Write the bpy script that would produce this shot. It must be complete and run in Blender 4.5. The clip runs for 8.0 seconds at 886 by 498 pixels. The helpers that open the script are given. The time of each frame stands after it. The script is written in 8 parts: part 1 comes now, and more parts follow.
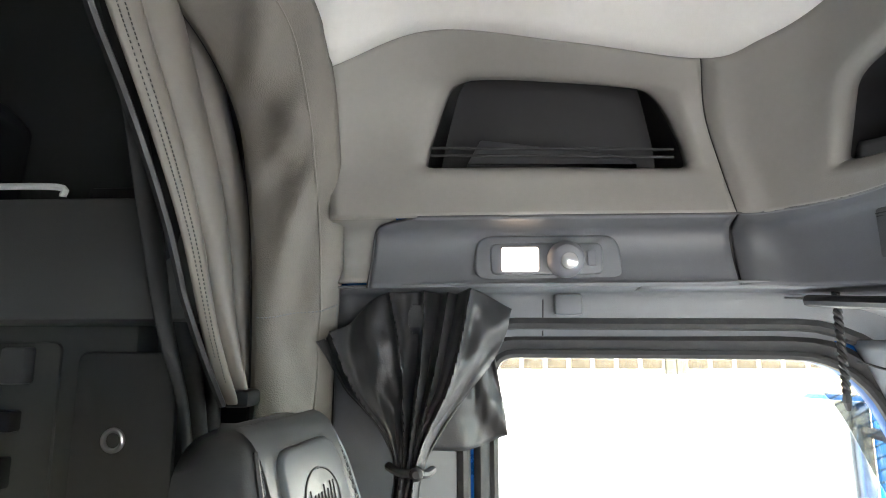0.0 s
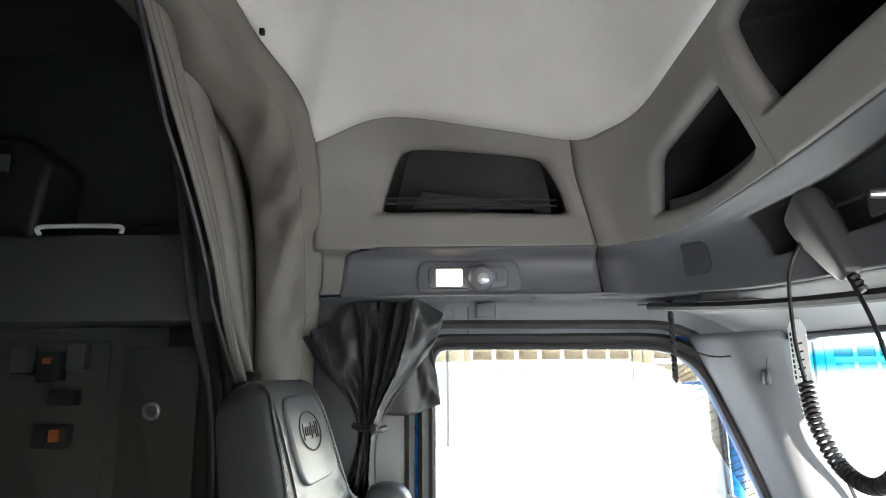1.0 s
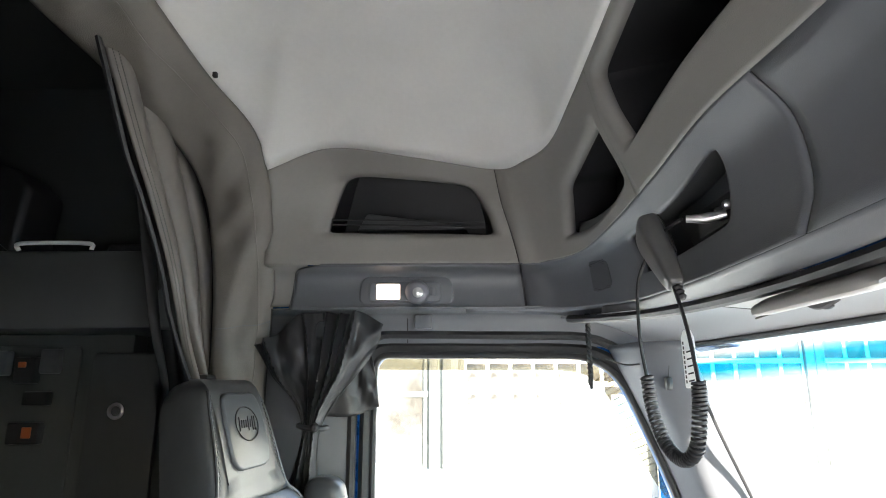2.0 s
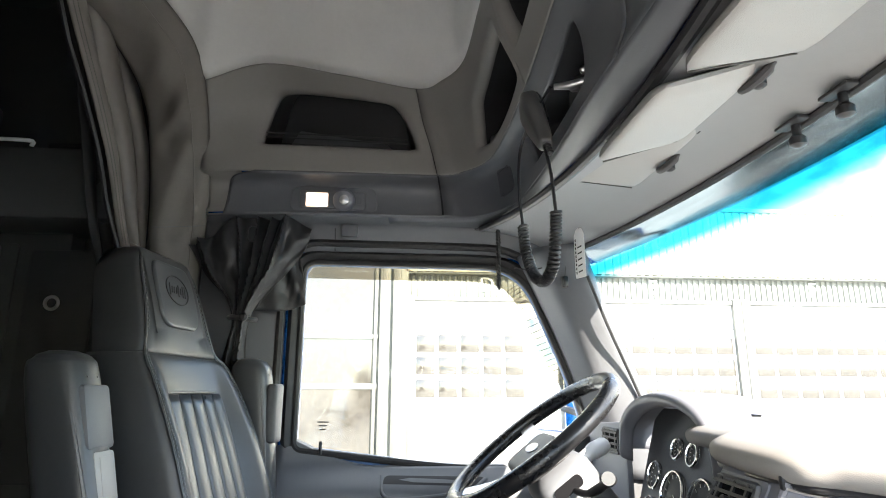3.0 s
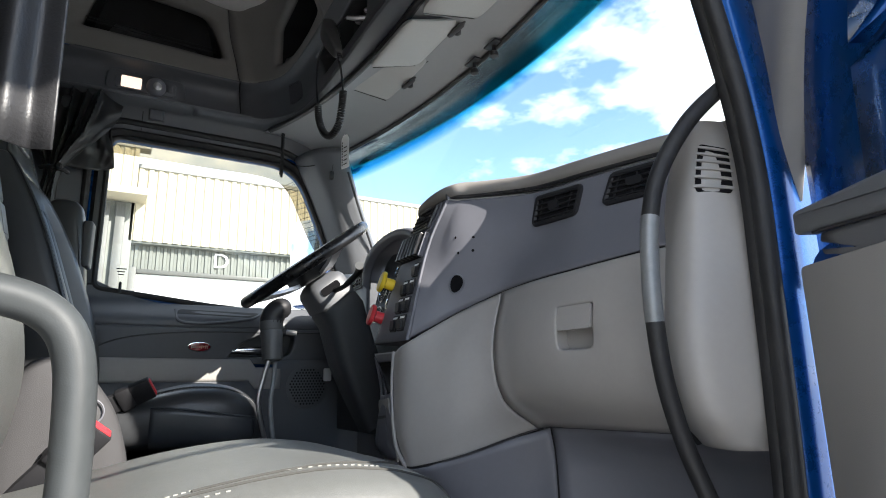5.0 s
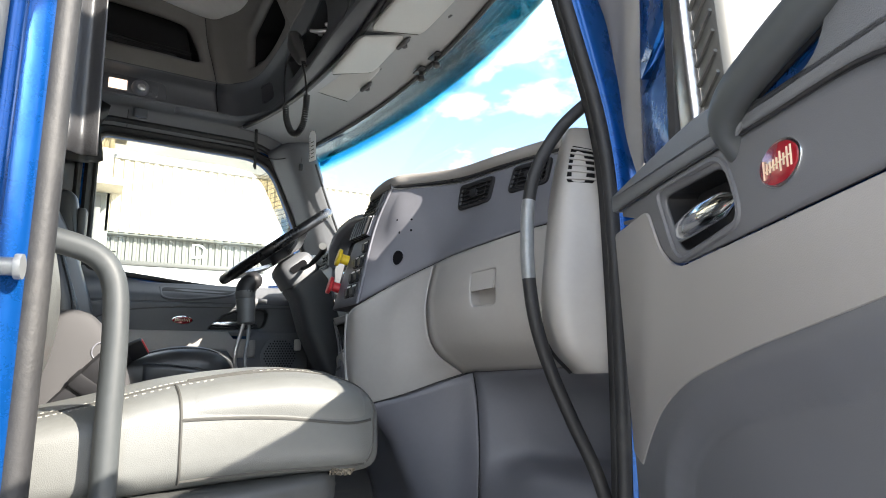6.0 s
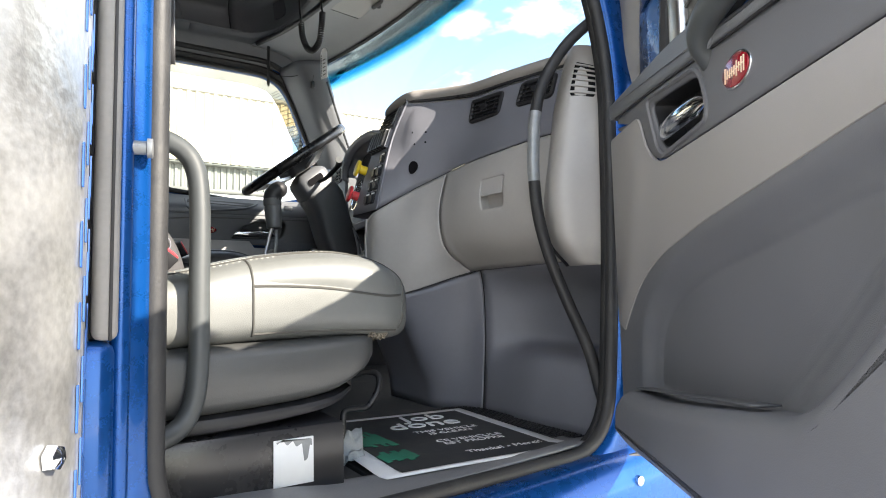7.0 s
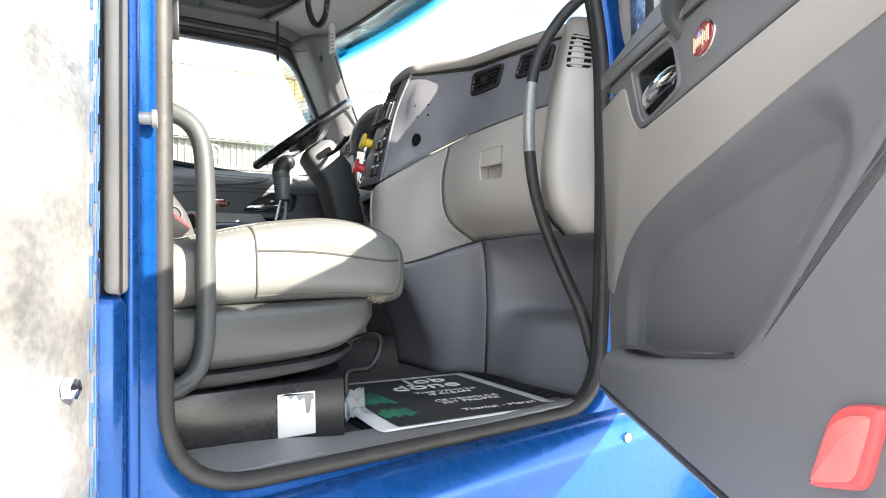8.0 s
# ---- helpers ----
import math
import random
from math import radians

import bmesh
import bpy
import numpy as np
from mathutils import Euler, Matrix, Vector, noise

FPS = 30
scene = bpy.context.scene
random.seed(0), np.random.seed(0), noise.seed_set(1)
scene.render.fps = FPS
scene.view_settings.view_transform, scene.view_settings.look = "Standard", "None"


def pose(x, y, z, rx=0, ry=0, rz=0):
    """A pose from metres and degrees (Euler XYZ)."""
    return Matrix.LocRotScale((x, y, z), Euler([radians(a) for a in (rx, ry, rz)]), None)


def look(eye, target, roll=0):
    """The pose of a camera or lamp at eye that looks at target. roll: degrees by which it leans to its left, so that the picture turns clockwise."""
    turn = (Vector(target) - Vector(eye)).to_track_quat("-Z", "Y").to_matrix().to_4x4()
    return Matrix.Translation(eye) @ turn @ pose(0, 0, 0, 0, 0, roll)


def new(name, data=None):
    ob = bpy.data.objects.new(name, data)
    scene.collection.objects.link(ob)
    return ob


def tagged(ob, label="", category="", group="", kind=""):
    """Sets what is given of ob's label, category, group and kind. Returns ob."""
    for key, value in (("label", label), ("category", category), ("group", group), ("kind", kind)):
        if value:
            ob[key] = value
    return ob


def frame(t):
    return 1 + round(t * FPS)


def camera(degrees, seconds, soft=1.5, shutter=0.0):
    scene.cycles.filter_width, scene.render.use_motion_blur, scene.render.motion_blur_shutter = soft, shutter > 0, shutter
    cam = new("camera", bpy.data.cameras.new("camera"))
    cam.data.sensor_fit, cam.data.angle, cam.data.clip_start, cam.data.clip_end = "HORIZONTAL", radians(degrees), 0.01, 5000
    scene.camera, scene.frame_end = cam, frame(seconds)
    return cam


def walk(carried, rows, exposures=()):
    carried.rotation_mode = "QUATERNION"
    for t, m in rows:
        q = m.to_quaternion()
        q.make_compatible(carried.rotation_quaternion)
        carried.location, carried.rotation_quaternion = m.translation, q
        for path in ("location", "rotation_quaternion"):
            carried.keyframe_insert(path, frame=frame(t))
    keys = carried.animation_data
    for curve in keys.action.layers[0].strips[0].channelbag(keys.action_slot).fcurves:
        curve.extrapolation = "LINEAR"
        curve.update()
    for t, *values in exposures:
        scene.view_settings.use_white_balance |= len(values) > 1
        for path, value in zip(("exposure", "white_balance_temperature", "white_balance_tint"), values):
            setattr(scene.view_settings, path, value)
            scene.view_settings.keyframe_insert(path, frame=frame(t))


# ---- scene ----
cam = camera(73.6, 8.0, soft=1.0)
PATH = [
    (0, (0.005, -0.171, 2.685), (-0.083, 1.799, 3.019), -0.1),
    (0.5, (0.06, -0.322, 2.661), (0.043, 1.646, 3.02), -0.4),
    (1, (0.091, -0.611, 2.623), (0.083, 1.351, 3.011), -0.5),
    (2.5, (0.342, -0.805, 2.483), (0.348, 1.138, 2.958), 0.4),
    (3, (0.366, -0.882, 2.262), (0.511, 1.057, 2.728), 0.2),
    (3.5, (0.383, -1.0, 2.128), (0.669, 0.925, 2.59), -0.1),
    (4, (0.307, -1.124, 1.924), (0.758, 0.772, 2.377), 0.2),
    (4.5, (0.174, -1.287, 1.771), (0.913, 0.516, 2.221), -0.2),
    (5, (0.087, -1.41, 1.727), (1.065, 0.278, 2.167), -1.0),
    (5.2, (0.088, -1.465, 1.692), (1.095, 0.207, 2.13), -1.0),
    (6.3, (-0.02, -1.776, 1.606), (1.027, -0.112, 1.977), -1.5),
    (6.5, (-0.057, -1.797, 1.582), (0.991, -0.123, 1.894), -1.3),
    (7, (-0.093, -1.831, 1.55), (0.965, -0.14, 1.709), -1.3),
    (7.5, (-0.093, -1.871, 1.536), (0.956, -0.171, 1.638), -1.4),
    (8, (-0.084, -1.896, 1.527), (0.928, -0.173, 1.607), -1.3),
]
EXPOSURES = [(0, 4.58, 6950, 10), (1.0, 3.90, 6850, 10), (1.2, 3.80, 6800, 10), (2.5, 3.75, 6800, 10), (3.0, 3.05, 7000, 10), (3.5, 2.1, 7000, 10), (4.0, 1.58, 6700, 10), (4.5, 1.45, 6600, 10), (5.2, 1.85, 6600, 10), (6.3, 2.24, 7000, 10), (7.0, 2.2, 7100, 10), (8.0, 2.74, 7200, 10)]
walk(cam, [(t, look(eye, target, roll)) for t, eye, target, roll in PATH], EXPOSURES)

# ---------------------------------------------------------------- light
SUN = Vector((0.50, -1.0, 0.64)).normalized()
sun_data = bpy.data.lights.new("sun", "SUN")
sun_data.energy, sun_data.angle, sun_data.color = 4.2, radians(0.5), (1.0, 0.95, 0.88)
sun_ob = new("sun", sun_data)
sun_ob.matrix_world = look(SUN * 50, (0, 0, 0))

world = bpy.data.worlds.new("world")
scene.world = world
world.use_nodes = True
wt = world.node_tree
wt.nodes.clear()
w_out = wt.nodes.new("ShaderNodeOutputWorld")
w_bg = wt.nodes.new("ShaderNodeBackground")
w_cloud = wt.nodes.new("ShaderNodeBackground")
w_mix = wt.nodes.new("ShaderNodeMixShader")
sky = wt.nodes.new("ShaderNodeTexSky")
sky.sky_type, sky.sun_disc = "NISHITA", False
sky.sun_elevation = math.asin(SUN.z)
sky.sun_rotation = math.atan2(SUN.x, SUN.y)
sky.air_density, sky.dust_density, sky.ozone_density = 1.0, 0.4, 2.5
w_bg.inputs["Strength"].default_value = 0.15
w_cloud.inputs["Color"].default_value = (1.0, 1.0, 1.03, 1)
w_cloud.inputs["Strength"].default_value = 1.2
w_co = wt.nodes.new("ShaderNodeTexCoord")
w_map = wt.nodes.new("ShaderNodeMapping")
w_map.inputs["Scale"].default_value = (1.0, 1.0, 2.2)
w_map.inputs["Location"].default_value = (1.35, 0.6, 0.3)
w_n = wt.nodes.new("ShaderNodeTexNoise")
w_n.inputs["Scale"].default_value, w_n.inputs["Detail"].default_value, w_n.inputs["Roughness"].default_value = 2.6, 9, 0.58
w_r = wt.nodes.new("ShaderNodeValToRGB")
w_r.color_ramp.elements[0].position, w_r.color_ramp.elements[1].position = 0.44, 0.62
wt.links.new(w_co.outputs["Generated"], w_map.inputs["Vector"])
wt.links.new(w_map.outputs["Vector"], w_n.inputs["Vector"])
wt.links.new(w_n.outputs["Fac"], w_r.inputs["Fac"])
wt.links.new(w_r.outputs["Color"], w_mix.inputs["Fac"])
wt.links.new(sky.outputs["Color"], w_bg.inputs["Color"])
wt.links.new(w_bg.outputs["Background"], w_mix.inputs[1])
wt.links.new(w_cloud.outputs["Background"], w_mix.inputs[2])
wt.links.new(w_mix.outputs["Shader"], w_out.inputs["Surface"])


# ---------------------------------------------------------------- materials
def surface(name, color, rough=0.5, metal=0.0, vary=0.12, scale=6.0, grain=0.0, grain_scale=300.0, coat=0.0, spec=0.5, cells=False, dirt=0.0, dirt_color=(0.25, 0.24, 0.22)):
    """A procedural surface: base colour varied at two scales, roughness varied, fine relief, optional dust specks."""
    m = bpy.data.materials.new(name)
    m.use_nodes = True
    t = m.node_tree
    b = t.nodes["Principled BSDF"]
    b.inputs["Roughness"].default_value, b.inputs["Metallic"].default_value = rough, metal
    b.inputs["Coat Weight"].default_value, b.inputs["Specular IOR Level"].default_value = coat, spec
    b.inputs["Coat Roughness"].default_value = 0.06
    co = t.nodes.new("ShaderNodeTexCoord")
    n1 = t.nodes.new("ShaderNodeTexNoise")
    n1.inputs["Scale"].default_value, n1.inputs["Detail"].default_value = scale, 6
    n2 = t.nodes.new("ShaderNodeTexNoise")
    n2.inputs["Scale"].default_value, n2.inputs["Detail"].default_value = scale * 14, 3
    add = t.nodes.new("ShaderNodeMath")
    add.operation = "MULTIPLY_ADD"
    add.inputs[1].default_value = 0.35
    t.links.new(co.outputs["Object"], n1.inputs["Vector"])
    t.links.new(co.outputs["Object"], n2.inputs["Vector"])
    t.links.new(n2.outputs["Fac"], add.inputs[0])
    t.links.new(n1.outputs["Fac"], add.inputs[2])
    ramp = t.nodes.new("ShaderNodeValToRGB")
    lo = [max(0.0, c * (1 - vary)) for c in color]
    hi = [min(1.0, c * (1 + vary)) for c in color]
    ramp.color_ramp.elements[0].position, ramp.color_ramp.elements[0].color = 0.45, (*lo, 1)
    ramp.color_ramp.elements[1].position, ramp.color_ramp.elements[1].color = 0.9, (*hi, 1)
    t.links.new(add.outputs[0], ramp.inputs["Fac"])
    base = ramp.outputs["Color"]
    if dirt:
        n3 = t.nodes.new("ShaderNodeTexNoise")
        n3.inputs["Scale"].default_value, n3.inputs["Detail"].default_value, n3.inputs["Roughness"].default_value = 9, 10, 0.75
        r3 = t.nodes.new("ShaderNodeValToRGB")
        r3.color_ramp.elements[0].position, r3.color_ramp.elements[1].position = 0.52, 0.72
        r3.color_ramp.elements[1].color = (dirt, dirt, dirt, 1)
        mx = t.nodes.new("ShaderNodeMixRGB")
        mx.inputs["Color2"].default_value = (*dirt_color, 1)
        t.links.new(co.outputs["Object"], n3.inputs["Vector"])
        t.links.new(n3.outputs["Fac"], r3.inputs["Fac"])
        t.links.new(r3.outputs["Color"], mx.inputs["Fac"])
        t.links.new(base, mx.inputs["Color1"])
        base = mx.outputs["Color"]
    t.links.new(base, b.inputs["Base Color"])
    mr = t.nodes.new("ShaderNodeMapRange")
    mr.inputs["From Min"].default_value, mr.inputs["From Max"].default_value = 0.3, 0.9
    mr.inputs["To Min"].default_value, mr.inputs["To Max"].default_value = max(0.02, rough - 0.07), min(1, rough + 0.08)
    t.links.new(add.outputs[0], mr.inputs["Value"])
    t.links.new(mr.outputs["Result"], b.inputs["Roughness"])
    if grain:
        bump = t.nodes.new("ShaderNodeBump")
        bump.inputs["Strength"].default_value, bump.inputs["Distance"].default_value = grain, 0.002
        if cells:
            g = t.nodes.new("ShaderNodeTexVoronoi")
            g.inputs["Scale"].default_value = grain_scale
            t.links.new(g.outputs["Distance"], bump.inputs["Height"])
        else:
            g = t.nodes.new("ShaderNodeTexNoise")
            g.inputs["Scale"].default_value, g.inputs["Detail"].default_value = grain_scale, 3
            t.links.new(g.outputs["Fac"], bump.inputs["Height"])
        t.links.new(co.outputs["Object"], g.inputs["Vector"])
        t.links.new(bump.outputs["Normal"], b.inputs["Normal"])
    return m


def glass_sheet(name, tint=(1, 1, 1), gloss=0.06, band=None):
    """Thin pane: sees through, with a mirror-like sheen; band = (z of the lower edge, z of full tint, colour)."""
    m = bpy.data.materials.new(name)
    m.use_nodes = True
    t = m.node_tree
    t.nodes.clear()
    out = t.nodes.new("ShaderNodeOutputMaterial")
    tr = t.nodes.new("ShaderNodeBsdfTransparent")
    gl = t.nodes.new("ShaderNodeBsdfGlossy")
    gl.inputs["Roughness"].default_value = 0.015
    mix = t.nodes.new("ShaderNodeMixShader")
    fr = t.nodes.new("ShaderNodeLayerWeight")
    fr.inputs["Blend"].default_value = 0.5
    pw = t.nodes.new("ShaderNodeMath")
    pw.operation = "POWER"
    pw.inputs[1].default_value = 4.0
    t.links.new(fr.outputs["Facing"], pw.inputs[0])
    mul = t.nodes.new("ShaderNodeMath")
    mul.operation = "MULTIPLY_ADD"
    mul.inputs[1].default_value, mul.inputs[2].default_value = 0.4, gloss * 0.5
    tr.inputs["Color"].default_value = (*tint, 1)
    if band:
        co = t.nodes.new("ShaderNodeTexCoord")
        sep = t.nodes.new("ShaderNodeSeparateXYZ")
        mr = t.nodes.new("ShaderNodeMapRange")
        mr.inputs["From Min"].default_value, mr.inputs["From Max"].default_value = band[0], band[1]
        sq = t.nodes.new("ShaderNodeMath")
        sq.operation = "MULTIPLY"
        sag = t.nodes.new("ShaderNodeMath")
        sag.operation = "MULTIPLY_ADD"
        sag.inputs[1].default_value = 0.02
        mx = t.nodes.new("ShaderNodeValToRGB")
        ramp = mx.color_ramp
        ramp.elements[0].position, ramp.elements[0].color = 0.0, (*tint, 1)
        ramp.elements[1].position, ramp.elements[1].color = 1.0, (0.72, 0.78, 0.80, 1)
        for at, k in ((0.45, 1.0), (0.7, 1.0)):
            ramp.elements.new(at).color = (*band[2], 1)
        t.links.new(co.outputs["Object"], sep.inputs["Vector"])
        t.links.new(sep.outputs["Y"], sq.inputs[0])
        t.links.new(sep.outputs["Y"], sq.inputs[1])
        t.links.new(sq.outputs[0], sag.inputs[0])
        t.links.new(sep.outputs["Z"], sag.inputs[2])
        t.links.new(sag.outputs[0], mr.inputs["Value"])
        t.links.new(mr.outputs["Result"], mx.inputs["Fac"])
        t.links.new(mx.outputs["Color"], tr.inputs["Color"])
    t.links.new(pw.outputs[0], mul.inputs[0])
    t.links.new(mul.outputs[0], mix.inputs["Fac"])
    t.links.new(tr.outputs["BSDF"], mix.inputs[1])
    t.links.new(gl.outputs["BSDF"], mix.inputs[2])
    t.links.new(mix.outputs["Shader"], out.inputs["Surface"])
    return m


def glowing(name, color, strength):
    m = bpy.data.materials.new(name)
    m.use_nodes = True
    b = m.node_tree.nodes["Principled BSDF"]
    b.inputs["Base Color"].default_value = (*color, 1)
    b.inputs["Emission Color"].default_value, b.inputs["Emission Strength"].default_value = (*color, 1), strength
    return m


M_HEADLINER = surface("headliner_fabric", (0.68, 0.67, 0.65), 0.95, vary=0.05, grain=0.25, grain_scale=900)
M_TRIM = surface("grey_trim_plastic", (0.225, 0.215, 0.202), 0.5, vary=0.06, grain=0.10, grain_scale=700, cells=True)
M_SLATE = surface("slate_trim_plastic", (0.105, 0.110, 0.120), 0.46, vary=0.07, grain=0.09, grain_scale=700, cells=True)
M_DEEP = surface("deep_slate_plastic", (0.06, 0.062, 0.066), 0.5, vary=0.1, grain=0.2, grain_scale=700, cells=True)
M_BLACK = surface("black_plastic", (0.018, 0.018, 0.020), 0.45, vary=0.2, grain=0.1, grain_scale=500, spec=0.35)
M_RUBBER = surface("black_rubber", (0.014, 0.014, 0.015), 0.58, vary=0.3, grain=0.2, grain_scale=260, dirt=0.2, dirt_color=(0.12, 0.115, 0.105))
M_PAD = surface("taupe_padded_vinyl", (0.136, 0.125, 0.110), 0.55, vary=0.1, grain=0.3, grain_scale=420, cells=True)
M_CURTAIN = surface("taupe_curtain", (0.138, 0.126, 0.112), 0.52, vary=0.1, grain=0.15, grain_scale=300)
M_BLACKOUT = surface("blackout_cloth", (0.012, 0.012, 0.013), 0.7, vary=0.15, grain=0.2, grain_scale=350)
M_POST = surface("grey_beige_post", (0.085, 0.084, 0.078), 0.5, vary=0.06, scale=3)
M_MIC = surface("grey_microphone_shell", (0.065, 0.065, 0.064), 0.34, vary=0.1, grain=0.08, grain_scale=500)
M_CURTAIN_DARK = surface("charcoal_curtain", (0.027, 0.027, 0.029), 0.42, vary=0.15, grain=0.2, grain_scale=350)
M_LEATHER = surface("black_leather", (0.040, 0.042, 0.045), 0.33, vary=0.12, grain=0.04, grain_scale=560, cells=True)
M_RIM = surface("wheel_rim_leather", (0.012, 0.012, 0.013), 0.24, vary=0.25, grain=0.1, grain_scale=500, cells=True)
M_LEATHER_S = surface("smooth_black_leather", (0.050, 0.055, 0.062), 0.32, vary=0.10, grain=0.03, grain_scale=600, cells=True)
M_SEAM = surface("dark_seam", (0.045, 0.044, 0.04), 0.7)
M_STRIP = surface("weather_strip_grey", (0.22, 0.212, 0.205), 0.55, vary=0.12, scale=12, dirt=0.3, dirt_color=(0.34, 0.32, 0.30))
M_FOAM = surface("torn_foam_backing", (0.17, 0.15, 0.12), 0.95, vary=0.4, scale=90)
M_SCRAP = surface("translucent_scrap", (0.42, 0.44, 0.44), 0.35, vary=0.2, scale=20)
M_VOID = surface("hole_shade", (0.008, 0.008, 0.009), 0.95, spec=0.05)
M_GOLD = surface("pale_gold_script", (0.74, 0.62, 0.46), 0.35, 0.3, vary=0.1)
M_LEATHER_G = surface("grey_leather", (0.118, 0.122, 0.117), 0.40, vary=0.08, grain=0.14, grain_scale=800, cells=True)
M_THREAD = surface("pale_thread", (0.30, 0.30, 0.27), 0.8)
M_THREAD_D = surface("dark_thread", (0.13, 0.135, 0.14), 0.8)
M_DASH = surface("greige_dash_plastic", (0.34, 0.325, 0.308), 0.46, vary=0.05, grain=0.06, grain_scale=800, cells=True)
M_INSERT = surface("warm_grey_door_insert", (0.222, 0.211, 0.203), 0.5, vary=0.05, grain=0.12, grain_scale=800, cells=True)
M_DASH_D = surface("plum_grey_dash_plastic", (0.152, 0.155, 0.178), 0.46, vary=0.06, grain=0.06, grain_scale=800, cells=True)
M_DASH_P = surface("dash_top_pad", (0.25, 0.235, 0.222), 0.6, vary=0.06, grain=0.12, grain_scale=900, cells=True)
M_DOORTRIM = surface("slate_door_trim", (0.098, 0.100, 0.107), 0.48, vary=0.08, grain=0.09, grain_scale=800, cells=True)
M_VISORPAD = surface("visor_vinyl", (0.30, 0.29, 0.275), 0.6, vary=0.05, grain=0.25, grain_scale=700, cells=True)
M_DHEAD = surface("grey_door_header_plastic", (0.115, 0.12, 0.128), 0.45, vary=0.06, grain=0.2, grain_scale=700, cells=True)
M_CHROME = surface("chrome", (0.78, 0.79, 0.80), 0.08, 1.0, vary=0.03)
M_SATIN = surface("satin_steel", (0.55, 0.55, 0.56), 0.32, 1.0, vary=0.08, grain=0.05, grain_scale=200)
M_STEEL = surface("dusty_bright_steel", (0.58, 0.58, 0.57), 0.32, 0.85, vary=0.42, scale=9, grain=0.5, grain_scale=70, dirt=0.6, dirt_color=(0.60, 0.59, 0.56))
M_VISOR = surface("polished_visor_steel", (0.26, 0.28, 0.29), 0.08, 1.0, vary=0.04)
M_BLUE = surface("blue_paint", (0.001, 0.056, 0.225), 0.26, 0.5, vary=0.05, scale=30, coat=0.25, spec=0.3)
# Darker copy of the blue: the driver door frame's shade is in its colour.
M_BLUE_SHADED = surface("blue_paint_shaded_jamb", (0.0, 0.055, 0.19), 0.4, 0.0, vary=0.1, scale=30, coat=0.4, dirt=0.2, dirt_color=(0.14, 0.15, 0.17))
M_WHITE = surface("white_plastic", (0.74, 0.74, 0.73), 0.45, vary=0.04)
M_PAPER = surface("matt_white_paper", (0.78, 0.78, 0.77), 0.8, vary=0.03)
M_MAT_INK = surface("black_printed_mat", (0.028, 0.029, 0.03), 0.5, vary=0.3, scale=5, dirt=0.4, dirt_color=(0.10, 0.095, 0.08))
M_GREEN = surface("green_print", (0.02, 0.20, 0.12), 0.6, vary=0.3)
M_YELLOW = surface("yellow_plastic", (0.80, 0.56, 0.03), 0.4, vary=0.05)
M_RED = surface("red_plastic", (0.62, 0.035, 0.045), 0.38, vary=0.06)
M_REFLECTOR = surface("red_reflector", (0.52, 0.13, 0.12), 0.45, vary=0.15, scale=60, grain=0.25, grain_scale=900, cells=True)
M_REFL_RIM = surface("reflector_rim", (0.46, 0.07, 0.07), 0.4, vary=0.08)
M_BADGE = surface("badge_red", (0.21, 0.005, 0.012), 0.2, vary=0.1, coat=0.7)
M_ORANGE = surface("orange_plastic", (0.30, 0.075, 0.02), 0.45)
M_FLOOR = surface("floor_vinyl", (0.055, 0.054, 0.053), 0.6, vary=0.25, grain=0.3, grain_scale=200, dirt=0.5, dirt_color=(0.14, 0.125, 0.10))
M_SILL = surface("sill_plastic", (0.20, 0.20, 0.205), 0.5, vary=0.16, grain=0.2, grain_scale=400, dirt=0.35, dirt_color=(0.24, 0.22, 0.19))
M_SLEEPER = surface("sleeper_panel", (0.046, 0.048, 0.048), 0.6, vary=0.1, grain=0.15, grain_scale=400)
M_SLEEPER_D = surface("sleeper_dark_panel", (0.044, 0.047, 0.046), 0.6, vary=0.15)
M_CLAD = surface("cream_cladding", (0.42, 0.375, 0.28), 0.55, vary=0.05, scale=2)
M_CLAD_G = surface("grey_green_cladding", (0.14, 0.145, 0.13), 0.55, vary=0.08, scale=2)
M_FRAME = surface("pale_window_frame", (0.30, 0.298, 0.285), 0.5, vary=0.05)
M_DARKGLASS = surface("dark_building_glass", (0.050, 0.044, 0.038), 0.06, vary=0.2, spec=0.9)
M_DOOR_W = surface("white_roller_door", (0.80, 0.80, 0.78), 0.5, vary=0.03)
M_CONC = surface("concrete_yard", (0.52, 0.51, 0.49), 0.85, vary=0.15, scale=1.2, grain=0.3, grain_scale=40)
M_BULB = glowing("lit_lens", (1.0, 0.79, 0.62), 0.42)
M_LENS = surface("clear_lens", (0.5, 0.5, 0.5), 0.1, 0.4, vary=0.2, coat=1.0)
M_GLASS = glass_sheet("door_glass", (0.93, 0.96, 0.95), 0.06)
M_WINDSCREEN = glass_sheet("windscreen_glass", (0.93, 0.96, 0.96), 0.05, (2.602, 2.675, (0.05, 0.52, 0.68)))
M_DEFLECT = glass_sheet("smoked_deflector", (0.60, 0.57, 0.50), 0.05)
M_COVER = surface("soft_grey_cover", (0.046, 0.045, 0.047), 0.7, vary=0.1, grain=0.12, grain_scale=900, cells=True)
M_HANDLE = surface("dark_grey_grip", (0.046, 0.051, 0.053), 0.42, vary=0.15, grain=0.05, grain_scale=700)
M_SLOT = surface("slot_shade", (0.01, 0.06, 0.22), 0.7, vary=0.3)
M_HEADER = surface("header_vinyl", (0.23, 0.232, 0.236), 0.6, vary=0.06, grain=0.2, grain_scale=600)
M_GRIP = surface("grey_gear_grip", (0.085, 0.088, 0.09), 0.4, vary=0.1, grain=0.05, grain_scale=700)
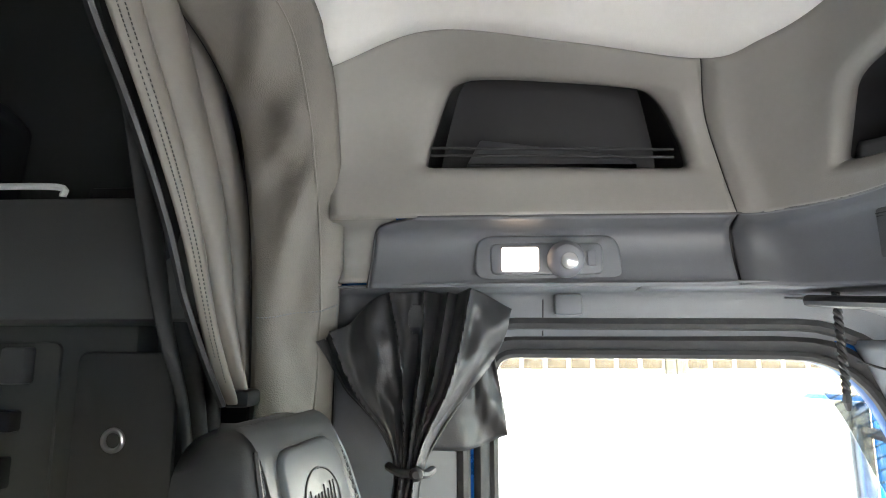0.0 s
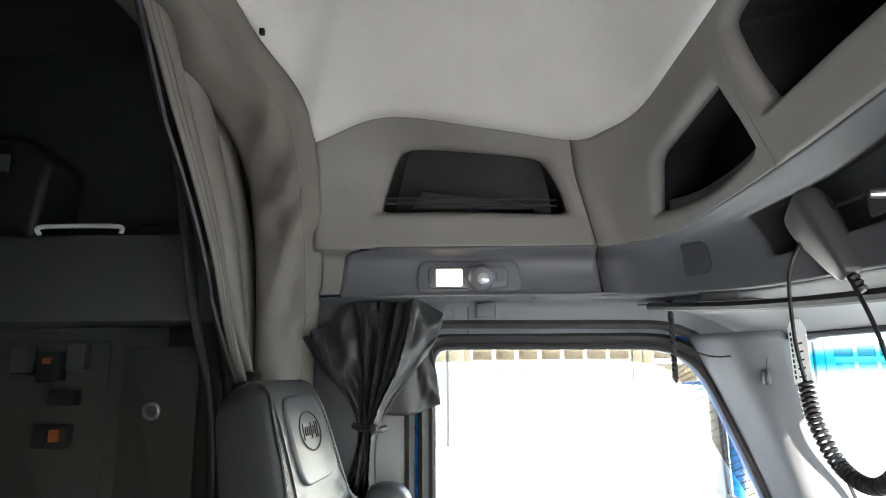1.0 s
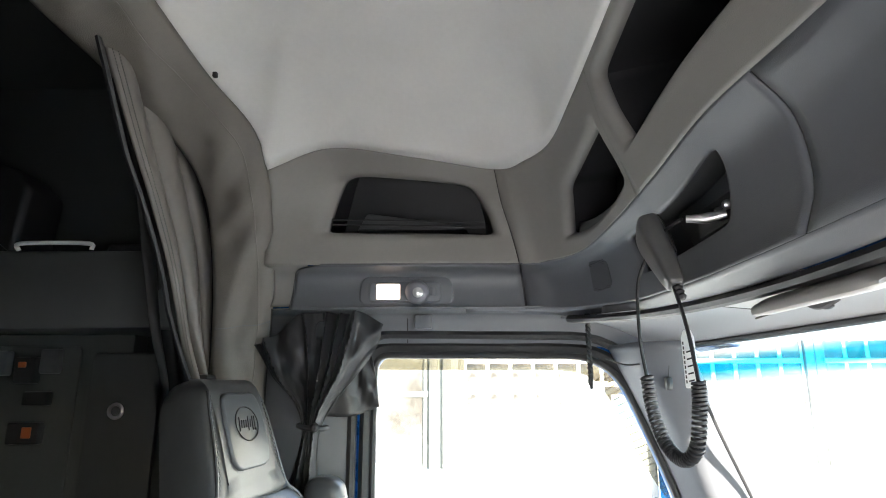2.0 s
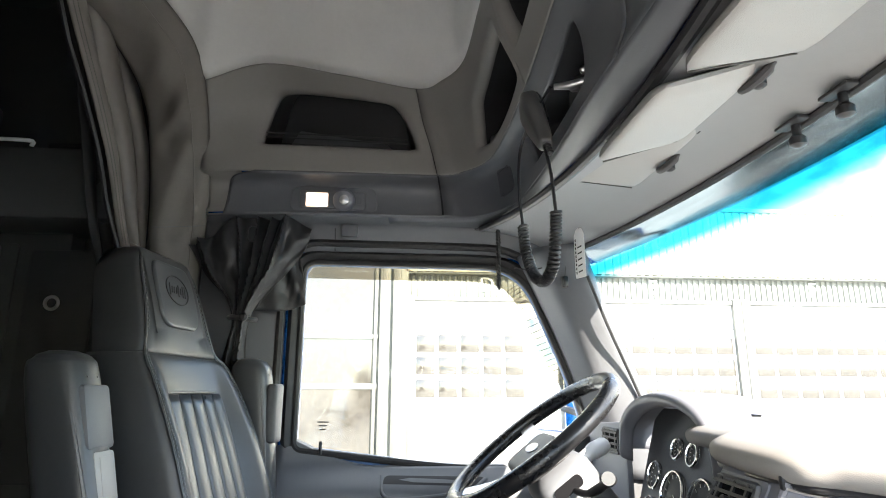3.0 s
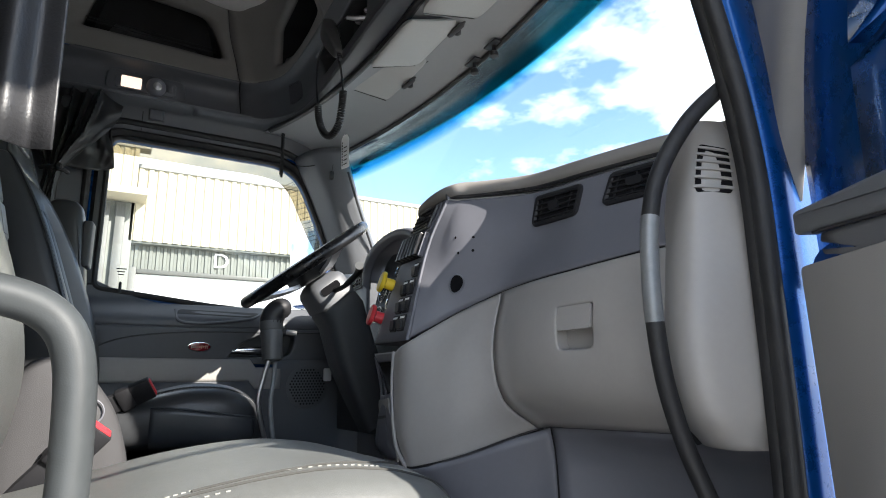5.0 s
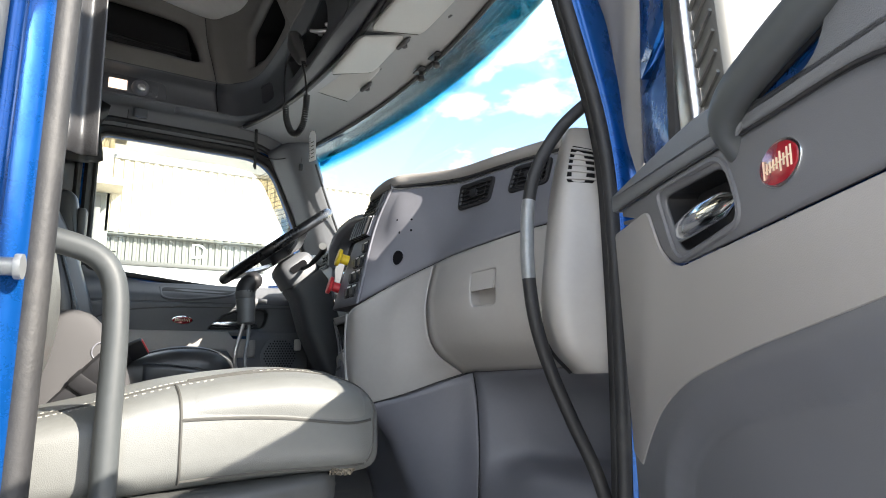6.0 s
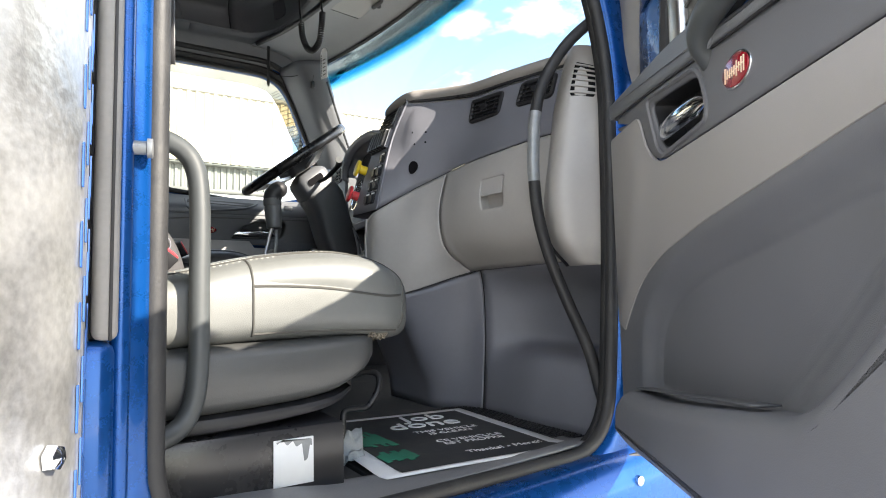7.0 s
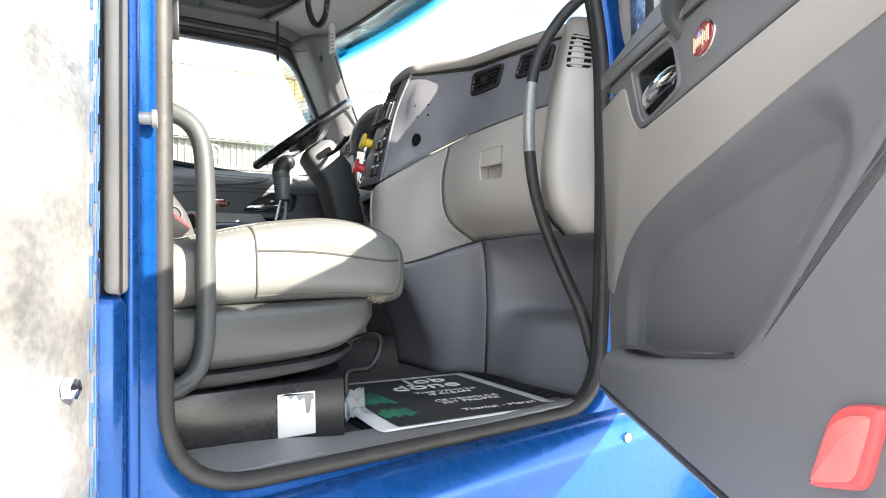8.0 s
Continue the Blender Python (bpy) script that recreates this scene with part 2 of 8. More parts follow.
M_SLAT = surface("glossy_black_slat", (0.022, 0.022, 0.024), 0.28, vary=0.2)
M_WORN = surface("worn_bar_metal", (0.22, 0.23, 0.235), 0.42, 0.35, vary=0.15, scale=40)
M_SKIRT = surface("grey_seat_skirt", (0.058, 0.059, 0.058), 0.38, vary=0.08, grain=0.2, grain_scale=500)
M_MIRROR = surface("mirror_glass", (0.9, 0.92, 0.95), 0.02, 1.0, vary=0.01)


# ---------------------------------------------------------------- builders
def part(name, bm, material, parent=None, label="", thick=0.0, angle=38):
    """Links a bmesh as one mesh object, smooth but for its sharp edges, under a thing or a part."""
    bmesh.ops.remove_doubles(bm, verts=bm.verts, dist=1e-5)
    bmesh.ops.recalc_face_normals(bm, faces=bm.faces)
    lim = radians(angle)
    for f in bm.faces:
        f.smooth = True
    for e in bm.edges:
        if len(e.link_faces) == 2 and e.calc_face_angle(0) > lim:
            e.smooth = False
    me = bpy.data.meshes.new(name)
    bm.to_mesh(me)
    bm.free()
    me.materials.append(material)
    ob = new(name, me)
    if parent:
        ob.parent = parent
    if label:
        ob["label"] = label
    if thick:
        s = ob.modifiers.new("thickness", "SOLIDIFY")
        s.thickness, s.offset = thick, 0.0
    return ob


def thing(name, label, category, at=(0, 0, 0), group="", kind=""):
    ob = new(name)
    ob.location = at
    ob.empty_display_size = 0.05
    return tagged(ob, label, category, group, kind)


def lone(name, bm, material, label, category, group="", kind="", thick=0.0, angle=38):
    return tagged(part(name, bm, material, None, "", thick, angle), label, category, group, kind)


def cr(p, t):
    """Smooth curve through points, clamped at the ends; t from 0 to len-1."""
    n = len(p) - 1
    t = max(0.0, min(n - 1e-6, t))
    i = int(t)
    f = t - i
    b, c = p[i], p[i + 1]
    a = p[i - 1] if i > 0 else b * 2 - c
    d = p[i + 2] if i + 2 <= n else c * 2 - b
    return 0.5 * (2 * b + (c - a) * f + (2 * a - 5 * b + 4 * c - d) * f * f + (3 * b - a - 3 * c + d) * f ** 3)


def smooth(pts, n=6):
    p = [Vector(q) for q in pts]
    k = (len(p) - 1) * n
    return [cr(p, i / n) for i in range(k)] + [p[-1]]


def sheet(G, flip=1):
    """A smooth surface through a grid of points: place(s, v, d) with d along the normal."""
    rows = [[Vector(q) for q in r] for r in G]

    def at(s, v):
        return cr([cr(r, v) for r in rows], s)

    def place(s, v, d=0.0):
        p = at(s, v)
        if d:
            e = 0.02
            a = at(s + e, v) - at(s - e, v)
            b = at(s, v + e) - at(s, v - e)
            p = p + a.cross(b).normalized() * (d * flip)
        return p
    return place


def grid(bm, place, u0, u1, nu, v0, v1, nv, d=0.0):
    vs = [[bm.verts.new(place(u0 + (u1 - u0) * i / nu, v0 + (v1 - v0) * j / nv, d)) for j in range(nv + 1)] for i in range(nu + 1)]
    for i in range(nu):
        for j in range(nv):
            bm.faces.new((vs[i][j], vs[i + 1][j], vs[i + 1][j + 1], vs[i][j + 1]))
    return vs


def loft(bm, loops, closed=True, cap=True, ring=False):
    vs = [[bm.verts.new(p) for p in lp] for lp in loops]
    n = len(vs[0])
    last = len(vs) if ring else len(vs) - 1
    for i in range(last):
        a, b = vs[i], vs[(i + 1) % len(vs)]
        for j in range(n if closed else n - 1):
            k = (j + 1) % n
            bm.faces.new((a[j], a[k], b[k], b[j]))
    if cap and closed and not ring:
        bm.faces.new(vs[0][::-1])
        bm.faces.new(vs[-1])
    return vs


def tube(bm, pts, r, n=10, closed=False, cap=True):
    """A round bar along points; r one radius or one for each point."""
    pts = [Vector(p) for p in pts]
    m = len(pts)
    rs = r if isinstance(r, (list, tuple)) else [r] * m
    up, loops = None, []
    for i, p in enumerate(pts):
        a = pts[(i - 1) % m] if closed or i else p
        b = pts[(i + 1) % m] if closed or i < m - 1 else p
        t = (b - a).normalized()
        if up is None:
            up = t.orthogonal().normalized()
        up = (up - t * up.dot(t)).normalized()
        s = t.cross(up)
        loops.append([p + rs[i] * (math.cos(k * math.tau / n) * up + math.sin(k * math.tau / n) * s) for k in range(n)])
    loft(bm, loops, True, cap and not closed, closed)


def box(bm, c, size, bevel=0.0, seg=2, m=None):
    r = bmesh.ops.create_cube(bm, size=1.0)
    vs = r["verts"]
    bmesh.ops.scale(bm, vec=size, verts=vs)
    if bevel:
        es = list({e for v in vs for e in v.link_edges})
        g = bmesh.ops.bevel(bm, geom=es, offset=bevel, segments=seg, affect="EDGES", profile=0.5)
        vs = list({v for f in g["faces"] for v in f.verts} | {v for v in vs if v.is_valid})
    t = Matrix.Translation(c) @ (m if m else Matrix())
    bmesh.ops.transform(bm, matrix=t, verts=vs)
    return vs


def prism(bm, pts, place, h, bevel=0.0, seg=2):
    """Outline pts in (a, b), from depth 0 to h by place(a, b, depth), with rounded rim at depth h."""
    area = sum(p[0] * q[1] - q[0] * p[1] for p, q in zip(pts, pts[1:] + pts[:1]))
    c = Vector((sum(p[0] for p in pts) / len(pts), sum(p[1] for p in pts) / len(pts)))

    def inset(d):
        out = []
        for i, p in enumerate(pts):
            a, b, q = Vector(pts[i - 1][:2]), Vector(p[:2]), Vector(pts[(i + 1) % len(pts)][:2])
            n1 = Vector((-(b - a).y, (b - a).x)).normalized() * (1 if area > 0 else -1)
            n2 = Vector((-(q - b).y, (q - b).x)).normalized() * (1 if area > 0 else -1)
            n = n1 + n2
            n = n / max(0.6, n.length_squared / 2)
            out.append(b + n * d)
        return out
    loops = [[place(p[0], p[1], 0.0) for p in pts]]
    if bevel:
        for k in range(seg + 1):
            a = k / seg * math.pi / 2
            loops.append([place(p.x, p.y, h - (math.copysign(bevel, h)) * (1 - math.sin(a))) for p in inset(bevel * (1 - math.cos(a)))])
    else:
        loops.append([place(p[0], p[1], h) for p in pts])
    loft(bm, loops)


def rounded(pts, r, n=5):
    """The outline pts with corners rounded; r one radius or one for each corner."""
    out = []
    for i, p in enumerate(pts):
        a, b, c = Vector(pts[i - 1]), Vector(p), Vector(pts[(i + 1) % len(pts)])
        q = r[i] if isinstance(r, (list, tuple)) else r
        q1, q2 = min(q, (a - b).length * 0.48), min(q, (c - b).length * 0.48)
        s, e = b + (a - b).normalized() * q1, b + (c - b).normalized() * q2
        for k in range(n + 1):
            t = k / n
            out.append(s * (1 - t) ** 2 + b * 2 * t * (1 - t) + e * t * t)
    return out


def oval(c, ra, rb, n=32):
    return [Vector((c[0] + ra * math.cos(k * math.tau / n), c[1] + rb * math.sin(k * math.tau / n))) for k in range(n)]


def star_hit(poly, c, a):
    d = Vector((math.cos(a), math.sin(a)))
    best = 0.0
    for i, p in enumerate(poly):
        q = poly[(i + 1) % len(poly)]
        p2, e = Vector(p) - c, Vector(q) - Vector(p)
        den = d.x * e.y - d.y * e.x
        if abs(den) < 1e-12:
            continue
        t = (p2.x * e.y - p2.y * e.x) / den
        s = (p2.x * d.y - p2.y * d.x) / den
        if t > 0 and -1e-9 <= s <= 1 + 1e-9:
            best = max(best, t)
    return c + d * best


def holed(bm, outer, hole, place, rings=6, lip=0.006, rim=0.02, n=56):
    """A surface patch with an opening through it whose rim is rounded inward."""
    hole = [Vector(h) for h in hole]
    outer = [Vector(o) for o in outer]
    c = sum(hole, Vector((0, 0))) / len(hole)
    n = max(n, 120)
    key = sorted(math.atan2((p - c).y, (p - c).x) for p in outer)
    ang = sorted(key + [a for a in (-math.pi + math.tau * (k + 0.5) / n for k in range(n)) if all(abs(a - b) > 0.012 for b in key)])
    hs = [star_hit(hole, c, a) for a in ang]
    os_ = [star_hit(outer, c, a) for a in ang]
    loops = []
    for k in range(rings + 1):
        t = k / rings
        loops.append([place(*(o * (1 - t) + (h + (o - h) * min(0.5, rim / max(1e-6, (o - h).length))) * t), 0.0) for o, h in zip(os_, hs)])
    for k in range(1, 4):
        a = k / 3 * math.pi / 2
        loops.append([place(*(h + (o - h) * min(0.5, rim / max(1e-6, (o - h).length)) * (1 - math.sin(a))), -lip * (1 - math.cos(a))) for o, h in zip(os_, hs)])
    loft(bm, loops, True, False)
    return hs


def well(bm, hs, place, lip, depth, shrink=0.94, back=True):
    """The inside of an opening made by holed()."""
    c = sum(hs, Vector((0, 0))) / len(hs)
    loops = [[place(*(c + (h - c) * (1 - (1 - shrink) * k / 4)), -lip - (depth - lip) * k / 4) for h in hs] for k in range(5)]
    vs = loft(bm, loops, True, False)
    if back:
        bm.faces.new(vs[-1])


def flat(o, a, b, n):
    """place() for a plane: origin o, axes a and b, normal n."""
    o, a, b, n = Vector(o), Vector(a).normalized(), Vector(b).normalized(), Vector(n).normalized()
    return lambda u, v, d=0.0: o + a * u + b * v + n * d


def mirror_y(pts):
    return [(p[0], -p[1], p[2]) for p in pts]


def writing(name, body, size, material, m, parent=None):
    """Raised letters of the built-in font, as a mesh, lying in the plane of m."""
    cu = bpy.data.curves.new(name, "FONT")
    cu.body, cu.size, cu.align_x, cu.align_y, cu.extrude = body, size, "CENTER", "CENTER", size * 0.01
    tmp = new("letters_tmp", cu)
    me = bpy.data.meshes.new_from_object(tmp)
    bpy.data.objects.remove(tmp)
    bpy.data.curves.remove(cu)
    me.materials.append(material)
    ob = new(name, me)
    ob.matrix_world = m
    if parent:
        ob.parent = parent
    return ob


def basis(o, a, b):
    """A matrix whose x axis runs along a and y axis near b."""
    a = Vector(a).normalized()
    n = a.cross(Vector(b)).normalized()
    b = n.cross(a)
    m = Matrix((a, b, n)).transposed().to_4x4()
    m.translation = Vector(o)
    return m


# ---------------------------------------------------------------- the setting outside
bm = bmesh.new()
grid(bm, lambda u, v, d=0.0: Vector((u, v, 0.0)), -600, 600, 24, -600, 600, 24)
lone("ground", bm, M_CONC, "pale worn concrete yard under the truck", "ground", kind="structure")

# ---------------------------------------------------------------- cab: upper surround of storage and console
LOW = [
    [(-0.25, 0.955, 2.80), (-0.25, 0.965, 2.85), (-0.25, 0.95, 2.905), (-0.25, 0.882, 2.92)],
    [(-0.06, 0.938, 2.80), (-0.06, 0.952, 2.86), (-0.06, 0.938, 2.905), (-0.06, 0.873, 2.92)],
    [(0.20, 0.935, 2.80), (0.20, 0.95, 2.86), (0.20, 0.937, 2.905), (0.20, 0.872, 2.92)],
    [(0.502, 0.932, 2.80), (0.498, 0.945, 2.86), (0.49, 0.93, 2.905), (0.48, 0.871, 2.92)],
    [(0.61, 0.895, 2.795), (0.605, 0.895, 2.855), (0.59, 0.875, 2.905), (0.56, 0.835, 2.922)],
    [(0.685, 0.75, 2.785), (0.68, 0.75, 2.85), (0.66, 0.745, 2.91), (0.625, 0.735, 2.926)],
    [(0.695, 0.52, 2.765), (0.70, 0.52, 2.84), (0.68, 0.52, 2.91), (0.645, 0.51, 2.938)],
    [(0.688, 0.25, 2.752), (0.70, 0.25, 2.82), (0.685, 0.25, 2.895), (0.645, 0.25, 2.948)],
    [(0.678, 0.0, 2.745), (0.70, 0.0, 2.81), (0.688, 0.0, 2.90), (0.638, 0.0, 2.958)],
]
HIGH = [
    [(-0.25, 0.882, 2.92), (-0.25, 0.885, 3.0), (-0.245, 0.86, 3.09), (-0.24, 0.79, 3.172)],
    [(-0.06, 0.873, 2.92), (-0.06, 0.888, 3.02), (-0.06, 0.88, 3.15), (-0.06, 0.80, 3.245)],
    [(0.20, 0.872, 2.92), (0.20, 0.885, 3.02), (0.19, 0.872, 3.13), (0.18, 0.797, 3.215)],
    [(0.48, 0.871, 2.92), (0.46, 0.878, 3.01), (0.43, 0.855, 3.10), (0.407, 0.797, 3.178)],
    [(0.56, 0.835, 2.922), (0.545, 0.825, 3.0), (0.52, 0.79, 3.10), (0.485, 0.75, 3.185)],
    [(0.625, 0.735, 2.926), (0.60, 0.73, 3.0), (0.57, 0.70, 3.10), (0.54, 0.66, 3.20)],
    [(0.645, 0.51, 2.938), (0.62, 0.50, 3.0), (0.585, 0.48, 3.10), (0.555, 0.46, 3.22)],
    [(0.645, 0.25, 2.948), (0.62, 0.25, 3.03), (0.585, 0.25, 3.12), (0.56, 0.25, 3.235)],
    [(0.638, 0.0, 2.958), (0.612, 0.0, 3.04), (0.58, 0.0, 3.13), (0.56, 0.0, 3.24)],
]
LOW = LOW + [mirror_y(r) for r in LOW[-2::-1]]
HIGH = HIGH + [mirror_y(r) for r in HIGH[-2::-1]]
low_at, high_at = sheet(LOW), sheet(HIGH)
surround = thing("overhead_surround", "grey moulded plastic overhead surround with storage pockets", "overhead console", (0.2, 0, 2.9), kind="structure")
surround.location = (0, 0, 0)

RECESS = rounded([(0.93, 1.03), (0.95, 1.25), (1.05, 1.79), (1.18, 2.20), (1.50, 2.26), (2.54, 2.33), (2.67, 2.05), (2.76, 1.50), (2.76, 0.99)], [0.12, 0.15, 0.2, 0.16, 0.3, 0.12, 0.2, 0.2, 0.12], 6)
POCKET_A = rounded([(4.74, 0.70), (5.65, 0.50), (6.52, 0.62), (6.47, 1.42), (6.34, 2.20), (5.75, 2.14), (5.04, 1.90)], [0.12, 0.3, 0.15, 0.3, 0.15, 0.4, 0.2], 5)
POCKET_B = rounded([(6.83, 1.05), (7.7, 1.05), (8.3, 1.05), (9.17, 1.05), (9.30, 2.72), (8.0, 2.85), (6.70, 2.72)], [0.16, 0.3, 0.3, 0.16, 0.16, 0.3, 0.16], 5)


def flip16(pts):
    return [Vector((16 - p[0], p[1])) for p in pts][::-1]


def upper_panel(name, outer, hole, depth, label, lip=0.012, rim=0.10):
    bm = bmesh.new()
    hs = holed(bm, outer, hole, high_at, 8, lip, rim, 96)
    p = part(name, bm, M_TRIM, surround, "", 0.003)
    bm = bmesh.new()
    well(bm, hs, high_at, lip, depth, 0.93)
    part("storage_well", bm, M_BLACK, p, label)
    return p


side_l = upper_panel("side_panel", [(0, 0), (2.985, 0), (2.985, 3), (0, 3)], RECESS, 0.17, "dark recessed storage well", 0.034, 0.24)
upper_panel("side_panel", flip16([(0, 0), (2.985, 0), (2.985, 3), (0, 3)]), flip16(RECESS), 0.17, "dark recessed storage well")
pock = upper_panel("front_panel", [(3.0, 0), (6.67, 0), (6.57, 3), (3.0, 3)], POCKET_A, 0.16, "deep dark corner pocket", 0.03, 0.20)
upper_panel("front_panel", flip16([(3.0, 0), (6.67, 0), (6.57, 3), (3.0, 3)]), flip16(POCKET_A), 0.20, "deep dark corner pocket")
upper_panel("middle_panel", [(6.67, 0), (9.33, 0), (9.43, 3), (6.57, 3)], POCKET_B, 0.20, "deep dark middle pocket", 0.03, 0.14)
# slate tray that stands up along the lower edge of the corner pocket
bm = bmesh.new()
grid(bm, lambda u, v, d=0.0: high_at(4.80 + 1.70 * u, 0.50 + 0.14 * abs(2 * u - 1) ** 2 + v * (0.34 - 0.06 * u), -0.034 - 0.016 * v), 0, 1, 24, 0, 1, 4)
part("pocket_tray", bm, M_SLATE, pock, "slate plastic retaining tray", 0.006)

# retaining bars across the side recess, and the pale paper lying in it
for bz in (3.047, 3.062):
    bm = bmesh.new()
    tube(bm, smooth([(-0.066, 0.905, bz), (0.15, 0.905, bz - 0.004), (0.385, 0.90, bz - 0.012)], 5), 0.0025, 6)
    part("retaining_bar", bm, M_BLACK, side_l)
bm = bmesh.new()
prism(bm, rounded([(0.0, 3.042), (0.34, 3.036), (0.315, 3.06), (0.03, 3.098)], 0.006, 3), lambda a, b, d=0.0: Vector((a, 0.99 - d, b)), 0.03, 0.006)
lone("folded_cloth", bm, M_DEEP, "dark grey folded cloth lying in the side storage recess", "cloth")



def lamp_edge(v):
    """The rounded rear edge of the lamp panel."""
    return 0.33 + 0.11 * (v / 3) + 0.44 * max(0.0, v / 3) ** 9


bm = bmesh.new()
grid(bm, lambda u, v, d=0.0: low_at(2.985 - (2.985 - lamp_edge(v)) * u, v, d), 0, 1, 40, 0, 3, 14)
lamp_panel = part("lamp_panel", bm, M_SLATE, surround, "slate grey lamp panel", 0.003)
bm = bmesh.new()
grid(bm, low_at, 13.015, 15.88, 40, 0, 3, 9)
part("lamp_panel", bm, M_SLATE, surround, "slate grey lamp panel", 0.003)
RADIO = rounded([(5.98, 1.9), (6.14, 0.72), (6.85, 0.92), (7.6, 1.1), (7.78, 2.45), (6.94, 2.15)], [0.12, 0.12, 0.1, 0.12, 0.16, 0.2], 5)
bm = bmesh.new()
hs = holed(bm, [(3.015, 0), (8.47, 0), (8.47, 3), (3.015, 3)], RADIO, low_at, 10, 0.01, 0.07, 120)
console = part("console_band", bm, M_SLATE, surround, "slate grey console band", 0.003)
bm = bmesh.new()
well(bm, hs, low_at, 0.01, 0.12, 0.95)
part("radio_well", bm, M_DEEP, console)
bm = bmesh.new()
grid(bm, low_at, 8.49, 12.985, 60, 0, 3, 9)
part("console_band", bm, M_SLATE, surround, "slate grey console band", 0.003)
# dark backs of the joints between panels
bm = bmesh.new()
for s in (3.0, 8.48, 13.0):
    grid(bm, low_at, s - 0.05, s + 0.05, 2, 0, 3, 9, -0.006)
for s in (3.0, 13.0):
    grid(bm, high_at, s - 0.05, s + 0.05, 2, 0, 3, 9, -0.006)
part("joint_backing", bm, M_BLACK, surround)
# groove between the grey and the slate band, round the lamp panel's corner
bm = bmesh.new()
tube(bm, [low_at(lamp_edge(3.0 * k / 24), 3.0 * k / 24, 0.0015) for k in range(24)] + [low_at(0.88 + 14.24 * k / 150, 3.0, -0.001) for k in range(151)], 0.0024, 6)
part("ledge_groove", bm, M_DEEP, surround)
# loudspeaker grille in the corner
bm = bmesh.new()
prism(bm, rounded([(4.73, 0.56), (5.24, 0.66), (5.26, 1.68), (4.81, 1.95)], 0.15, 4), low_at, 0.003, 0.001)
grille = part("speaker_grille", bm, M_DEEP, surround)
bm = bmesh.new()
for k in range(15):
    v = 0.66 + k * 0.078
    tube(bm, [low_at(4.80, v, 0.004), low_at(4.99, v, 0.004), low_at(5.19, v, 0.004)], 0.0011, 5)
part("grille_ribs", bm, M_BLACK, grille)

# soffit below the console band, and the grey ends beside the arch
bm = bmesh.new()


def soffit_at(s, v, d=0.0):
    p = low_at(s, 0.0)
    o = Vector((p.x - 0.3, p.y, 0)).normalized()
    return p + o * (0.16 * v) + Vector((0, 0, -0.004 * v))


grid(bm, soffit_at, 2.4, 6.2, 40, 0, 1, 3)
grid(bm, soffit_at, 9.8, 13.6, 40, 0, 1, 3)
part("soffit", bm, M_SLATE, surround, "", 0.003)
for a, b in ((0.0, 0.66), (15.34, 16.0)):
    bm = bmesh.new()
    grid(bm, low_at, a, b, 8, 0.25, 3, 12, -0.004)
    part("end_panel", bm, M_TRIM, surround, "", 0.003)

# ---------------------------------------------------------------- headliner dome
ceil = []
N = 128
for k in range(N + 1):
    ceil.append(high_at(16 * k / N, 3.0))
arch_top = [(-0.24, -0.79, 3.172), (-0.29, -0.714, 3.275), (-0.35, -0.522, 3.335), (-0.38, -0.25, 3.375), (-0.385, 0, 3.39), (-0.38, 0.25, 3.375), (-0.35, 0.522, 3.335), (-0.29, 0.714, 3.275), (-0.24, 0.79, 3.172)]
ceil += smooth(arch_top, 6)[1:-1]
mid = Vector((0.12, 0, 3.46))
bm = bmesh.new()
loops = []
for t, h in ((0, 0), (0.03, 0.10), (0.08, 0.28), (0.14, 0.46), (0.20, 0.60), (0.27, 0.72), (0.33, 0.84), (0.40, 0.93), (0.55, 0.98), (0.75, 1.0), (0.97, 1.0)):
    loops.append([Vector((p.x + (mid.x - p.x) * t, p.y + (mid.y - p.y) * t, p.z + (mid.z - p.z) * h)) for p in ceil])
vs = loft(bm, loops, True, False)
bm.faces.new(vs[-1])
lone("ceiling", bm, M_HEADLINER, "pale grey fabric headliner of the cab roof", "ceiling", kind="structure", thick=0.004, angle=80)

# ---------------------------------------------------------------- padded arch to the sleeper
ARCH_R = [(-0.272, 1.02, 1.22), (-0.272, 1.02, 1.9), (-0.272, 1.02, 2.5), (-0.258, 1.0, 2.75), (-0.238, 0.945, 2.88), (-0.234, 0.885, 3.02), (-0.232, 0.80, 3.16), (-0.252, 0.705, 3.262), (-0.307, 0.522, 3.318), (-0.325, 0.25, 3.35), (-0.33, 0.0, 3.362)]
ARCH_L = [(-0.40, 0.935, 1.22), (-0.40, 0.935, 1.9), (-0.40, 0.938, 2.5), (-0.398, 0.924, 2.72), (-0.395, 0.895, 2.86), (-0.398, 0.862, 2.98), (-0.404, 0.812, 3.095), (-0.43, 0.70, 3.19), (-0.49, 0.50, 3.27), (-0.535, 0.25, 3.31), (-0.54, 0.0, 3.32)]
ARCH_R = ARCH_R + mirror_y(ARCH_R[-2::-1])
ARCH_L = ARCH_L + mirror_y(ARCH_L[-2::-1])
pr, pl = [Vector(p) for p in ARCH_R], [Vector(p) for p in ARCH_L]


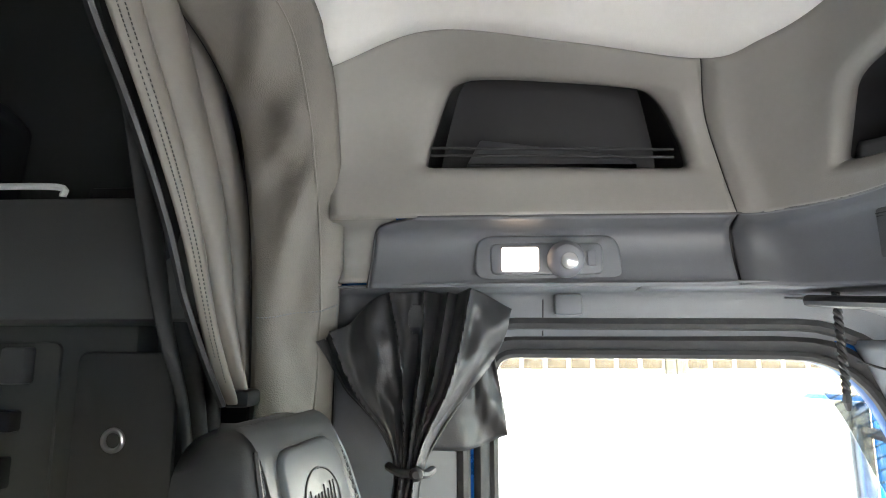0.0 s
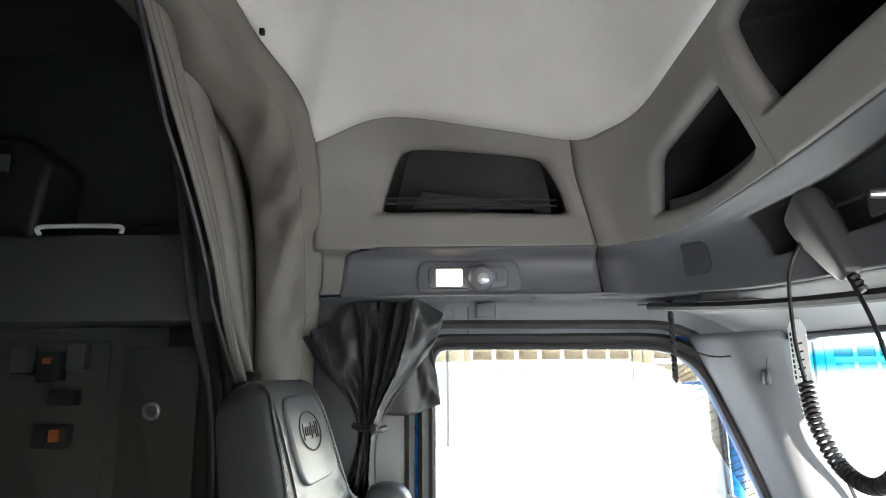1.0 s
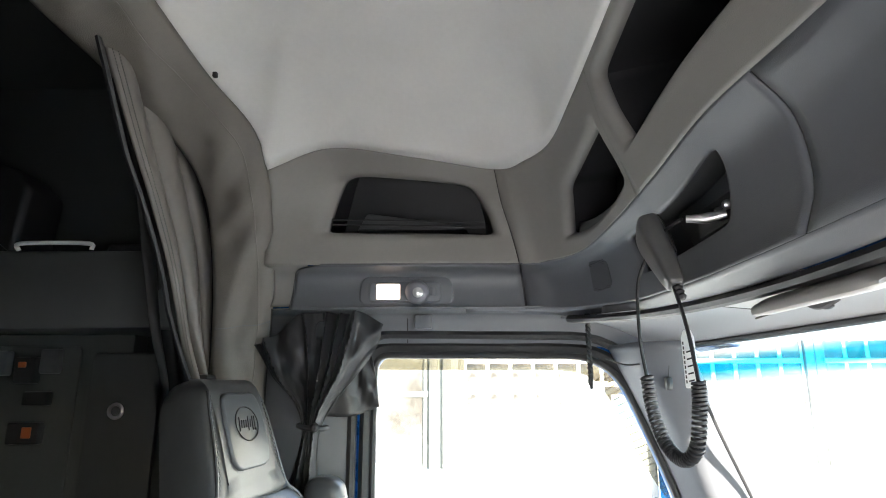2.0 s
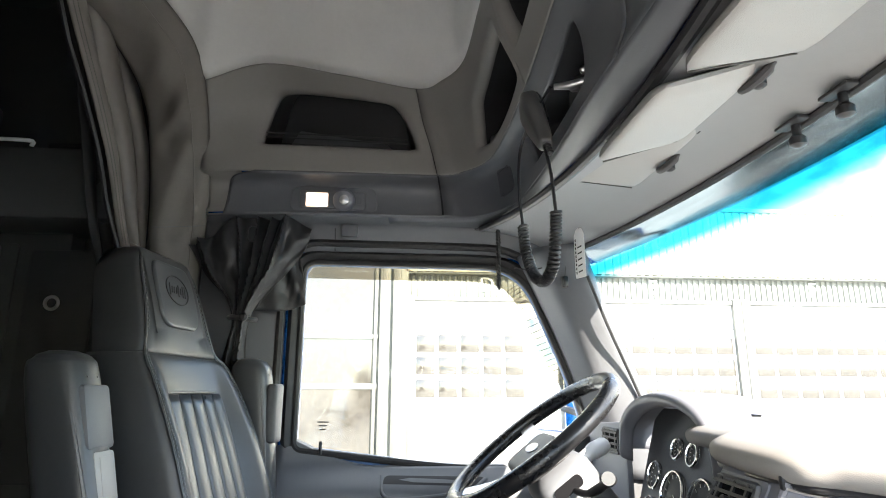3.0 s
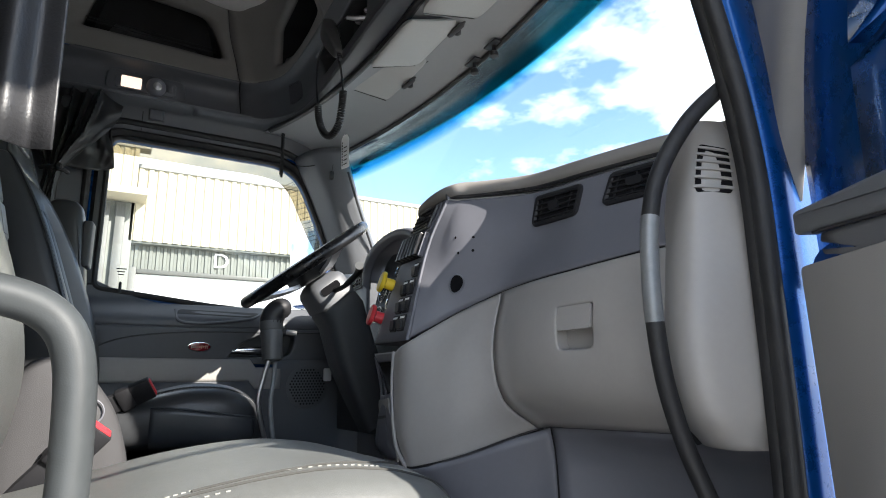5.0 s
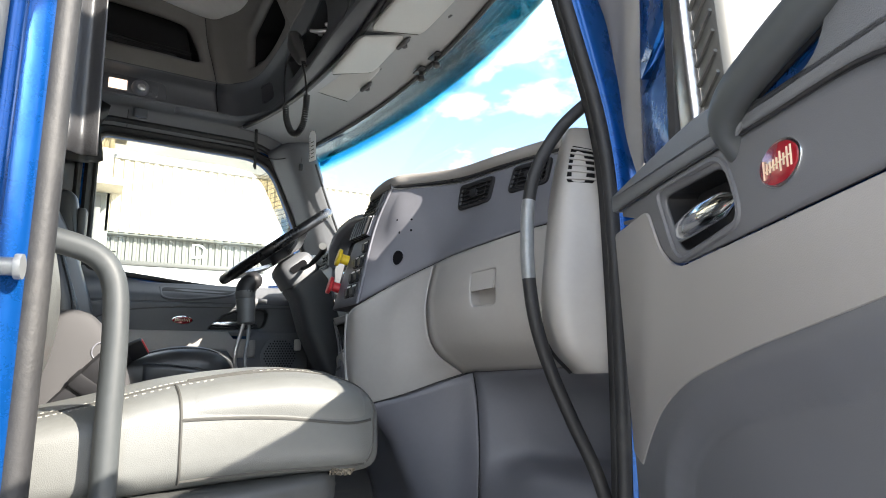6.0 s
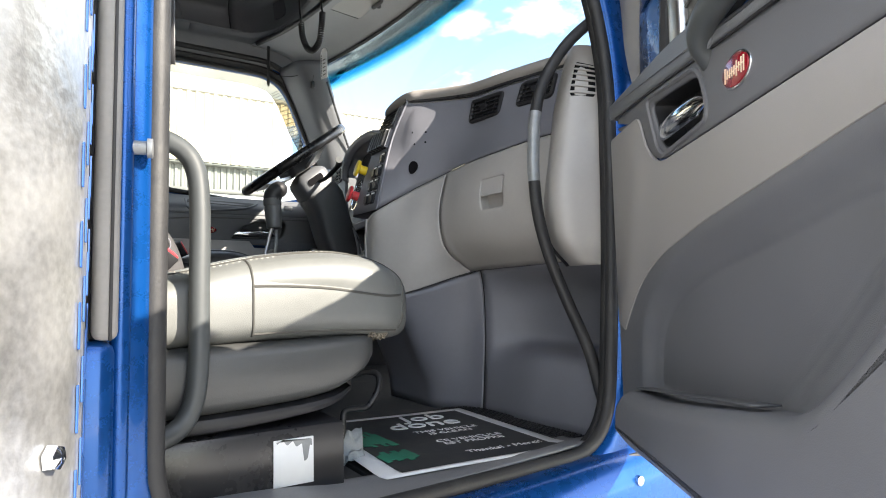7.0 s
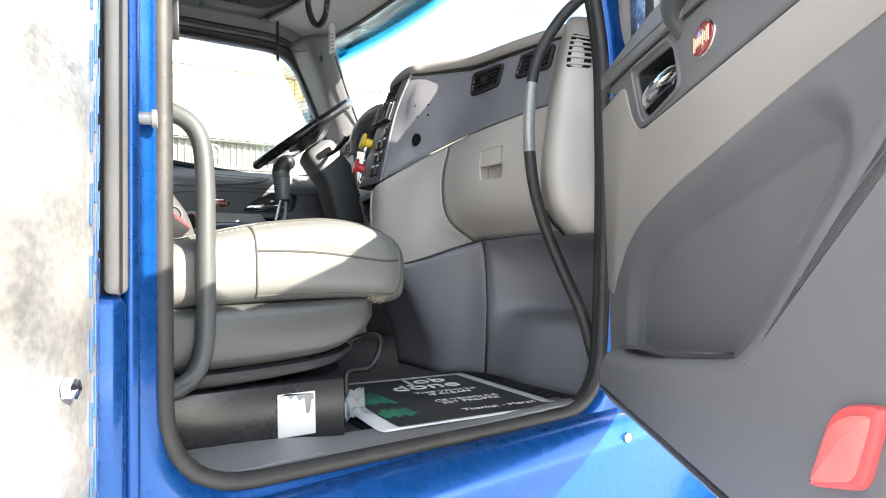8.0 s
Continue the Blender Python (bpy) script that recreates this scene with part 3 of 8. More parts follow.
def arch_at(s, v, d=0.0):
    a, b = cr(pr, s), cr(pl, s)
    w = (b - a)
    t = (cr(pr, s + 0.05) - cr(pr, s - 0.05))
    n = t.cross(w).normalized()
    inward = Vector((0.15, -a.y, -max(0.0, a.z - 2.9) * 3))
    if n.dot(inward) < 0:
        n = -n
    crease = 0.014 * (1 - 2 * abs(math.sin(a.z * 13 - a.y * 9 + v * 3.4 + 1.5 * noise.noise(Vector((a.y * 4, a.z * 4, 1.0)))))) * max(0.0, min(1.0, (a.z - 2.62) * 5)) * (0.4 + 0.6 * math.sin(math.pi * v)) + 0.014 * noise.noise(Vector((a.x * 3 + v * 2.2, a.y * 6 + v * 1.5, a.z * 6))) + 0.005 * noise.noise(Vector((v * 4, a.y * 16, a.z * 16)))
    return a + w * v + n * (0.035 * math.sin(math.pi * v) ** 0.7 + crease * math.sin(math.pi * v) + d)


bm = bmesh.new()
grid(bm, arch_at, 0, len(pr) - 1, 180, 0, 1, 18)
arch = lone("sleeper_arch", bm, M_PAD, "padded taupe vinyl trim round the sleeper opening", "padded trim", kind="structure", thick=0.006, angle=80)
for v in (0.27,):
    bm = bmesh.new()
    tube(bm, [arch_at((len(pr) - 1) * k / 200, v, 0.0035) for k in range(201)], 0.0022, 5)
    part("piping_seam", bm, M_PAD, arch)
for side in (1, -1):
    bm = bmesh.new()
    s0 = 3.15 if side > 0 else len(pr) - 1 - 3.15
    for k in range(24):
        tube(bm, [arch_at(s0, 0.03 + k * 0.04, 0.004), arch_at(s0, 0.055 + k * 0.04, 0.004)], 0.0014, 5)
    part("cross_stitching", bm, M_THREAD_D, arch)
# Black tube in place of the dark gap between arch and curtain.
bm = bmesh.new()
tube(bm, [arch_at((len(pr) - 1) * k / 200, 0.995, -0.006) for k in range(201)], 0.0065, 8)
part("edge_line", bm, M_BLACK, arch, "black line along the inner edge")
bm = bmesh.new()
box(bm, (-0.295, 0.535, 3.325), (0.012, 0.012, 0.014), 0.003)
part("trim_clip", bm, M_BLACK, arch)

# ---------------------------------------------------------------- walls and floor of the cab
bm = bmesh.new()
prism(bm, [(-0.6, -1.02), (0.0, -1.02), (1.3, -0.86), (1.3, 1.02), (-0.6, 1.02)], lambda a, b, d=0.0: Vector((a, b, 1.14 + d)), 0.06)
lone("floor", bm, M_FLOOR, "dusty dark vinyl cab floor", "floor", kind="structure")
bm = bmesh.new()
box(bm, (-1.45, 0, 1.17), (1.7, 2.1, 0.06))
lone("sleeper_floor", bm, M_FLOOR, "dark floor of the sleeper", "floor", kind="structure")
bm = bmesh.new()
box(bm, (-1.35, 1.09, 2.36), (1.9, 0.06, 2.44))
lone("wall_sleeper_left", bm, M_SLEEPER_D, "dark side wall of the sleeper", "wall", kind="structure")
bm = bmesh.new()
box(bm, (-1.35, -1.09, 2.36), (1.9, 0.06, 2.44))
lone("wall_sleeper_right", bm, M_SLEEPER_D, "dark side wall of the sleeper", "wall", kind="structure")
bm = bmesh.new()
box(bm, (-2.33, 0, 2.36), (0.06, 2.24, 2.44))
lone("wall_sleeper_back", bm, M_SLEEPER_D, "dark back wall of the sleeper", "wall", kind="structure")
bm = bmesh.new()
box(bm, (-1.4, 0, 3.60), (1.95, 2.3, 0.05))
lone("ceiling_sleeper", bm, M_SLEEPER_D, "dark sleeper roof", "ceiling", kind="structure")
# outer skin of the roof, above headliner and surround
bm = bmesh.new()
skin = [[(x, y, z) for x, z in ((-0.45, 3.6), (0.0, 3.66), (0.40, 3.62), (0.72, 3.44), (0.92, 3.15), (1.03, 2.86), (1.06, 2.735 - 0.03 * y * y))] for y in (-1.09, -0.9, -0.45, 0, 0.45, 0.9, 1.09)]
skin[0] = [(x, -1.1, z - 0.25 * (z > 2.9)) for x, y, z in skin[0]]
skin[-1] = [(x, 1.1, z - 0.25 * (z > 2.9)) for x, y, z in skin[-1]]
grid(bm, sheet(skin), 0, 6, 36, 0, 6, 36)
lone("roof_skin", bm, M_BLUE, "blue painted truck cab roof skin", "roof", kind="structure", thick=0.02, angle=80)

def narrowed(p, slope=0.125):
    """The cab's right side runs inward towards the front."""
    k = max(0.0, min(1.0, (-p.y - 0.55) / 0.4))
    return Vector((p.x, p.y + slope * max(0.0, p.x) * k, p.z))


# header panel between console and windscreen
def header_at(u, v, d=0.0):
    y = u
    rear = Vector((0.748 - 0.13 * y * y, y, 2.722 + 0.06 * y * y))
    front = Vector((1.03 - 0.15 * y * y, y * 0.96, 2.70 - 0.012 * y * y))
    p = rear.lerp(front, v)
    return narrowed(p + Vector((0, 0, 0.022 * math.sin(math.pi * v) - d)))


# rolled underside of the console, down to the header
bm = bmesh.new()
grid(bm, lambda s, v, d=0.0: low_at(s, 0.0).lerp(header_at(low_at(s, 0.0).y, 0.0) + Vector((-0.010, 0, 0.008)), v) + Vector((0.004, 0, -0.010)) * math.sin(math.pi * v), 4.9, 11.1, 60, 0, 1, 8)
part("console_underside", bm, M_SLATE, surround, "slate underside of the console", 0.003, 60)
bm = bmesh.new()
grid(bm, header_at, -1.0, 1.0, 48, -0.02, 1.0, 14)
lone("header_panel", bm, M_HEADER, "grey header panel above the windscreen", "header trim", kind="structure", thick=0.004, angle=80)
bm = bmesh.new()
tube(bm, [header_at(-0.98 + 1.96 * k / 60, 1.0, 0.004) for k in range(61)], 0.009, 8)
lone("windscreen_seal", bm, M_RUBBER, "black rubber seal along the windscreen top", "seal", kind="structure")


bm = bmesh.new()
tube(bm, [header_at(-0.95 + 1.9 * k / 60, -0.01, 0.004) for k in range(61)], 0.011, 8)
lone("header_gap_strip", bm, M_BLACK, "black strip in the gap behind the header panel", "trim", kind="structure")


# windscreen
def screen_at(u, v, d=0.0):
    top = Vector((1.045 - 0.15 * u * u, u * 0.985, 2.71 - 0.012 * u * u))
    bot = Vector((1.50 - 0.33 * u * u, u * 1.03, 2.02))
    return narrowed(top.lerp(bot, v) + Vector((0.02 * math.sin(math.pi * v), 0, 0.015 * math.sin(math.pi * v))))


bm = bmesh.new()
grid(bm, screen_at, -0.985, 0.985, 40, 0, 1, 14)
ws = lone("windscreen", bm, M_WINDSCREEN, "curved windscreen with a teal shade band along its top", "windscreen", kind="structure", thick=0.004, angle=80)
ws.visible_shadow = False

# pillars beside the windscreen
for side in (1, -1):
    inner = [(0.895, 0.83, 2.70), (0.965, 0.875, 2.54), (1.06, 0.93, 2.36), (1.15, 0.965, 2.19), (1.25, 1.0, 2.0)]
    outer = [(0.76, 1.035, 2.70), (0.83, 1.045, 2.56), (0.90, 1.055, 2.40), (0.965, 1.06, 2.22), (1.03, 1.06, 2.0)]
    G = []
    for a, b in zip(inner, outer):
        a, b = Vector(a), Vector(b)
        m1 = a.lerp(b, 0.4) + Vector((-0.035, -0.03, 0.0))
        m2 = a.lerp(b, 0.78) + Vector((-0.015, -0.018, 0.0))
        G.append([(a.x + 0.035, side * (a.y + 0.03), a.z), (a.x, side * a.y, a.z), (m1.x, side * m1.y, m1.z), (m2.x, side * m2.y, m2.z), (b.x, side * b.y, b.z), (b.x + 0.01, side * (b.y + 0.04), b.z)])
    if side < 0:
        G = [[narrowed(Vector(p), 0.18 - 0.16 * max(0.0, min(1.0, (p[2] - 2.05) / 0.35))) for p in r] for r in G]
    bm = bmesh.new()
    grid(bm, sheet(G), 0, 4, 24, 0, 5, 20)
    lone("pillar_trim", bm, M_TRIM if side < 0 else M_SLATE, "slate grey plastic windscreen pillar trim", "pillar trim", kind="structure", thick=0.004, angle=80)
    # header trim above the door
    G = []
    for x, k in ((-0.28, 0), (0.0, 0), (0.4, 0), (0.65, 0), (0.80, 0.3), (0.93, 1.0)):
        G.append([(x, side * ((0.925 if x >= 0 else 0.975) - 0.05 * k), 2.805 - 0.10 * k), (x, side * (1.0 - 0.04 * k), 2.80 - 0.05 * k), (x, side * (1.024 - 0.03 * k), 2.79 - 0.04 * k), (x, side * (1.037 - 0.02 * k), 2.75 - 0.05 * k), (x, side * (1.048 - 0.015 * k), 2.716 - 0.05 * k), (x, side * 1.075, 2.695 - 0.08 * k)])
    if side < 0:
        G = [[narrowed(Vector(p), 0.05) for p in r] for r in G]
    bm = bmesh.new()
    grid(bm, sheet(G), 0, 5, 30, 0, 5, 15)
    hd = lone("door_header", bm, M_DHEAD, "slate grey plastic trim above the cab door", "header trim", kind="structure", thick=0.004)
    if side > 0:
        bm = bmesh.new()
        tube(bm, [(0.152, 1.022, 2.80), (0.152, 1.036, 2.75), (0.152, 1.048, 2.712)], 0.0022, 5)
        part("trim_joint", bm, M_BLACK, hd)
        bm = bmesh.new()
        tube(bm, smooth([(0.745, 1.02, 2.66), (0.80, 0.94, 2.64), (0.90, 0.86, 2.665)], 6), 0.0024, 5)
        part("trim_joint", bm, M_BLACK, hd)
        bm = bmesh.new()
        box(bm, (0.20, 1.015, 2.772), (0.055, 0.02, 0.042), 0.006, 2)
        part("switch_blank", bm, M_SLATE, hd)
    # wall behind the door, beside the arch
    bm = bmesh.new()
    box(bm, (-0.145, side * (1.065 if side > 0 else 0.99), 2.0), (0.25, 0.05, 1.6), 0.006)
    lone("wall_behind_door", bm, M_SLATE, "slate grey plastic wall panel behind the door", "wall", kind="structure")
    # trim closing the corner above it
    bm = bmesh.new()
    box(bm, (-0.115, side * 1.06, 2.795), (0.22, 0.06, 0.02), 0.006)
    lone("trim_corner", bm, M_SLATE, "slate corner trim above the door pillar", "trim", kind="structure")
    # outer skin above the door
    bm = bmesh.new()
    box(bm, (0.20, side * 1.105, 3.10), (1.3, 0.04, 0.62), 0.01)
    lone("wall_above_door", bm, M_BLUE, "blue painted cab side above the door", "wall", kind="structure")

for side in (1, -1):
    bm = bmesh.new()
    box(bm, (-0.28, side * (1.14 if side > 0 else 1.0), 2.4), (0.36, 0.04, 2.4))
    lone("wall_cab_side", bm, M_SLEEPER_D, "dark inner side wall of the cab", "wall", kind="structure")

# firewall below the dash
bm = bmesh.new()
box(bm, (1.40, 0.09, 1.65), (0.06, 1.90, 0.95))
lone("firewall", bm, M_DEEP, "dark lining of the front bulkhead", "wall", kind="structure")
bm = bmesh.new()
box(bm, (1.17, 1.04, 1.65), (0.50, 0.05, 0.95))
lone("wall_footwell_left", bm, M_DEEP, "dark lining beside the footwell", "wall", kind="structure")
bm = bmesh.new()
box(bm, (1.20, -0.855, 1.65), (0.44, 0.03, 0.90), 0.0, 2, Matrix.Rotation(radians(7.1), 4, "Z"))
lone("wall_footwell_right", bm, M_DEEP, "dark lining beside the footwell", "wall", kind="structure")

# ---------------------------------------------------------------- driver door
DOOR_Y = 1.078
WIN = rounded([(0.05, 2.085), (0.05, 2.678), (0.775, 2.672), (0.95, 2.26), (1.0, 2.03), (0.6, 2.02)], [0.03, 0.05, 0.13, 0.3, 0.03, 0.2], 7)
wall_left = flat((0, DOOR_Y, 0), (1, 0, 0), (0, 0, 1), (0, -1, 0))
driver_door = thing("driver_door", "closed driver door with slate and grey trim and blue frame", "door", kind="structure")
bm = bmesh.new()
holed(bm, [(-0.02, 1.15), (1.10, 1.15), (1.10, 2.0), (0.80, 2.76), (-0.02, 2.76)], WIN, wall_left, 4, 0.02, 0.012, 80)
part("door_frame", bm, M_BLUE_SHADED, driver_door, "blue painted door frame", 0.02)
bm = bmesh.new()
tube(bm, [wall_left(p[0], p[1], 0.012) for p in WIN], 0.011, 8, True)
part("window_seal", bm, M_RUBBER, driver_door, "black rubber window seal")
bm = bmesh.new()


def outset(pts, d):
    """The outline pts moved outward by d."""
    out = []
    area = sum(p[0] * q[1] - q[0] * p[1] for p, q in zip(pts, pts[1:] + pts[:1]))
    sg = -1 if area > 0 else 1
    for i, p in enumerate(pts):
        a, b, q = Vector(pts[i - 1]), Vector(p), Vector(pts[(i + 1) % len(pts)])
        t = ((b - a).normalized() + (q - b).normalized()).normalized()
        out.append(b + Vector((-t.y, t.x)) * (d * sg))
    return out


loops = []
for off, y in ((0.004, 0.010), (0.012, 0.024), (0.026, 0.030), (0.036, 0.024), (0.040, 0.018)):
    loops.append([wall_left(p.x, p.y, y) for p in outset(list(WIN), off) if p.y > 2.09])
n_ = min(len(l) for l in loops)
bm = bmesh.new()
loft(bm, [l[:n_] for l in loops], False, False)
part("inner_seal", bm, M_RUBBER, driver_door, "black rubber inner seal", 0.003)
bm = bmesh.new()
tube(bm, [wall_left(p.x, p.y, 0.020) for p in outset(list(WIN), 0.043) if p.y > 2.09], 0.0045, 6)
part("frame_edge", bm, M_BLUE, driver_door, "blue painted frame edge")
bm = bmesh.new()
tube(bm, [wall_left(p.x, p.y, 0.034) for p in outset(list(WIN), 0.060) if p.y > 2.09], 0.014, 8)
part("outer_seal", bm, M_RUBBER, driver_door, "black rubber outer seal")
bm = bmesh.new()
c0 = Vector((0.48, 2.35))
vs = [bm.verts.new(wall_left(p[0], p[1], -0.012)) for p in WIN]
bm.faces.new(vs)
pane = part("pane", bm, M_GLASS, driver_door, "clear door glass", 0.004)
pane.visible_shadow = False


def badge(place, u, z, ra, rb, parent):
    """An oval badge: chrome rim, red field, a pale script drawn as slanted bars."""
    bm = bmesh.new()
    prism(bm, oval((u, z), ra, rb), place, 0.004, 0.0015)
    b = part("badge", bm, M_CHROME, parent, "oval red badge with a chrome rim")
    bm = bmesh.new()
    prism(bm, oval((u, z), ra * 0.92, rb * 0.86), place, 0.0055, 0.001)
    part("badge_field", bm, M_BADGE, b)
    bm = bmesh.new()
    for k in range(9):
        x = u + ra * (-0.66 + 1.32 * k / 8)
        h = rb * (0.42 if k in (0, 5, 7, 8) else 0.24)
        q = [(x - ra * 0.030, z - h), (x + ra * 0.008, z - h), (x + ra * 0.058, z + h), (x + ra * 0.022, z + h)]
        prism(bm, q, place, 0.0066)
    tube(bm, [place(u - ra * 0.66, z - rb * 0.12, 0.0062), place(u, z - rb * 0.02, 0.0062), place(u + ra * 0.66, z + rb * 0.05, 0.0062)], 0.0006, 5)
    part("badge_script", bm, M_GOLD, b)
    return b


def lever(bm, place, u0, u1, z, h, w):
    """A chrome pull lever lying in a cup."""
    loops = []
    for k in range(9):
        t = k / 8
        u = u0 + (u1 - u0) * t
        r = h * (0.75 + 0.25 * math.sin(math.pi * t)) * (0.35 if k in (0, 8) else 1)
        loops.append([place(u, z + r * math.cos(a * math.tau / 12), w + 0.5 * r * math.sin(a * math.tau / 12) + 0.006 * math.sin(math.pi * t)) for a in range(12)])
    loft(bm, loops)


def ly(x, z):
    """How far in the driver door trim stands."""
    t = max(0.0, min(1.0, (2.06 - z) / 0.10))
    return 1.06 - 0.095 * (t * t * (3 - 2 * t)) + 0.02 * max(0.0, min(1.0, (1.93 - z) / 0.12))


def left_at(x, z, d=0.0):
    return Vector((x, ly(x, z) - d, z))


def belt(x):
    return 2.035 + 0.085 * max(0.0, min(1.0, (0.30 - x) / 0.26)) ** 1.6


PULL = rounded([(0.33, 1.955), (0.62, 1.985), (0.64, 2.01), (0.33, 2.015)], 0.02, 4)
CUP_L = rounded([(0.505, 1.832), (0.755, 1.838), (0.775, 1.928), (0.595, 1.915)], [0.03, 0.03, 0.035, 0.06], 6)
bm = bmesh.new()
grid(bm, lambda u, v, d=0.0: left_at(u, 1.945 + (belt(u) - 1.945) * v), 0.0, 1.05, 42, 0, 1, 14)
grid(bm, lambda u, v, d=0.0: Vector((u, 1.06 + 0.03 * v, belt(u) + 0.002 * v)), 0.0, 1.05, 42, 0, 1, 1)
trim_up = part("belt_trim", bm, M_SLATE, driver_door, "slate grey belt trim", 0.003)
bm = bmesh.new()
hs = holed(bm, [(0.0, 1.815), (1.05, 1.805), (1.05, 1.945), (0.0, 1.945)], CUP_L, left_at, 5, 0.006, 0.012, 90)
part("handle_surround", bm, M_SLATE, driver_door, "", 0.003)
bm = bmesh.new()
well(bm, hs, left_at, 0.006, 0.035)
cup = part("handle_cup", bm, M_DEEP, driver_door)
bm = bmesh.new()
lever(bm, left_at, 0.525, 0.725, 1.858, 0.017, -0.004)
part("door_handle", bm, M_CHROME, driver_door, "chrome door handle")
# Flat black plate on the trim; the recess's shade is put into its colour.
bm = bmesh.new()
prism(bm, PULL, lambda a, b, d=0.0: left_at(a, b, d + 0.001), 0.002, 0.001)
part("pull_recess_shade", bm, M_BLACK, trim_up)
bm = bmesh.new()
tube(bm, smooth([left_at(0.325, 2.012, 0.001), left_at(0.335, 1.965, 0.004), left_at(0.42, 1.958, 0.006), left_at(0.58, 1.978, 0.006), left_at(0.64, 2.005, 0.002)], 6), 0.006, 8)
part("pull_lip", bm, M_SLATE, trim_up)
bm = bmesh.new()
tube(bm, smooth([left_at(0.03, 1.84, 0.001), left_at(0.16, 1.90, 0.001), left_at(0.38, 1.925, 0.001), left_at(0.70, 1.93, 0.001), left_at(1.0, 1.935, 0.001)], 8), 0.003, 6)
part("trim_line", bm, M_DEEP, driver_door)
bm = bmesh.new()
grid(bm, lambda u, v, d=0.0: left_at(u, 1.745 - 0.03 * (u > 0.6) + (1.834 - 0.012 * u - 1.745) * v, 0.004 * math.sin(math.pi * v)), 0.0, 0.72, 30, 0, 1, 8)
part("insert_panel", bm, M_DASH, driver_door, "grey insert panel", 0.003)
bm = bmesh.new()
grid(bm, lambda u, v, d=0.0: left_at(u, 1.2 + 0.625 * v - (0.0 if u > 0.7 else 0.08 * v)), 0.0, 1.05, 42, 0, 1, 14)
part("lower_trim", bm, M_SLATE, driver_door, "slate grey lower door trim", 0.003)
bm = bmesh.new()
prism(bm, oval((0.83, 1.72), 0.085, 0.085), left_at, 0.004, 0.002)
spk = part("door_speaker", bm, M_SLATE, driver_door, "round perforated speaker grille")
bm = bmesh.new()
for i in range(-6, 7):
    for j in range(-6, 7):
        a, b = (i + 0.5 * (j % 2)) * 0.0125, j * 0.011
        if a * a + b * b < 0.0052:
            prism(bm, oval((0.83 + a, 1.72 + b), 0.0042, 0.0042, 6), left_at, 0.0052)
part("speaker_holes", bm, M_BLACK, spk)
badge(left_at, 0.413, 1.872, 0.042, 0.018, driver_door)
bm = bmesh.new()
tube(bm, [(0.135, 1.05, belt(0.135) - 0.005), (0.135, 1.05, belt(0.135) + 0.028), (0.135, 1.05, belt(0.135) + 0.034)], [0.005, 0.0055, 0.003], 8)
part("lock_knob", bm, M_BLACK, driver_door)
# sticker on the glass
bm = bmesh.new()
for k in range(3):
    box(bm, (0.135, DOOR_Y + 0.0085, 2.165 - k * 0.011), (0.035 - 0.008 * k, 0.0006, 0.004))
part("glass_mark", bm, M_BLACK, driver_door, "small dark mark on the glass")

# smoked wind deflector outside the window, ribbed along its front leg
DEF_O = smooth([(0.02, 1.125, 2.69), (0.40, 1.13, 2.69), (0.72, 1.13, 2.685), (0.84, 1.13, 2.62), (0.93, 1.13, 2.42), (0.985, 1.13, 2.25)], 8)
DEF_I = smooth([(0.02, 1.135, 2.635), (0.40, 1.14, 2.632), (0.66, 1.14, 2.628), (0.76, 1.14, 2.575), (0.85, 1.14, 2.39), (0.945, 1.14, 2.23)], 8)
bm = bmesh.new()
loft(bm, [DEF_O, DEF_I], False, False)
defl = lone("wind_deflector", bm, M_DEFLECT, "smoked plastic wind deflector above the driver window", "wind deflector", thick=0.003)
defl.visible_shadow = False
bm = bmesh.new()
for k in range(22):
    t = 22 + 18 * k / 22
    i = min(len(DEF_O) - 2, int(t))
    a, b = DEF_O[i].lerp(DEF_O[i + 1], t - i), DEF_I[i].lerp(DEF_I[i + 1], t - i)
    tube(bm, [a, b], 0.0022, 4)
part("ribs", bm, M_DEFLECT, defl)

# ---------------------------------------------------------------- passenger door opening, right side of the cab
RIGHT_Y = -1.035


def right_at(u, v, d=0.0):
    return Vector((u, RIGHT_Y + 0.125 * max(0.0, u) - d, v))



OPEN = rounded([(-0.012, 2.63), (-0.012, 1.228), (0.905, 1.207), (0.952, 1.62), (0.968, 2.10), (0.76, 2.66)], [0.08, 0.13, 0.14, 0.2, 0.14, 0.06], 9)
bm = bmesh.new()
holed(bm, [(-0.07, 1.02), (1.2, 1.02), (1.26, 1.5), (1.21, 2.1), (0.925, 2.79), (-0.07, 2.79)], OPEN, right_at, 5, 0.03, 0.03, 120)
frame_r = lone("door_frame_right", bm, M_BLUE, "blue painted frame of the open passenger doorway", "door frame", kind="structure", thick=0.012)
# step of the frame towards the seal
bm = bmesh.new()
c0 = Vector((0.42, 1.95))
loops = []
for sc, dd in ((1.0, -0.03), (0.992, -0.04), (0.988, -0.052)):
    loops.append([right_at(c0.x + (p.x - c0.x) * sc, c0.y + (p.y - c0.y) * sc, dd) for p in OPEN])
loft(bm, loops, True, False)
part("frame_lining", bm, M_RUBBER, frame_r, "black rubber lining", 0.004)
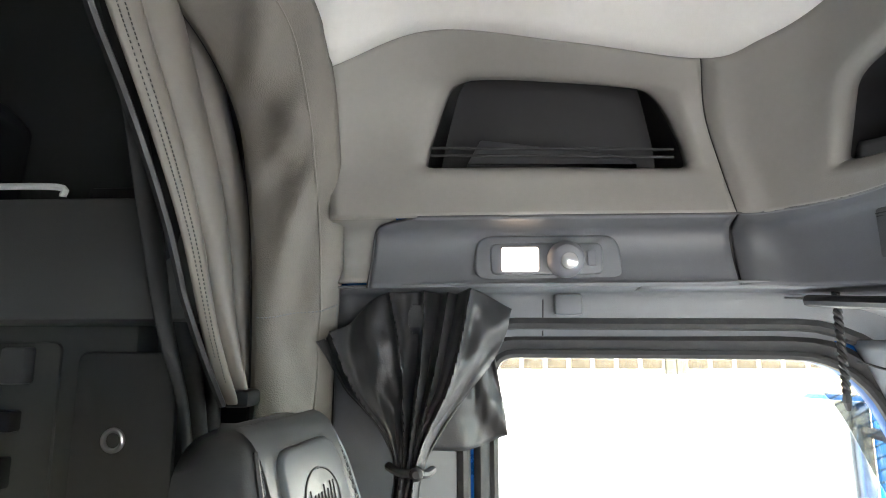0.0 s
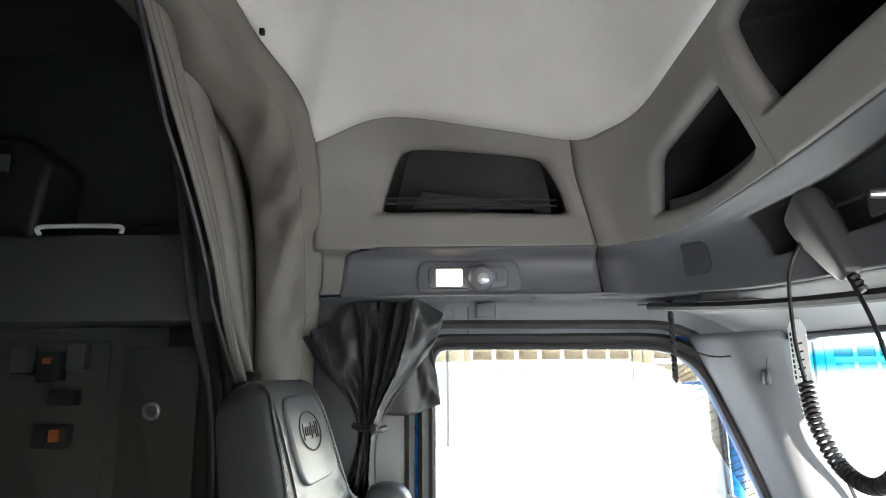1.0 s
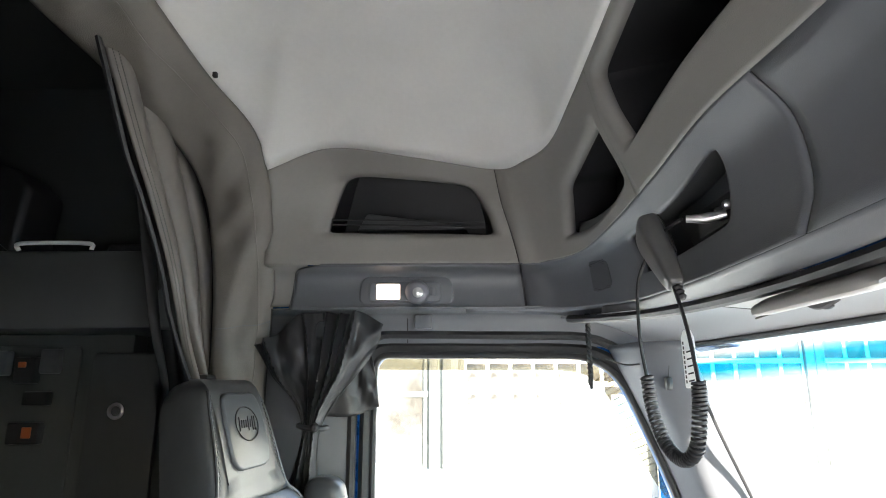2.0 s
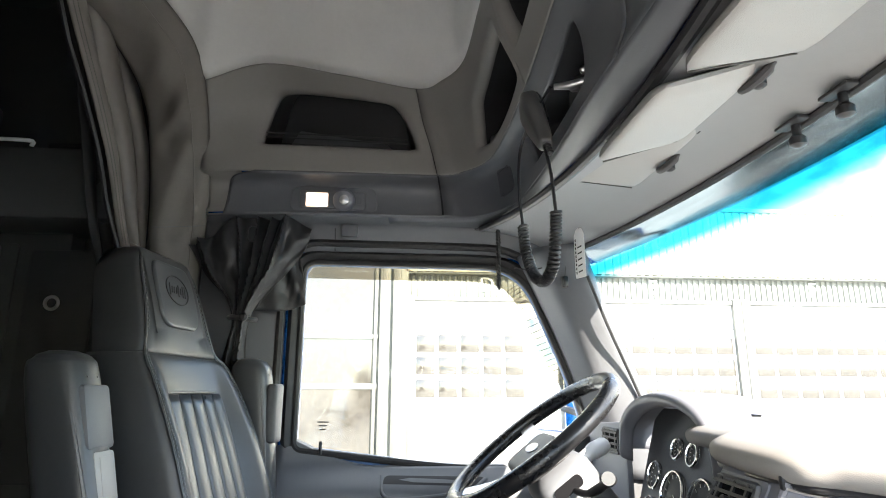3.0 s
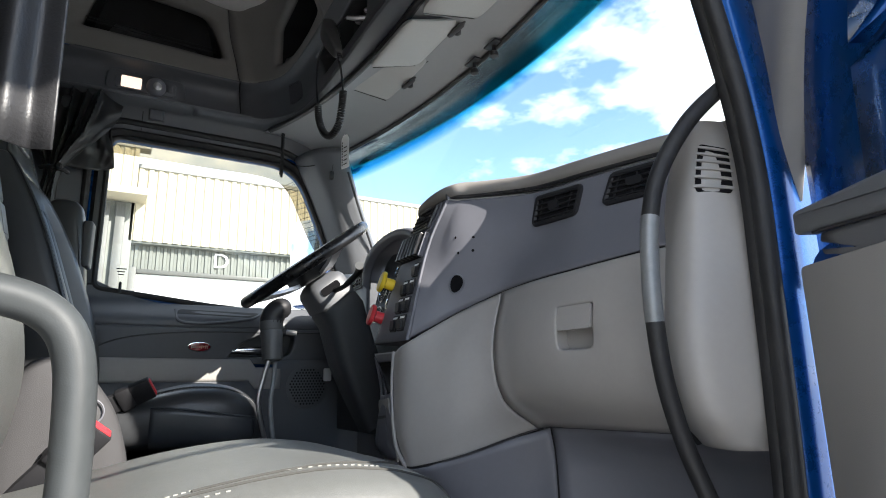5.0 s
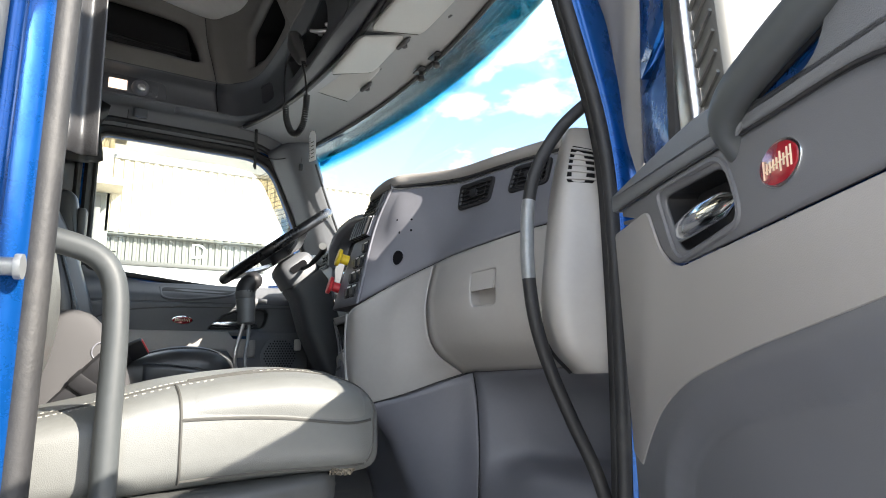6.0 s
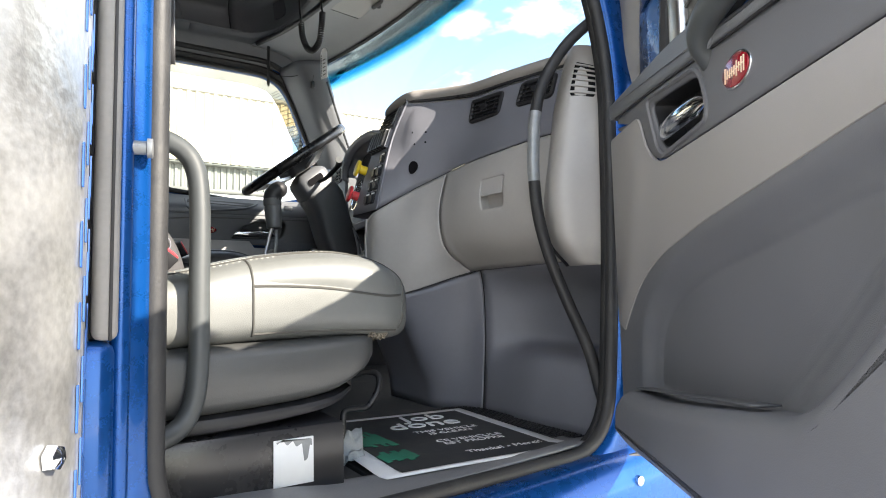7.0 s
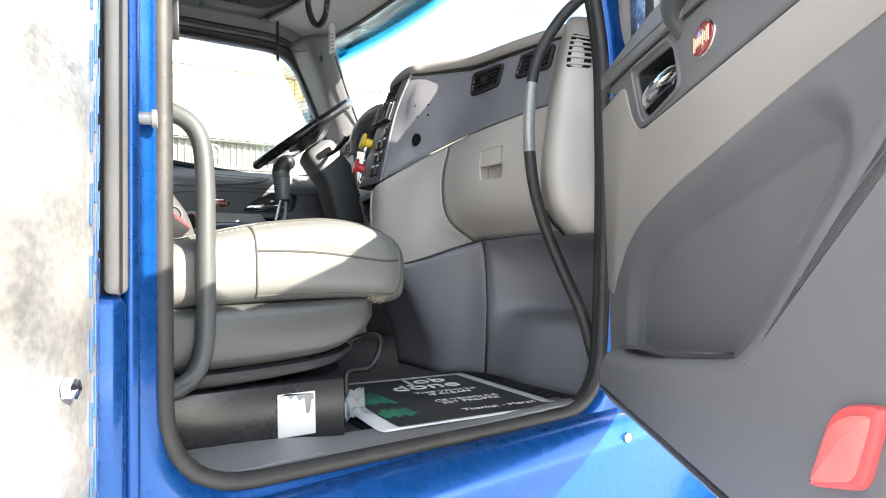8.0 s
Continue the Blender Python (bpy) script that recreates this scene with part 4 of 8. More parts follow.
# rounded sill and rocker
bm = bmesh.new()
G = [[(x, y + 0.125 * max(0.0, x), z) for y, z in ((-1.02, 1.214), (-1.06, 1.206), (-1.085, 1.175), (-1.095, 1.12), (-1.09, 0.92))] for x in (-0.07, 0.2, 0.5, 0.8, 1.05, 1.75)]
grid(bm, sheet(G), 0, 5, 10, 0, 4, 16)
part("rocker", bm, M_BLUE, frame_r, "blue painted rocker below the doorway", 0.004)
bm = bmesh.new()
loop = []
for p in OPEN:
    loop.append(right_at(c0.x + (p.x - c0.x) * 0.988, c0.y + (p.y - c0.y) * 0.991, -0.02))
tube(bm, loop, 0.0145, 12, True)
lone("door_seal", bm, M_RUBBER, "thick black rubber seal round the doorway", "seal", kind="structure")
# outer edge of the rear jamb, strip and bright shield behind the door
bm = bmesh.new()
tube(bm, [(-0.046, -1.052, z) for z in (0.9, 1.5, 2.1, 2.8)], 0.011, 12)
part("jamb_edge", bm, M_BLUE, frame_r)
bm = bmesh.new()
box(bm, (-0.0625, -1.068, 2.215), (0.026, 0.04, 1.41), 0.009, 3)
strip = lone("weather_strip", bm, M_STRIP, "grey weather strip behind the door pillar", "weather strip", kind="structure")
bm = bmesh.new()
box(bm, (-0.0575, -1.0885, 2.215), (0.0035, 0.004, 1.41), 0.001)
part("strip_lip", bm, M_RUBBER, strip)
bm = bmesh.new()
box(bm, (-0.080, -1.055, 1.2), (0.056, 0.06, 0.62), 0.015, 3)
part("jamb_foot", bm, M_BLUE, frame_r)


def shield_at(a, z, d=0.0):
    """Round steel shield: a is an angle round its upright axis, 0 facing out."""
    r = 0.25 + d
    return Vector((-0.334 + r * math.sin(a), -1.15 - r * math.cos(a), z))


bm = bmesh.new()
grid(bm, shield_at, -1.9, 2.1, 72, 0.7, 3.3, 40)
shield = lone("perforated_shield", bm, M_STEEL, "dusty bright steel shield with rows of slots", "steel shield", kind="structure", thick=0.004, angle=80)
slot_bm = bmesh.new()
prism(slot_bm, rounded([(-0.0022, -0.021), (0.0022, -0.021), (0.0022, 0.021), (-0.0022, 0.021)], 0.0022, 3), flat((0, 0, 0), (1, 0, 0), (0, 0, 1), (0, -1, 0)), 0.0012)
slot0 = part("slot", slot_bm, M_SLOT, shield)
first = True
for c_, a in enumerate((1.34, 1.41, 1.48, 1.55)):
    for row in range(20):
        z = 1.02 + row * 0.073 + 0.024 * c_
        p = shield_at(a, z, 0.0028)
        ob = slot0 if first else new("slot", slot0.data)
        first = False
        ob.parent = shield
        ob.matrix_basis = Matrix.Translation(p) @ Matrix.Rotation(a, 4, "Z")
for z in (1.43, 1.97):
    bm = bmesh.new()
    p = shield_at(1.12, z, 0.003)
    o = Vector((math.sin(1.12), -math.cos(1.12), 0))
    tube(bm, [p, p + o * 0.008, p + o * 0.011], [0.011, 0.010, 0.005], 6)
    part("bolt", bm, M_CHROME, shield)

# striker on the rear jamb
bm = bmesh.new()
box(bm, (-0.047, -1.046, 1.735), (0.010, 0.005, 0.080), 0.002)
striker = lone("door_striker", bm, M_WORN, "worn steel door striker on the blue jamb", "striker")
bm = bmesh.new()
tube(bm, [(-0.045, -1.045, 1.735), (-0.036, -1.050, 1.735), (-0.022, -1.052, 1.735), (-0.021, -1.052, 1.735), (-0.015, -1.053, 1.735)], [0.012, 0.0085, 0.0085, 0.012, 0.012], 14)
part("striker_pin", bm, M_WORN, striker)
bm = bmesh.new()
tube(bm, [(0.90, -0.972, 1.165), (0.90, -0.986, 1.165)], 0.010, 8)
lone("sill_bolt", bm, M_CHROME, "small chrome bolt on the blue sill", "bolt")

# ---------------------------------------------------------------- open passenger door
HU, HN = Vector((-0.545, -0.838, 0)).normalized(), Vector((-0.838, 0.545, 0)).normalized()
door_o = Vector((0.80, -1.07, 0))


def pdoor(u, z, d=0.0):
    return door_o + HU * u + HN * d + Vector((0, 0, z))


def pflat(u, z, d=0.0):
    return door_o + HU * u + HN * d + Vector((0, 0, z))


DOOR_L = -0.075
pass_door = thing("passenger_door", "open passenger door with grey and slate trim", "door", door_o * 1, kind="structure")
pass_door.location = (0, 0, 0)
bm = bmesh.new()
prism(bm, rounded([(-0.20, 1.285), (0.98, 1.285), (0.98, 2.02), (-0.20, 1.90)], 0.05), lambda a, b, d: pflat(a, b, d - 0.14), 0.07, 0.012)
part("door_shell", bm, M_BLUE, pass_door, "blue painted door shell")
UP = [(-0.03, 1.892), (0.20, 1.873), (0.42, 1.850), (0.57, 1.835), (0.667, 1.812), (0.97, 1.800), (0.97, 1.756), (0.19, 1.756), (0.14, 1.785), (0.115, 1.83), (0.10, 1.858), (-0.03, 1.865)]
UP = rounded(UP, [0.01, 0.05, 0.05, 0.05, 0.05, 0.005, 0.005, 0.04, 0.03, 0.03, 0.02, 0.01], 4)
CUP_R = rounded([(0.152, 1.862), (0.20, 1.768), (0.365, 1.777), (0.345, 1.842)], [0.025, 0.03, 0.025, 0.03], 5)
bm = bmesh.new()
hs = holed(bm, UP, CUP_R, pdoor, 5, 0.006, 0.012, 90)
part("upper_trim", bm, M_DOORTRIM, pass_door, "slate grey upper trim", 0.004)
bm = bmesh.new()
well(bm, hs, pdoor, 0.006, 0.045)
part("handle_cup", bm, M_BLACK, pass_door)
bm = bmesh.new()
tube(bm, [pdoor(p.x + (p.x - 0.26) * 0.12, p.y + (p.y - 1.81) * 0.22, 0.002) for p in CUP_R], 0.004, 6, True)
part("cup_bezel", bm, M_DOORTRIM, pass_door)
bm = bmesh.new()
lever(bm, pdoor, 0.18, 0.355, 1.800, 0.017, -0.004)
part("door_handle", bm, M_CHROME, pass_door, "chrome door handle")
badge(pdoor, 0.455, 1.802, 0.034, 0.021, pass_door)
BAND = [(DOOR_L, 1.86), (0.10, 1.856), (0.115, 1.83), (0.14, 1.785), (0.19, 1.752), (0.97, 1.752), (0.97, 1.715), (0.675, 1.688), (0.491, 1.661), (0.342, 1.640), (0.177, 1.607), (0.08, 1.567), (0.017, 1.522), (-0.034, 1.476), (DOOR_L, 1.490)]
BAND = rounded(BAND, [0.01, 0.02, 0.03, 0.03, 0.04, 0.004, 0.004, 0.06, 0.06, 0.06, 0.06, 0.04, 0.04, 0.006, 0.006], 4)
bm = bmesh.new()
prism(bm, BAND, pdoor, 0.0062, 0.0022)
part("insert_panel", bm, M_INSERT, pass_door, "warm grey insert panel")
INSET = rounded([(0.09, 1.385), (0.105, 1.482), (0.19, 1.54), (0.29, 1.573), (0.53, 1.614), (0.665, 1.638), (0.69, 1.625), (0.67, 1.60), (0.57, 1.505), (0.44, 1.40)], [0.02, 0.06, 0.06, 0.08, 0.1, 0.02, 0.015, 0.03, 0.1, 0.04], 4)


def inside(poly, p):
    """How far p lies inside the outline poly (negative outside)."""
    best, inn = 9.0, False
    for i, b in enumerate(poly):
        a = poly[i - 1]
        e, w = b - a, p - a
        k = max(0.0, min(1.0, w.dot(e) / max(1e-12, e.length_squared)))
        best = min(best, (w - e * k).length)
        if (a.y > p.y) != (b.y > p.y) and p.x < a.x + (p.y - a.y) / (b.y - a.y) * e.x:
            inn = not inn
    return best if inn else -best


def low_trim_at(u, z, d=0.0):
    """The lower door trim: a flat panel with a soft-edged hollow for the arm."""
    e = inside(INSET, Vector((u, z)))
    t = max(0.0, min(1.0, (e + 0.045) / 0.045))
    k = max(0.0, min(1.0, (e + 0.002) / 0.006))
    return pdoor(u, z, d + 0.004 - 0.018 * t * t * (3 - 2 * t) - 0.004 * k)


bm = bmesh.new()
grid(bm, low_trim_at, DOOR_L, 0.97, 200, 1.29, 1.72, 110)
part("lower_trim", bm, M_DOORTRIM, pass_door, "slate grey lower trim with a hollow", 0.0, 80)
# door pocket, standing out from the door, closed behind its upper edge
PKT = rounded([(0.045, 1.30), (0.056, 1.356), (0.105, 1.386), (0.255, 1.391), (0.473, 1.421), (0.607, 1.440), (0.66, 1.470), (0.737, 1.539), (0.803, 1.598), (0.86, 1.65), (0.97, 1.70), (0.97, 1.292), (0.30, 1.294), (0.12, 1.292)], [0.02, 0.02, 0.02, 0.06, 0.06, 0.04, 0.05, 0.05, 0.05, 0.06, 0.01, 0.01, 0.05, 0.04], 6)
bm = bmesh.new()
prism(bm, PKT, lambda a, b, d=0.0: pdoor(a, b, d - 0.004), 0.064, 0.022, 6)
pkt = part("door_pocket", bm, M_DOORTRIM, pass_door, "slate grey door pocket", 0, 50)
# Dark strip in place of the open hollow: its shade is in the colour.
bm = bmesh.new()
grid(bm, lambda u, v, d=0.0: pdoor(0.11 + 0.40 * u, 1.389 + 0.043 * u, 0.006 + 0.028 * v), 0, 1, 12, 0, 1, 3)
part("pocket_opening_shade", bm, M_DEEP, pkt, "dark strip for the shade in the pocket slot", 0.002)
bm = bmesh.new()
prism(bm, rounded([(0.751, 1.375), (0.782, 1.431), (0.800, 1.442), (0.834, 1.448), (0.811, 1.393)], 0.012, 4), lambda a, b, d=0.0: pdoor(a, b, d + 0.056), 0.010, 0.004)
refl = part("reflector", bm, M_REFL_RIM, pass_door, "red plastic reflector")
bm = bmesh.new()
prism(bm, rounded([(0.758, 1.380), (0.786, 1.426), (0.803, 1.436), (0.826, 1.441), (0.806, 1.397)], 0.009, 4), lambda a, b, d=0.0: pdoor(a, b, d + 0.062), 0.006, 0.002)
part("reflector_field", bm, M_REFLECTOR, refl)
# belt trim above the seam, rising to a tall panel behind the pull bar
BELT = [(-0.075, 1.900), (-0.075, 1.931), (0.26, 1.920), (0.34, 1.912), (0.395, 1.890), (0.445, 1.868), (0.52, 1.862), (0.548, 1.885), (0.562, 1.96), (0.60, 1.995), (0.97, 2.005), (0.97, 1.803), (0.667, 1.815), (0.57, 1.838), (0.42, 1.853), (0.20, 1.876)]
BELT = rounded(BELT, [0.004, 0.008, 0.05, 0.04, 0.03, 0.03, 0.02, 0.02, 0.02, 0.02, 0.01, 0.004, 0.05, 0.05, 0.05, 0.05], 4)
bm = bmesh.new()
prism(bm, BELT, lambda a, b, d=0.0: pdoor(a, b, d - 0.018), 0.026, 0.007, 4)
belt = part("belt_trim", bm, M_DHEAD, pass_door, "grey upper rail of the door trim", 0, 50)
bm = bmesh.new()
tube(bm, smooth([pdoor(a, b, 0.0035) for a, b in ((-0.04, 1.8955), (0.20, 1.8745), (0.42, 1.8515), (0.57, 1.8365), (0.667, 1.8135), (0.96, 1.8015))], 6), 0.0022, 5)
part("seam", bm, M_BLACK, belt)
# window frame, glass and pull bar of the open door
PW = rounded([(0.135, 1.90), (0.205, 2.30), (0.36, 2.56), (0.90, 2.56), (0.90, 1.95)], [0.02, 0.1, 0.06, 0.06, 0.04], 6)
bm = bmesh.new()
holed(bm, [(0.005, 1.86), (0.97, 1.90), (0.97, 2.68), (0.28, 2.68), (0.10, 2.44), (0.02, 2.10)], PW, lambda a, b, d=0.0: pflat(a, b, d - 0.05), 3, 0.02, 0.008, 60)
part("window_frame", bm, M_BLUE, pass_door, "blue painted window frame", 0.03)
bm = bmesh.new()
tube(bm, [pflat(p.x, p.y, -0.036) for p in PW], 0.013, 8, True)
part("window_seal", bm, M_RUBBER, pass_door)
bm = bmesh.new()
bm.faces.new([bm.verts.new(pflat(p.x, p.y, -0.06)) for p in PW])
pane = part("pane", bm, M_GLASS, pass_door, "clear door glass", 0.004)
pane.visible_shadow = False
bm = bmesh.new()
box(bm, (0, 0, 0), (0.052, 0.03, 0.66), 0.010, 3)
bmesh.ops.transform(bm, matrix=basis(pflat(0.190, 2.22, -0.045), HU, HN), verts=bm.verts)
part("window_channel", bm, M_SATIN, pass_door, "silver upright window channel")
# Ribbed post, cut short so the sun passes above it to the seat.
bm = bmesh.new()
box(bm, (0, 0, 0), (0.070, 0.022, 0.25), 0.006, 2)
bmesh.ops.transform(bm, matrix=basis(pflat(0.258, 2.015, -0.05), HU, HN), verts=bm.verts)
rib_post = part("ribbed_post", bm, M_POST, pass_door, "short grey ribbed post in the front of the window")
for k in range(8):
    bm = bmesh.new()
    tube(bm, [pflat(0.230, 1.905 + 0.028 * k, -0.037), pflat(0.286, 1.925 + 0.028 * k, -0.037)], 0.003, 5)
    part("rib", bm, M_POST, rib_post)
# added sheet closing the hinge-side gap and keeping the sun off the end pod
bm = bmesh.new()
grid(bm, lambda u, v, d=0.0: pflat(-0.235 + 0.255 * u + 0.05 * max(0.0, v - 0.45) ** 1.5, 1.86 + 0.60 * v, -0.115 + 0.02 * math.sin(math.pi * u)), 0, 1, 10, 0, 1, 10)
part("hinge_gap_sheet", bm, M_BLUE, pass_door, "added blue sheet that closes the gap at the hinge side", 0.004)
bm = bmesh.new()
tube(bm, smooth([pflat(0.370, 1.846, -0.012), pflat(0.386, 1.868, 0.010), pflat(0.42, 1.882, 0.018), pflat(0.48, 1.891, 0.018), pflat(0.543, 1.901, 0.012), pflat(0.61, 1.912, 0.0)], 6), 0.0185, 16)
part("pull_bar", bm, M_HANDLE, pass_door, "grey plastic pull bar")
bm = bmesh.new()
tube(bm, [pflat(0.388 + 0.022 * math.cos(k * math.tau / 24), 1.868 + 0.014 * math.sin(k * math.tau / 24), 0.0075) for k in range(24)], 0.003, 6, True)
part("bar_collar", bm, M_DHEAD, belt)

# ---------------------------------------------------------------- dashboard
DASH = [
    [(0.698, -0.120, 1.800), (0.690, -0.128, 1.72), (0.688, -0.148, 1.62), (0.705, -0.17, 1.545)],
    [(0.701, -0.184, 1.821), (0.700, -0.185, 1.735), (0.698, -0.187, 1.625), (0.722, -0.195, 1.548)],
    [(0.808, -0.245, 1.888), (0.768, -0.25, 1.78), (0.765, -0.25, 1.65), (0.80, -0.25, 1.57)],
    [(0.869, -0.322, 1.925), (0.838, -0.325, 1.80), (0.86, -0.325, 1.69), (0.955, -0.32, 1.622)],
    [(0.876, -0.42, 1.935), (0.845, -0.42, 1.82), (0.872, -0.42, 1.70), (0.975, -0.41, 1.628)],
    [(0.882, -0.55, 1.94), (0.856, -0.55, 1.82), (0.882, -0.55, 1.70), (0.985, -0.55, 1.63)],
    [(0.905, -0.70, 1.948), (0.876, -0.70, 1.82), (0.90, -0.70, 1.70), (0.99, -0.70, 1.632)],
    [(0.93, -0.80, 1.95), (0.90, -0.80, 1.82), (0.93, -0.80, 1.70), (1.0, -0.80, 1.635)],
]
FASCIA = [
    [(0.792, -0.228, 2.164), (0.751, -0.190, 2.035), (0.701, -0.184, 1.823)],
    [(0.806, -0.243, 2.160), (0.768, -0.218, 2.040), (0.750, -0.211, 1.852)],
    [(0.822, -0.262, 2.158), (0.794, -0.260, 2.045), (0.808, -0.245, 1.888)],
    [(0.884, -0.345, 2.152), (0.868, -0.34, 2.045), (0.869, -0.322, 1.925)],
    [(0.918, -0.42, 2.147), (0.908, -0.42, 2.04), (0.876, -0.42, 1.935)],
    [(0.935, -0.55, 2.14), (0.918, -0.55, 2.04), (0.882, -0.55, 1.94)],
    [(0.965, -0.70, 2.135), (0.948, -0.70, 2.04), (0.905, -0.70, 1.948)],
    [(0.99, -0.80, 2.13), (0.97, -0.80, 2.04), (0.93, -0.80, 1.95)],
]
lower_at = sheet(DASH, -1)
up_at = sheet(FASCIA, -1)


def dash_at(s, v, d=0.0):
    """The dash's front: v 0 to 2 down the upper fascia, 2 to 5 down the lower."""
    return up_at(s, v, d) if v <= 2.0 else lower_at(s, v - 2.0, d)


dash = thing("dashboard", "two-tone grey truck dashboard with vents and glovebox", "dashboard")
bm = bmesh.new()
grid(bm, up_at, 0, 7, 70, 0, 1.985, 22)
d_up = part("upper_fascia", bm, M_DASH_D, dash, "plum grey upper fascia", 0.003, 60)
bm = bmesh.new()
grid(bm, lower_at, 0, 3.0, 40, 0.025, 3, 28, 0.0)
part("lower_fascia", bm, M_DASH, dash, "warm grey lower fascia", 0.003, 60)
GL = rounded([(4.77, 2.60), (5.38, 2.60), (5.38, 3.30), (4.77, 3.30)], [0.06, 0.06, 0.12, 0.12], 4)
bm = bmesh.new()
hs = holed(bm, [(3.02, 2.02), (7, 2.02), (7, 5), (3.02, 5)], GL, dash_at, 8, 0.004, 0.03, 110)
glove = part("glovebox_lid", bm, M_DASH, dash, "warm grey glovebox lid", 0.003, 60)
bm = bmesh.new()
well(bm, hs, dash_at, 0.004, 0.03, 0.98)
part("latch_well", bm, M_DASH, glove)
bm = bmesh.new()
prism(bm, rounded([(4.80, 2.62), (5.35, 2.62), (5.35, 3.0), (4.80, 3.0)], 0.03, 3), lambda a, b, d=0.0: dash_at(a, b, d - 0.004), 0.006, 0.001)
part("glovebox_latch", bm, M_DASH, glove)
bm = bmesh.new()
grid(bm, lower_at, 2.98, 3.07, 2, 0.0, 3, 20, -0.006)
grid(bm, lower_at, 1, 7, 40, -0.05, 0.06, 2, -0.006)
part("joint_backing", bm, M_BLACK, dash)

# screw holes and the round cable hole
for s, v in ((1.91, 0.90), (2.37, 0.92), (2.02, 1.17), (2.37, 1.16)):
    bm = bmesh.new()
    prism(bm, oval((s, v), 0.030, 0.024, 12), dash_at, 0.0025)
    part("screw_hole", bm, M_VOID, d_up)
bm = bmesh.new()
prism(bm, oval((1.90, 1.60), 0.22, 0.12, 24), dash_at, 0.0025)
part("cable_hole", bm, M_VOID, d_up, "round black cable hole")
bm = bmesh.new()
tube(bm, [dash_at(1.90 + 0.23 * math.cos(k * math.tau / 24), 1.60 + 0.125 * math.sin(k * math.tau / 24), 0.003) for k in range(24)], 0.002, 6, True)
part("hole_rim", bm, M_DASH_D, d_up)

# top pad
LIP = [(0.97, 1.0, 2.15), (0.95, 0.86, 2.17), (0.945, 0.30, 2.186), (0.905, 0.10, 2.188), (0.825, -0.02, 2.190), (0.80, -0.10, 2.190), (0.790, -0.19, 2.190), (0.797, -0.243, 2.189), (0.828, -0.278, 2.188), (0.872, -0.345, 2.184), (0.910, -0.42, 2.180), (0.932, -0.55, 2.174), (0.965, -0.70, 2.168), (0.99, -0.78, 2.164), (1.01, -0.87, 2.156)]
G = []
for x, y, z in LIP:
    xf = 1.47 - 0.30 * y * y
    cw = 0.022 - 0.034 * max(0.0, min(1.0, (-0.25 - y) / 0.35))
    G.append([(x + 0.03, y, z - 0.024), (x + 0.004, y, z - 0.023), (x - 0.008, y, z - 0.012), (x - 0.001, y, z + 0.004), (x + 0.05, y, z + 0.004 + cw * 0.55), (x + 0.20, y, z + cw), (xf, y, 2.10)])
bm = bmesh.new()
grid(bm, sheet(G[2:]), 0, len(G) - 3, 96, 0, 6, 36)
pad = part("top_pad", bm, M_DASH_P, dash, "grey padded dash top", 0.003, 70)
bm = bmesh.new()
tube(bm, [Vector((x + 0.004, y, z - 0.0265)) for x, y, z in smooth(LIP[3:], 8)], 0.0042, 8)
part("pad_bead", bm, M_SLAT, dash, "glossy dark bead under the pad")
bm = bmesh.new()
box(bm, (0.790, -0.225, 2.168), (0.012, 0.008, 0.022), 0.003, 2)
part("pad_clip", bm, M_SLAT, pad)


def vent(place, s0, s1, v0, v1, rows, cols, parent, name="air_vent", bezel=M_DEEP, lean=0.0):
    """A louvred vent: black well, frame, slats and a thumb knob."""
    flat_place, vm = place, (v0 + v1) / 2

    def place(a, b, d=0.0):
        return flat_place(a + lean * (vm - b), b, d)
    bm = bmesh.new()
    prism(bm, rounded([(s0, v0), (s1, v0), (s1, v1), (s0, v1)], min(abs(s1 - s0), abs(v1 - v0)) * 0.12, 3), place, 0.004)
    vt = part(name, bm, M_VOID, parent, "black louvred air vent")
    bm = bmesh.new()
    q = rounded([(s0, v0), (s1, v0), (s1, v1), (s0, v1)], min(abs(s1 - s0), abs(v1 - v0)) * 0.12, 3)
    tube(bm, [place(p.x, p.y, 0.003) for p in q], 0.0065 if lean else 0.0045, 6, True)
    part("vent_frame", bm, bezel, vt)
    for k in range(rows):
        v = v0 + (v1 - v0) * (k + 0.5) / rows
        bm = bmesh.new()
        e = (v1 - v0) / rows * (0.12 if lean else 0.18)
        prism(bm, [(s0, v - e), (s1, v - e), (s1, v + e), (s0, v + e)], place, 0.009)
        part("slat", bm, M_BLACK, vt)
    for k in range(cols):
        s = s0 + (s1 - s0) * (k + 0.5) / cols
        bm = bmesh.new()
        e = (s1 - s0) / cols * (0.035 if lean else 0.08)
        prism(bm, [(s - e, v0), (s + e, v0), (s + e, v1), (s - e, v1)], place, 0.007)
        part("upright_slat", bm, M_BLACK, vt)
    bm = bmesh.new()
    c = place((s0 + s1) / 2, (v0 + v1) / 2, 0.0)
    c2 = place((s0 + s1) / 2, (v0 + v1) / 2, 0.014)
    tube(bm, [c, c2], 0.007, 10)
    if lean:
        prism(bm, rounded([((s0 + s1) / 2 - 0.13, vm - 0.10), ((s0 + s1) / 2 + 0.10, vm - 0.10), ((s0 + s1) / 2 + 0.14, vm + 0.08), ((s0 + s1) / 2 - 0.08, vm + 0.08)], 0.05, 3), lambda a, b, d=0.0: place(a, b, d + 0.008), 0.006, 0.002)
    part("thumb_knob", bm, M_BLACK, vt)
    return vt


vent(dash_at, 3.90, 4.87, 0.19, 0.75, 5, 3, dash, bezel=M_BLACK, lean=0.17)
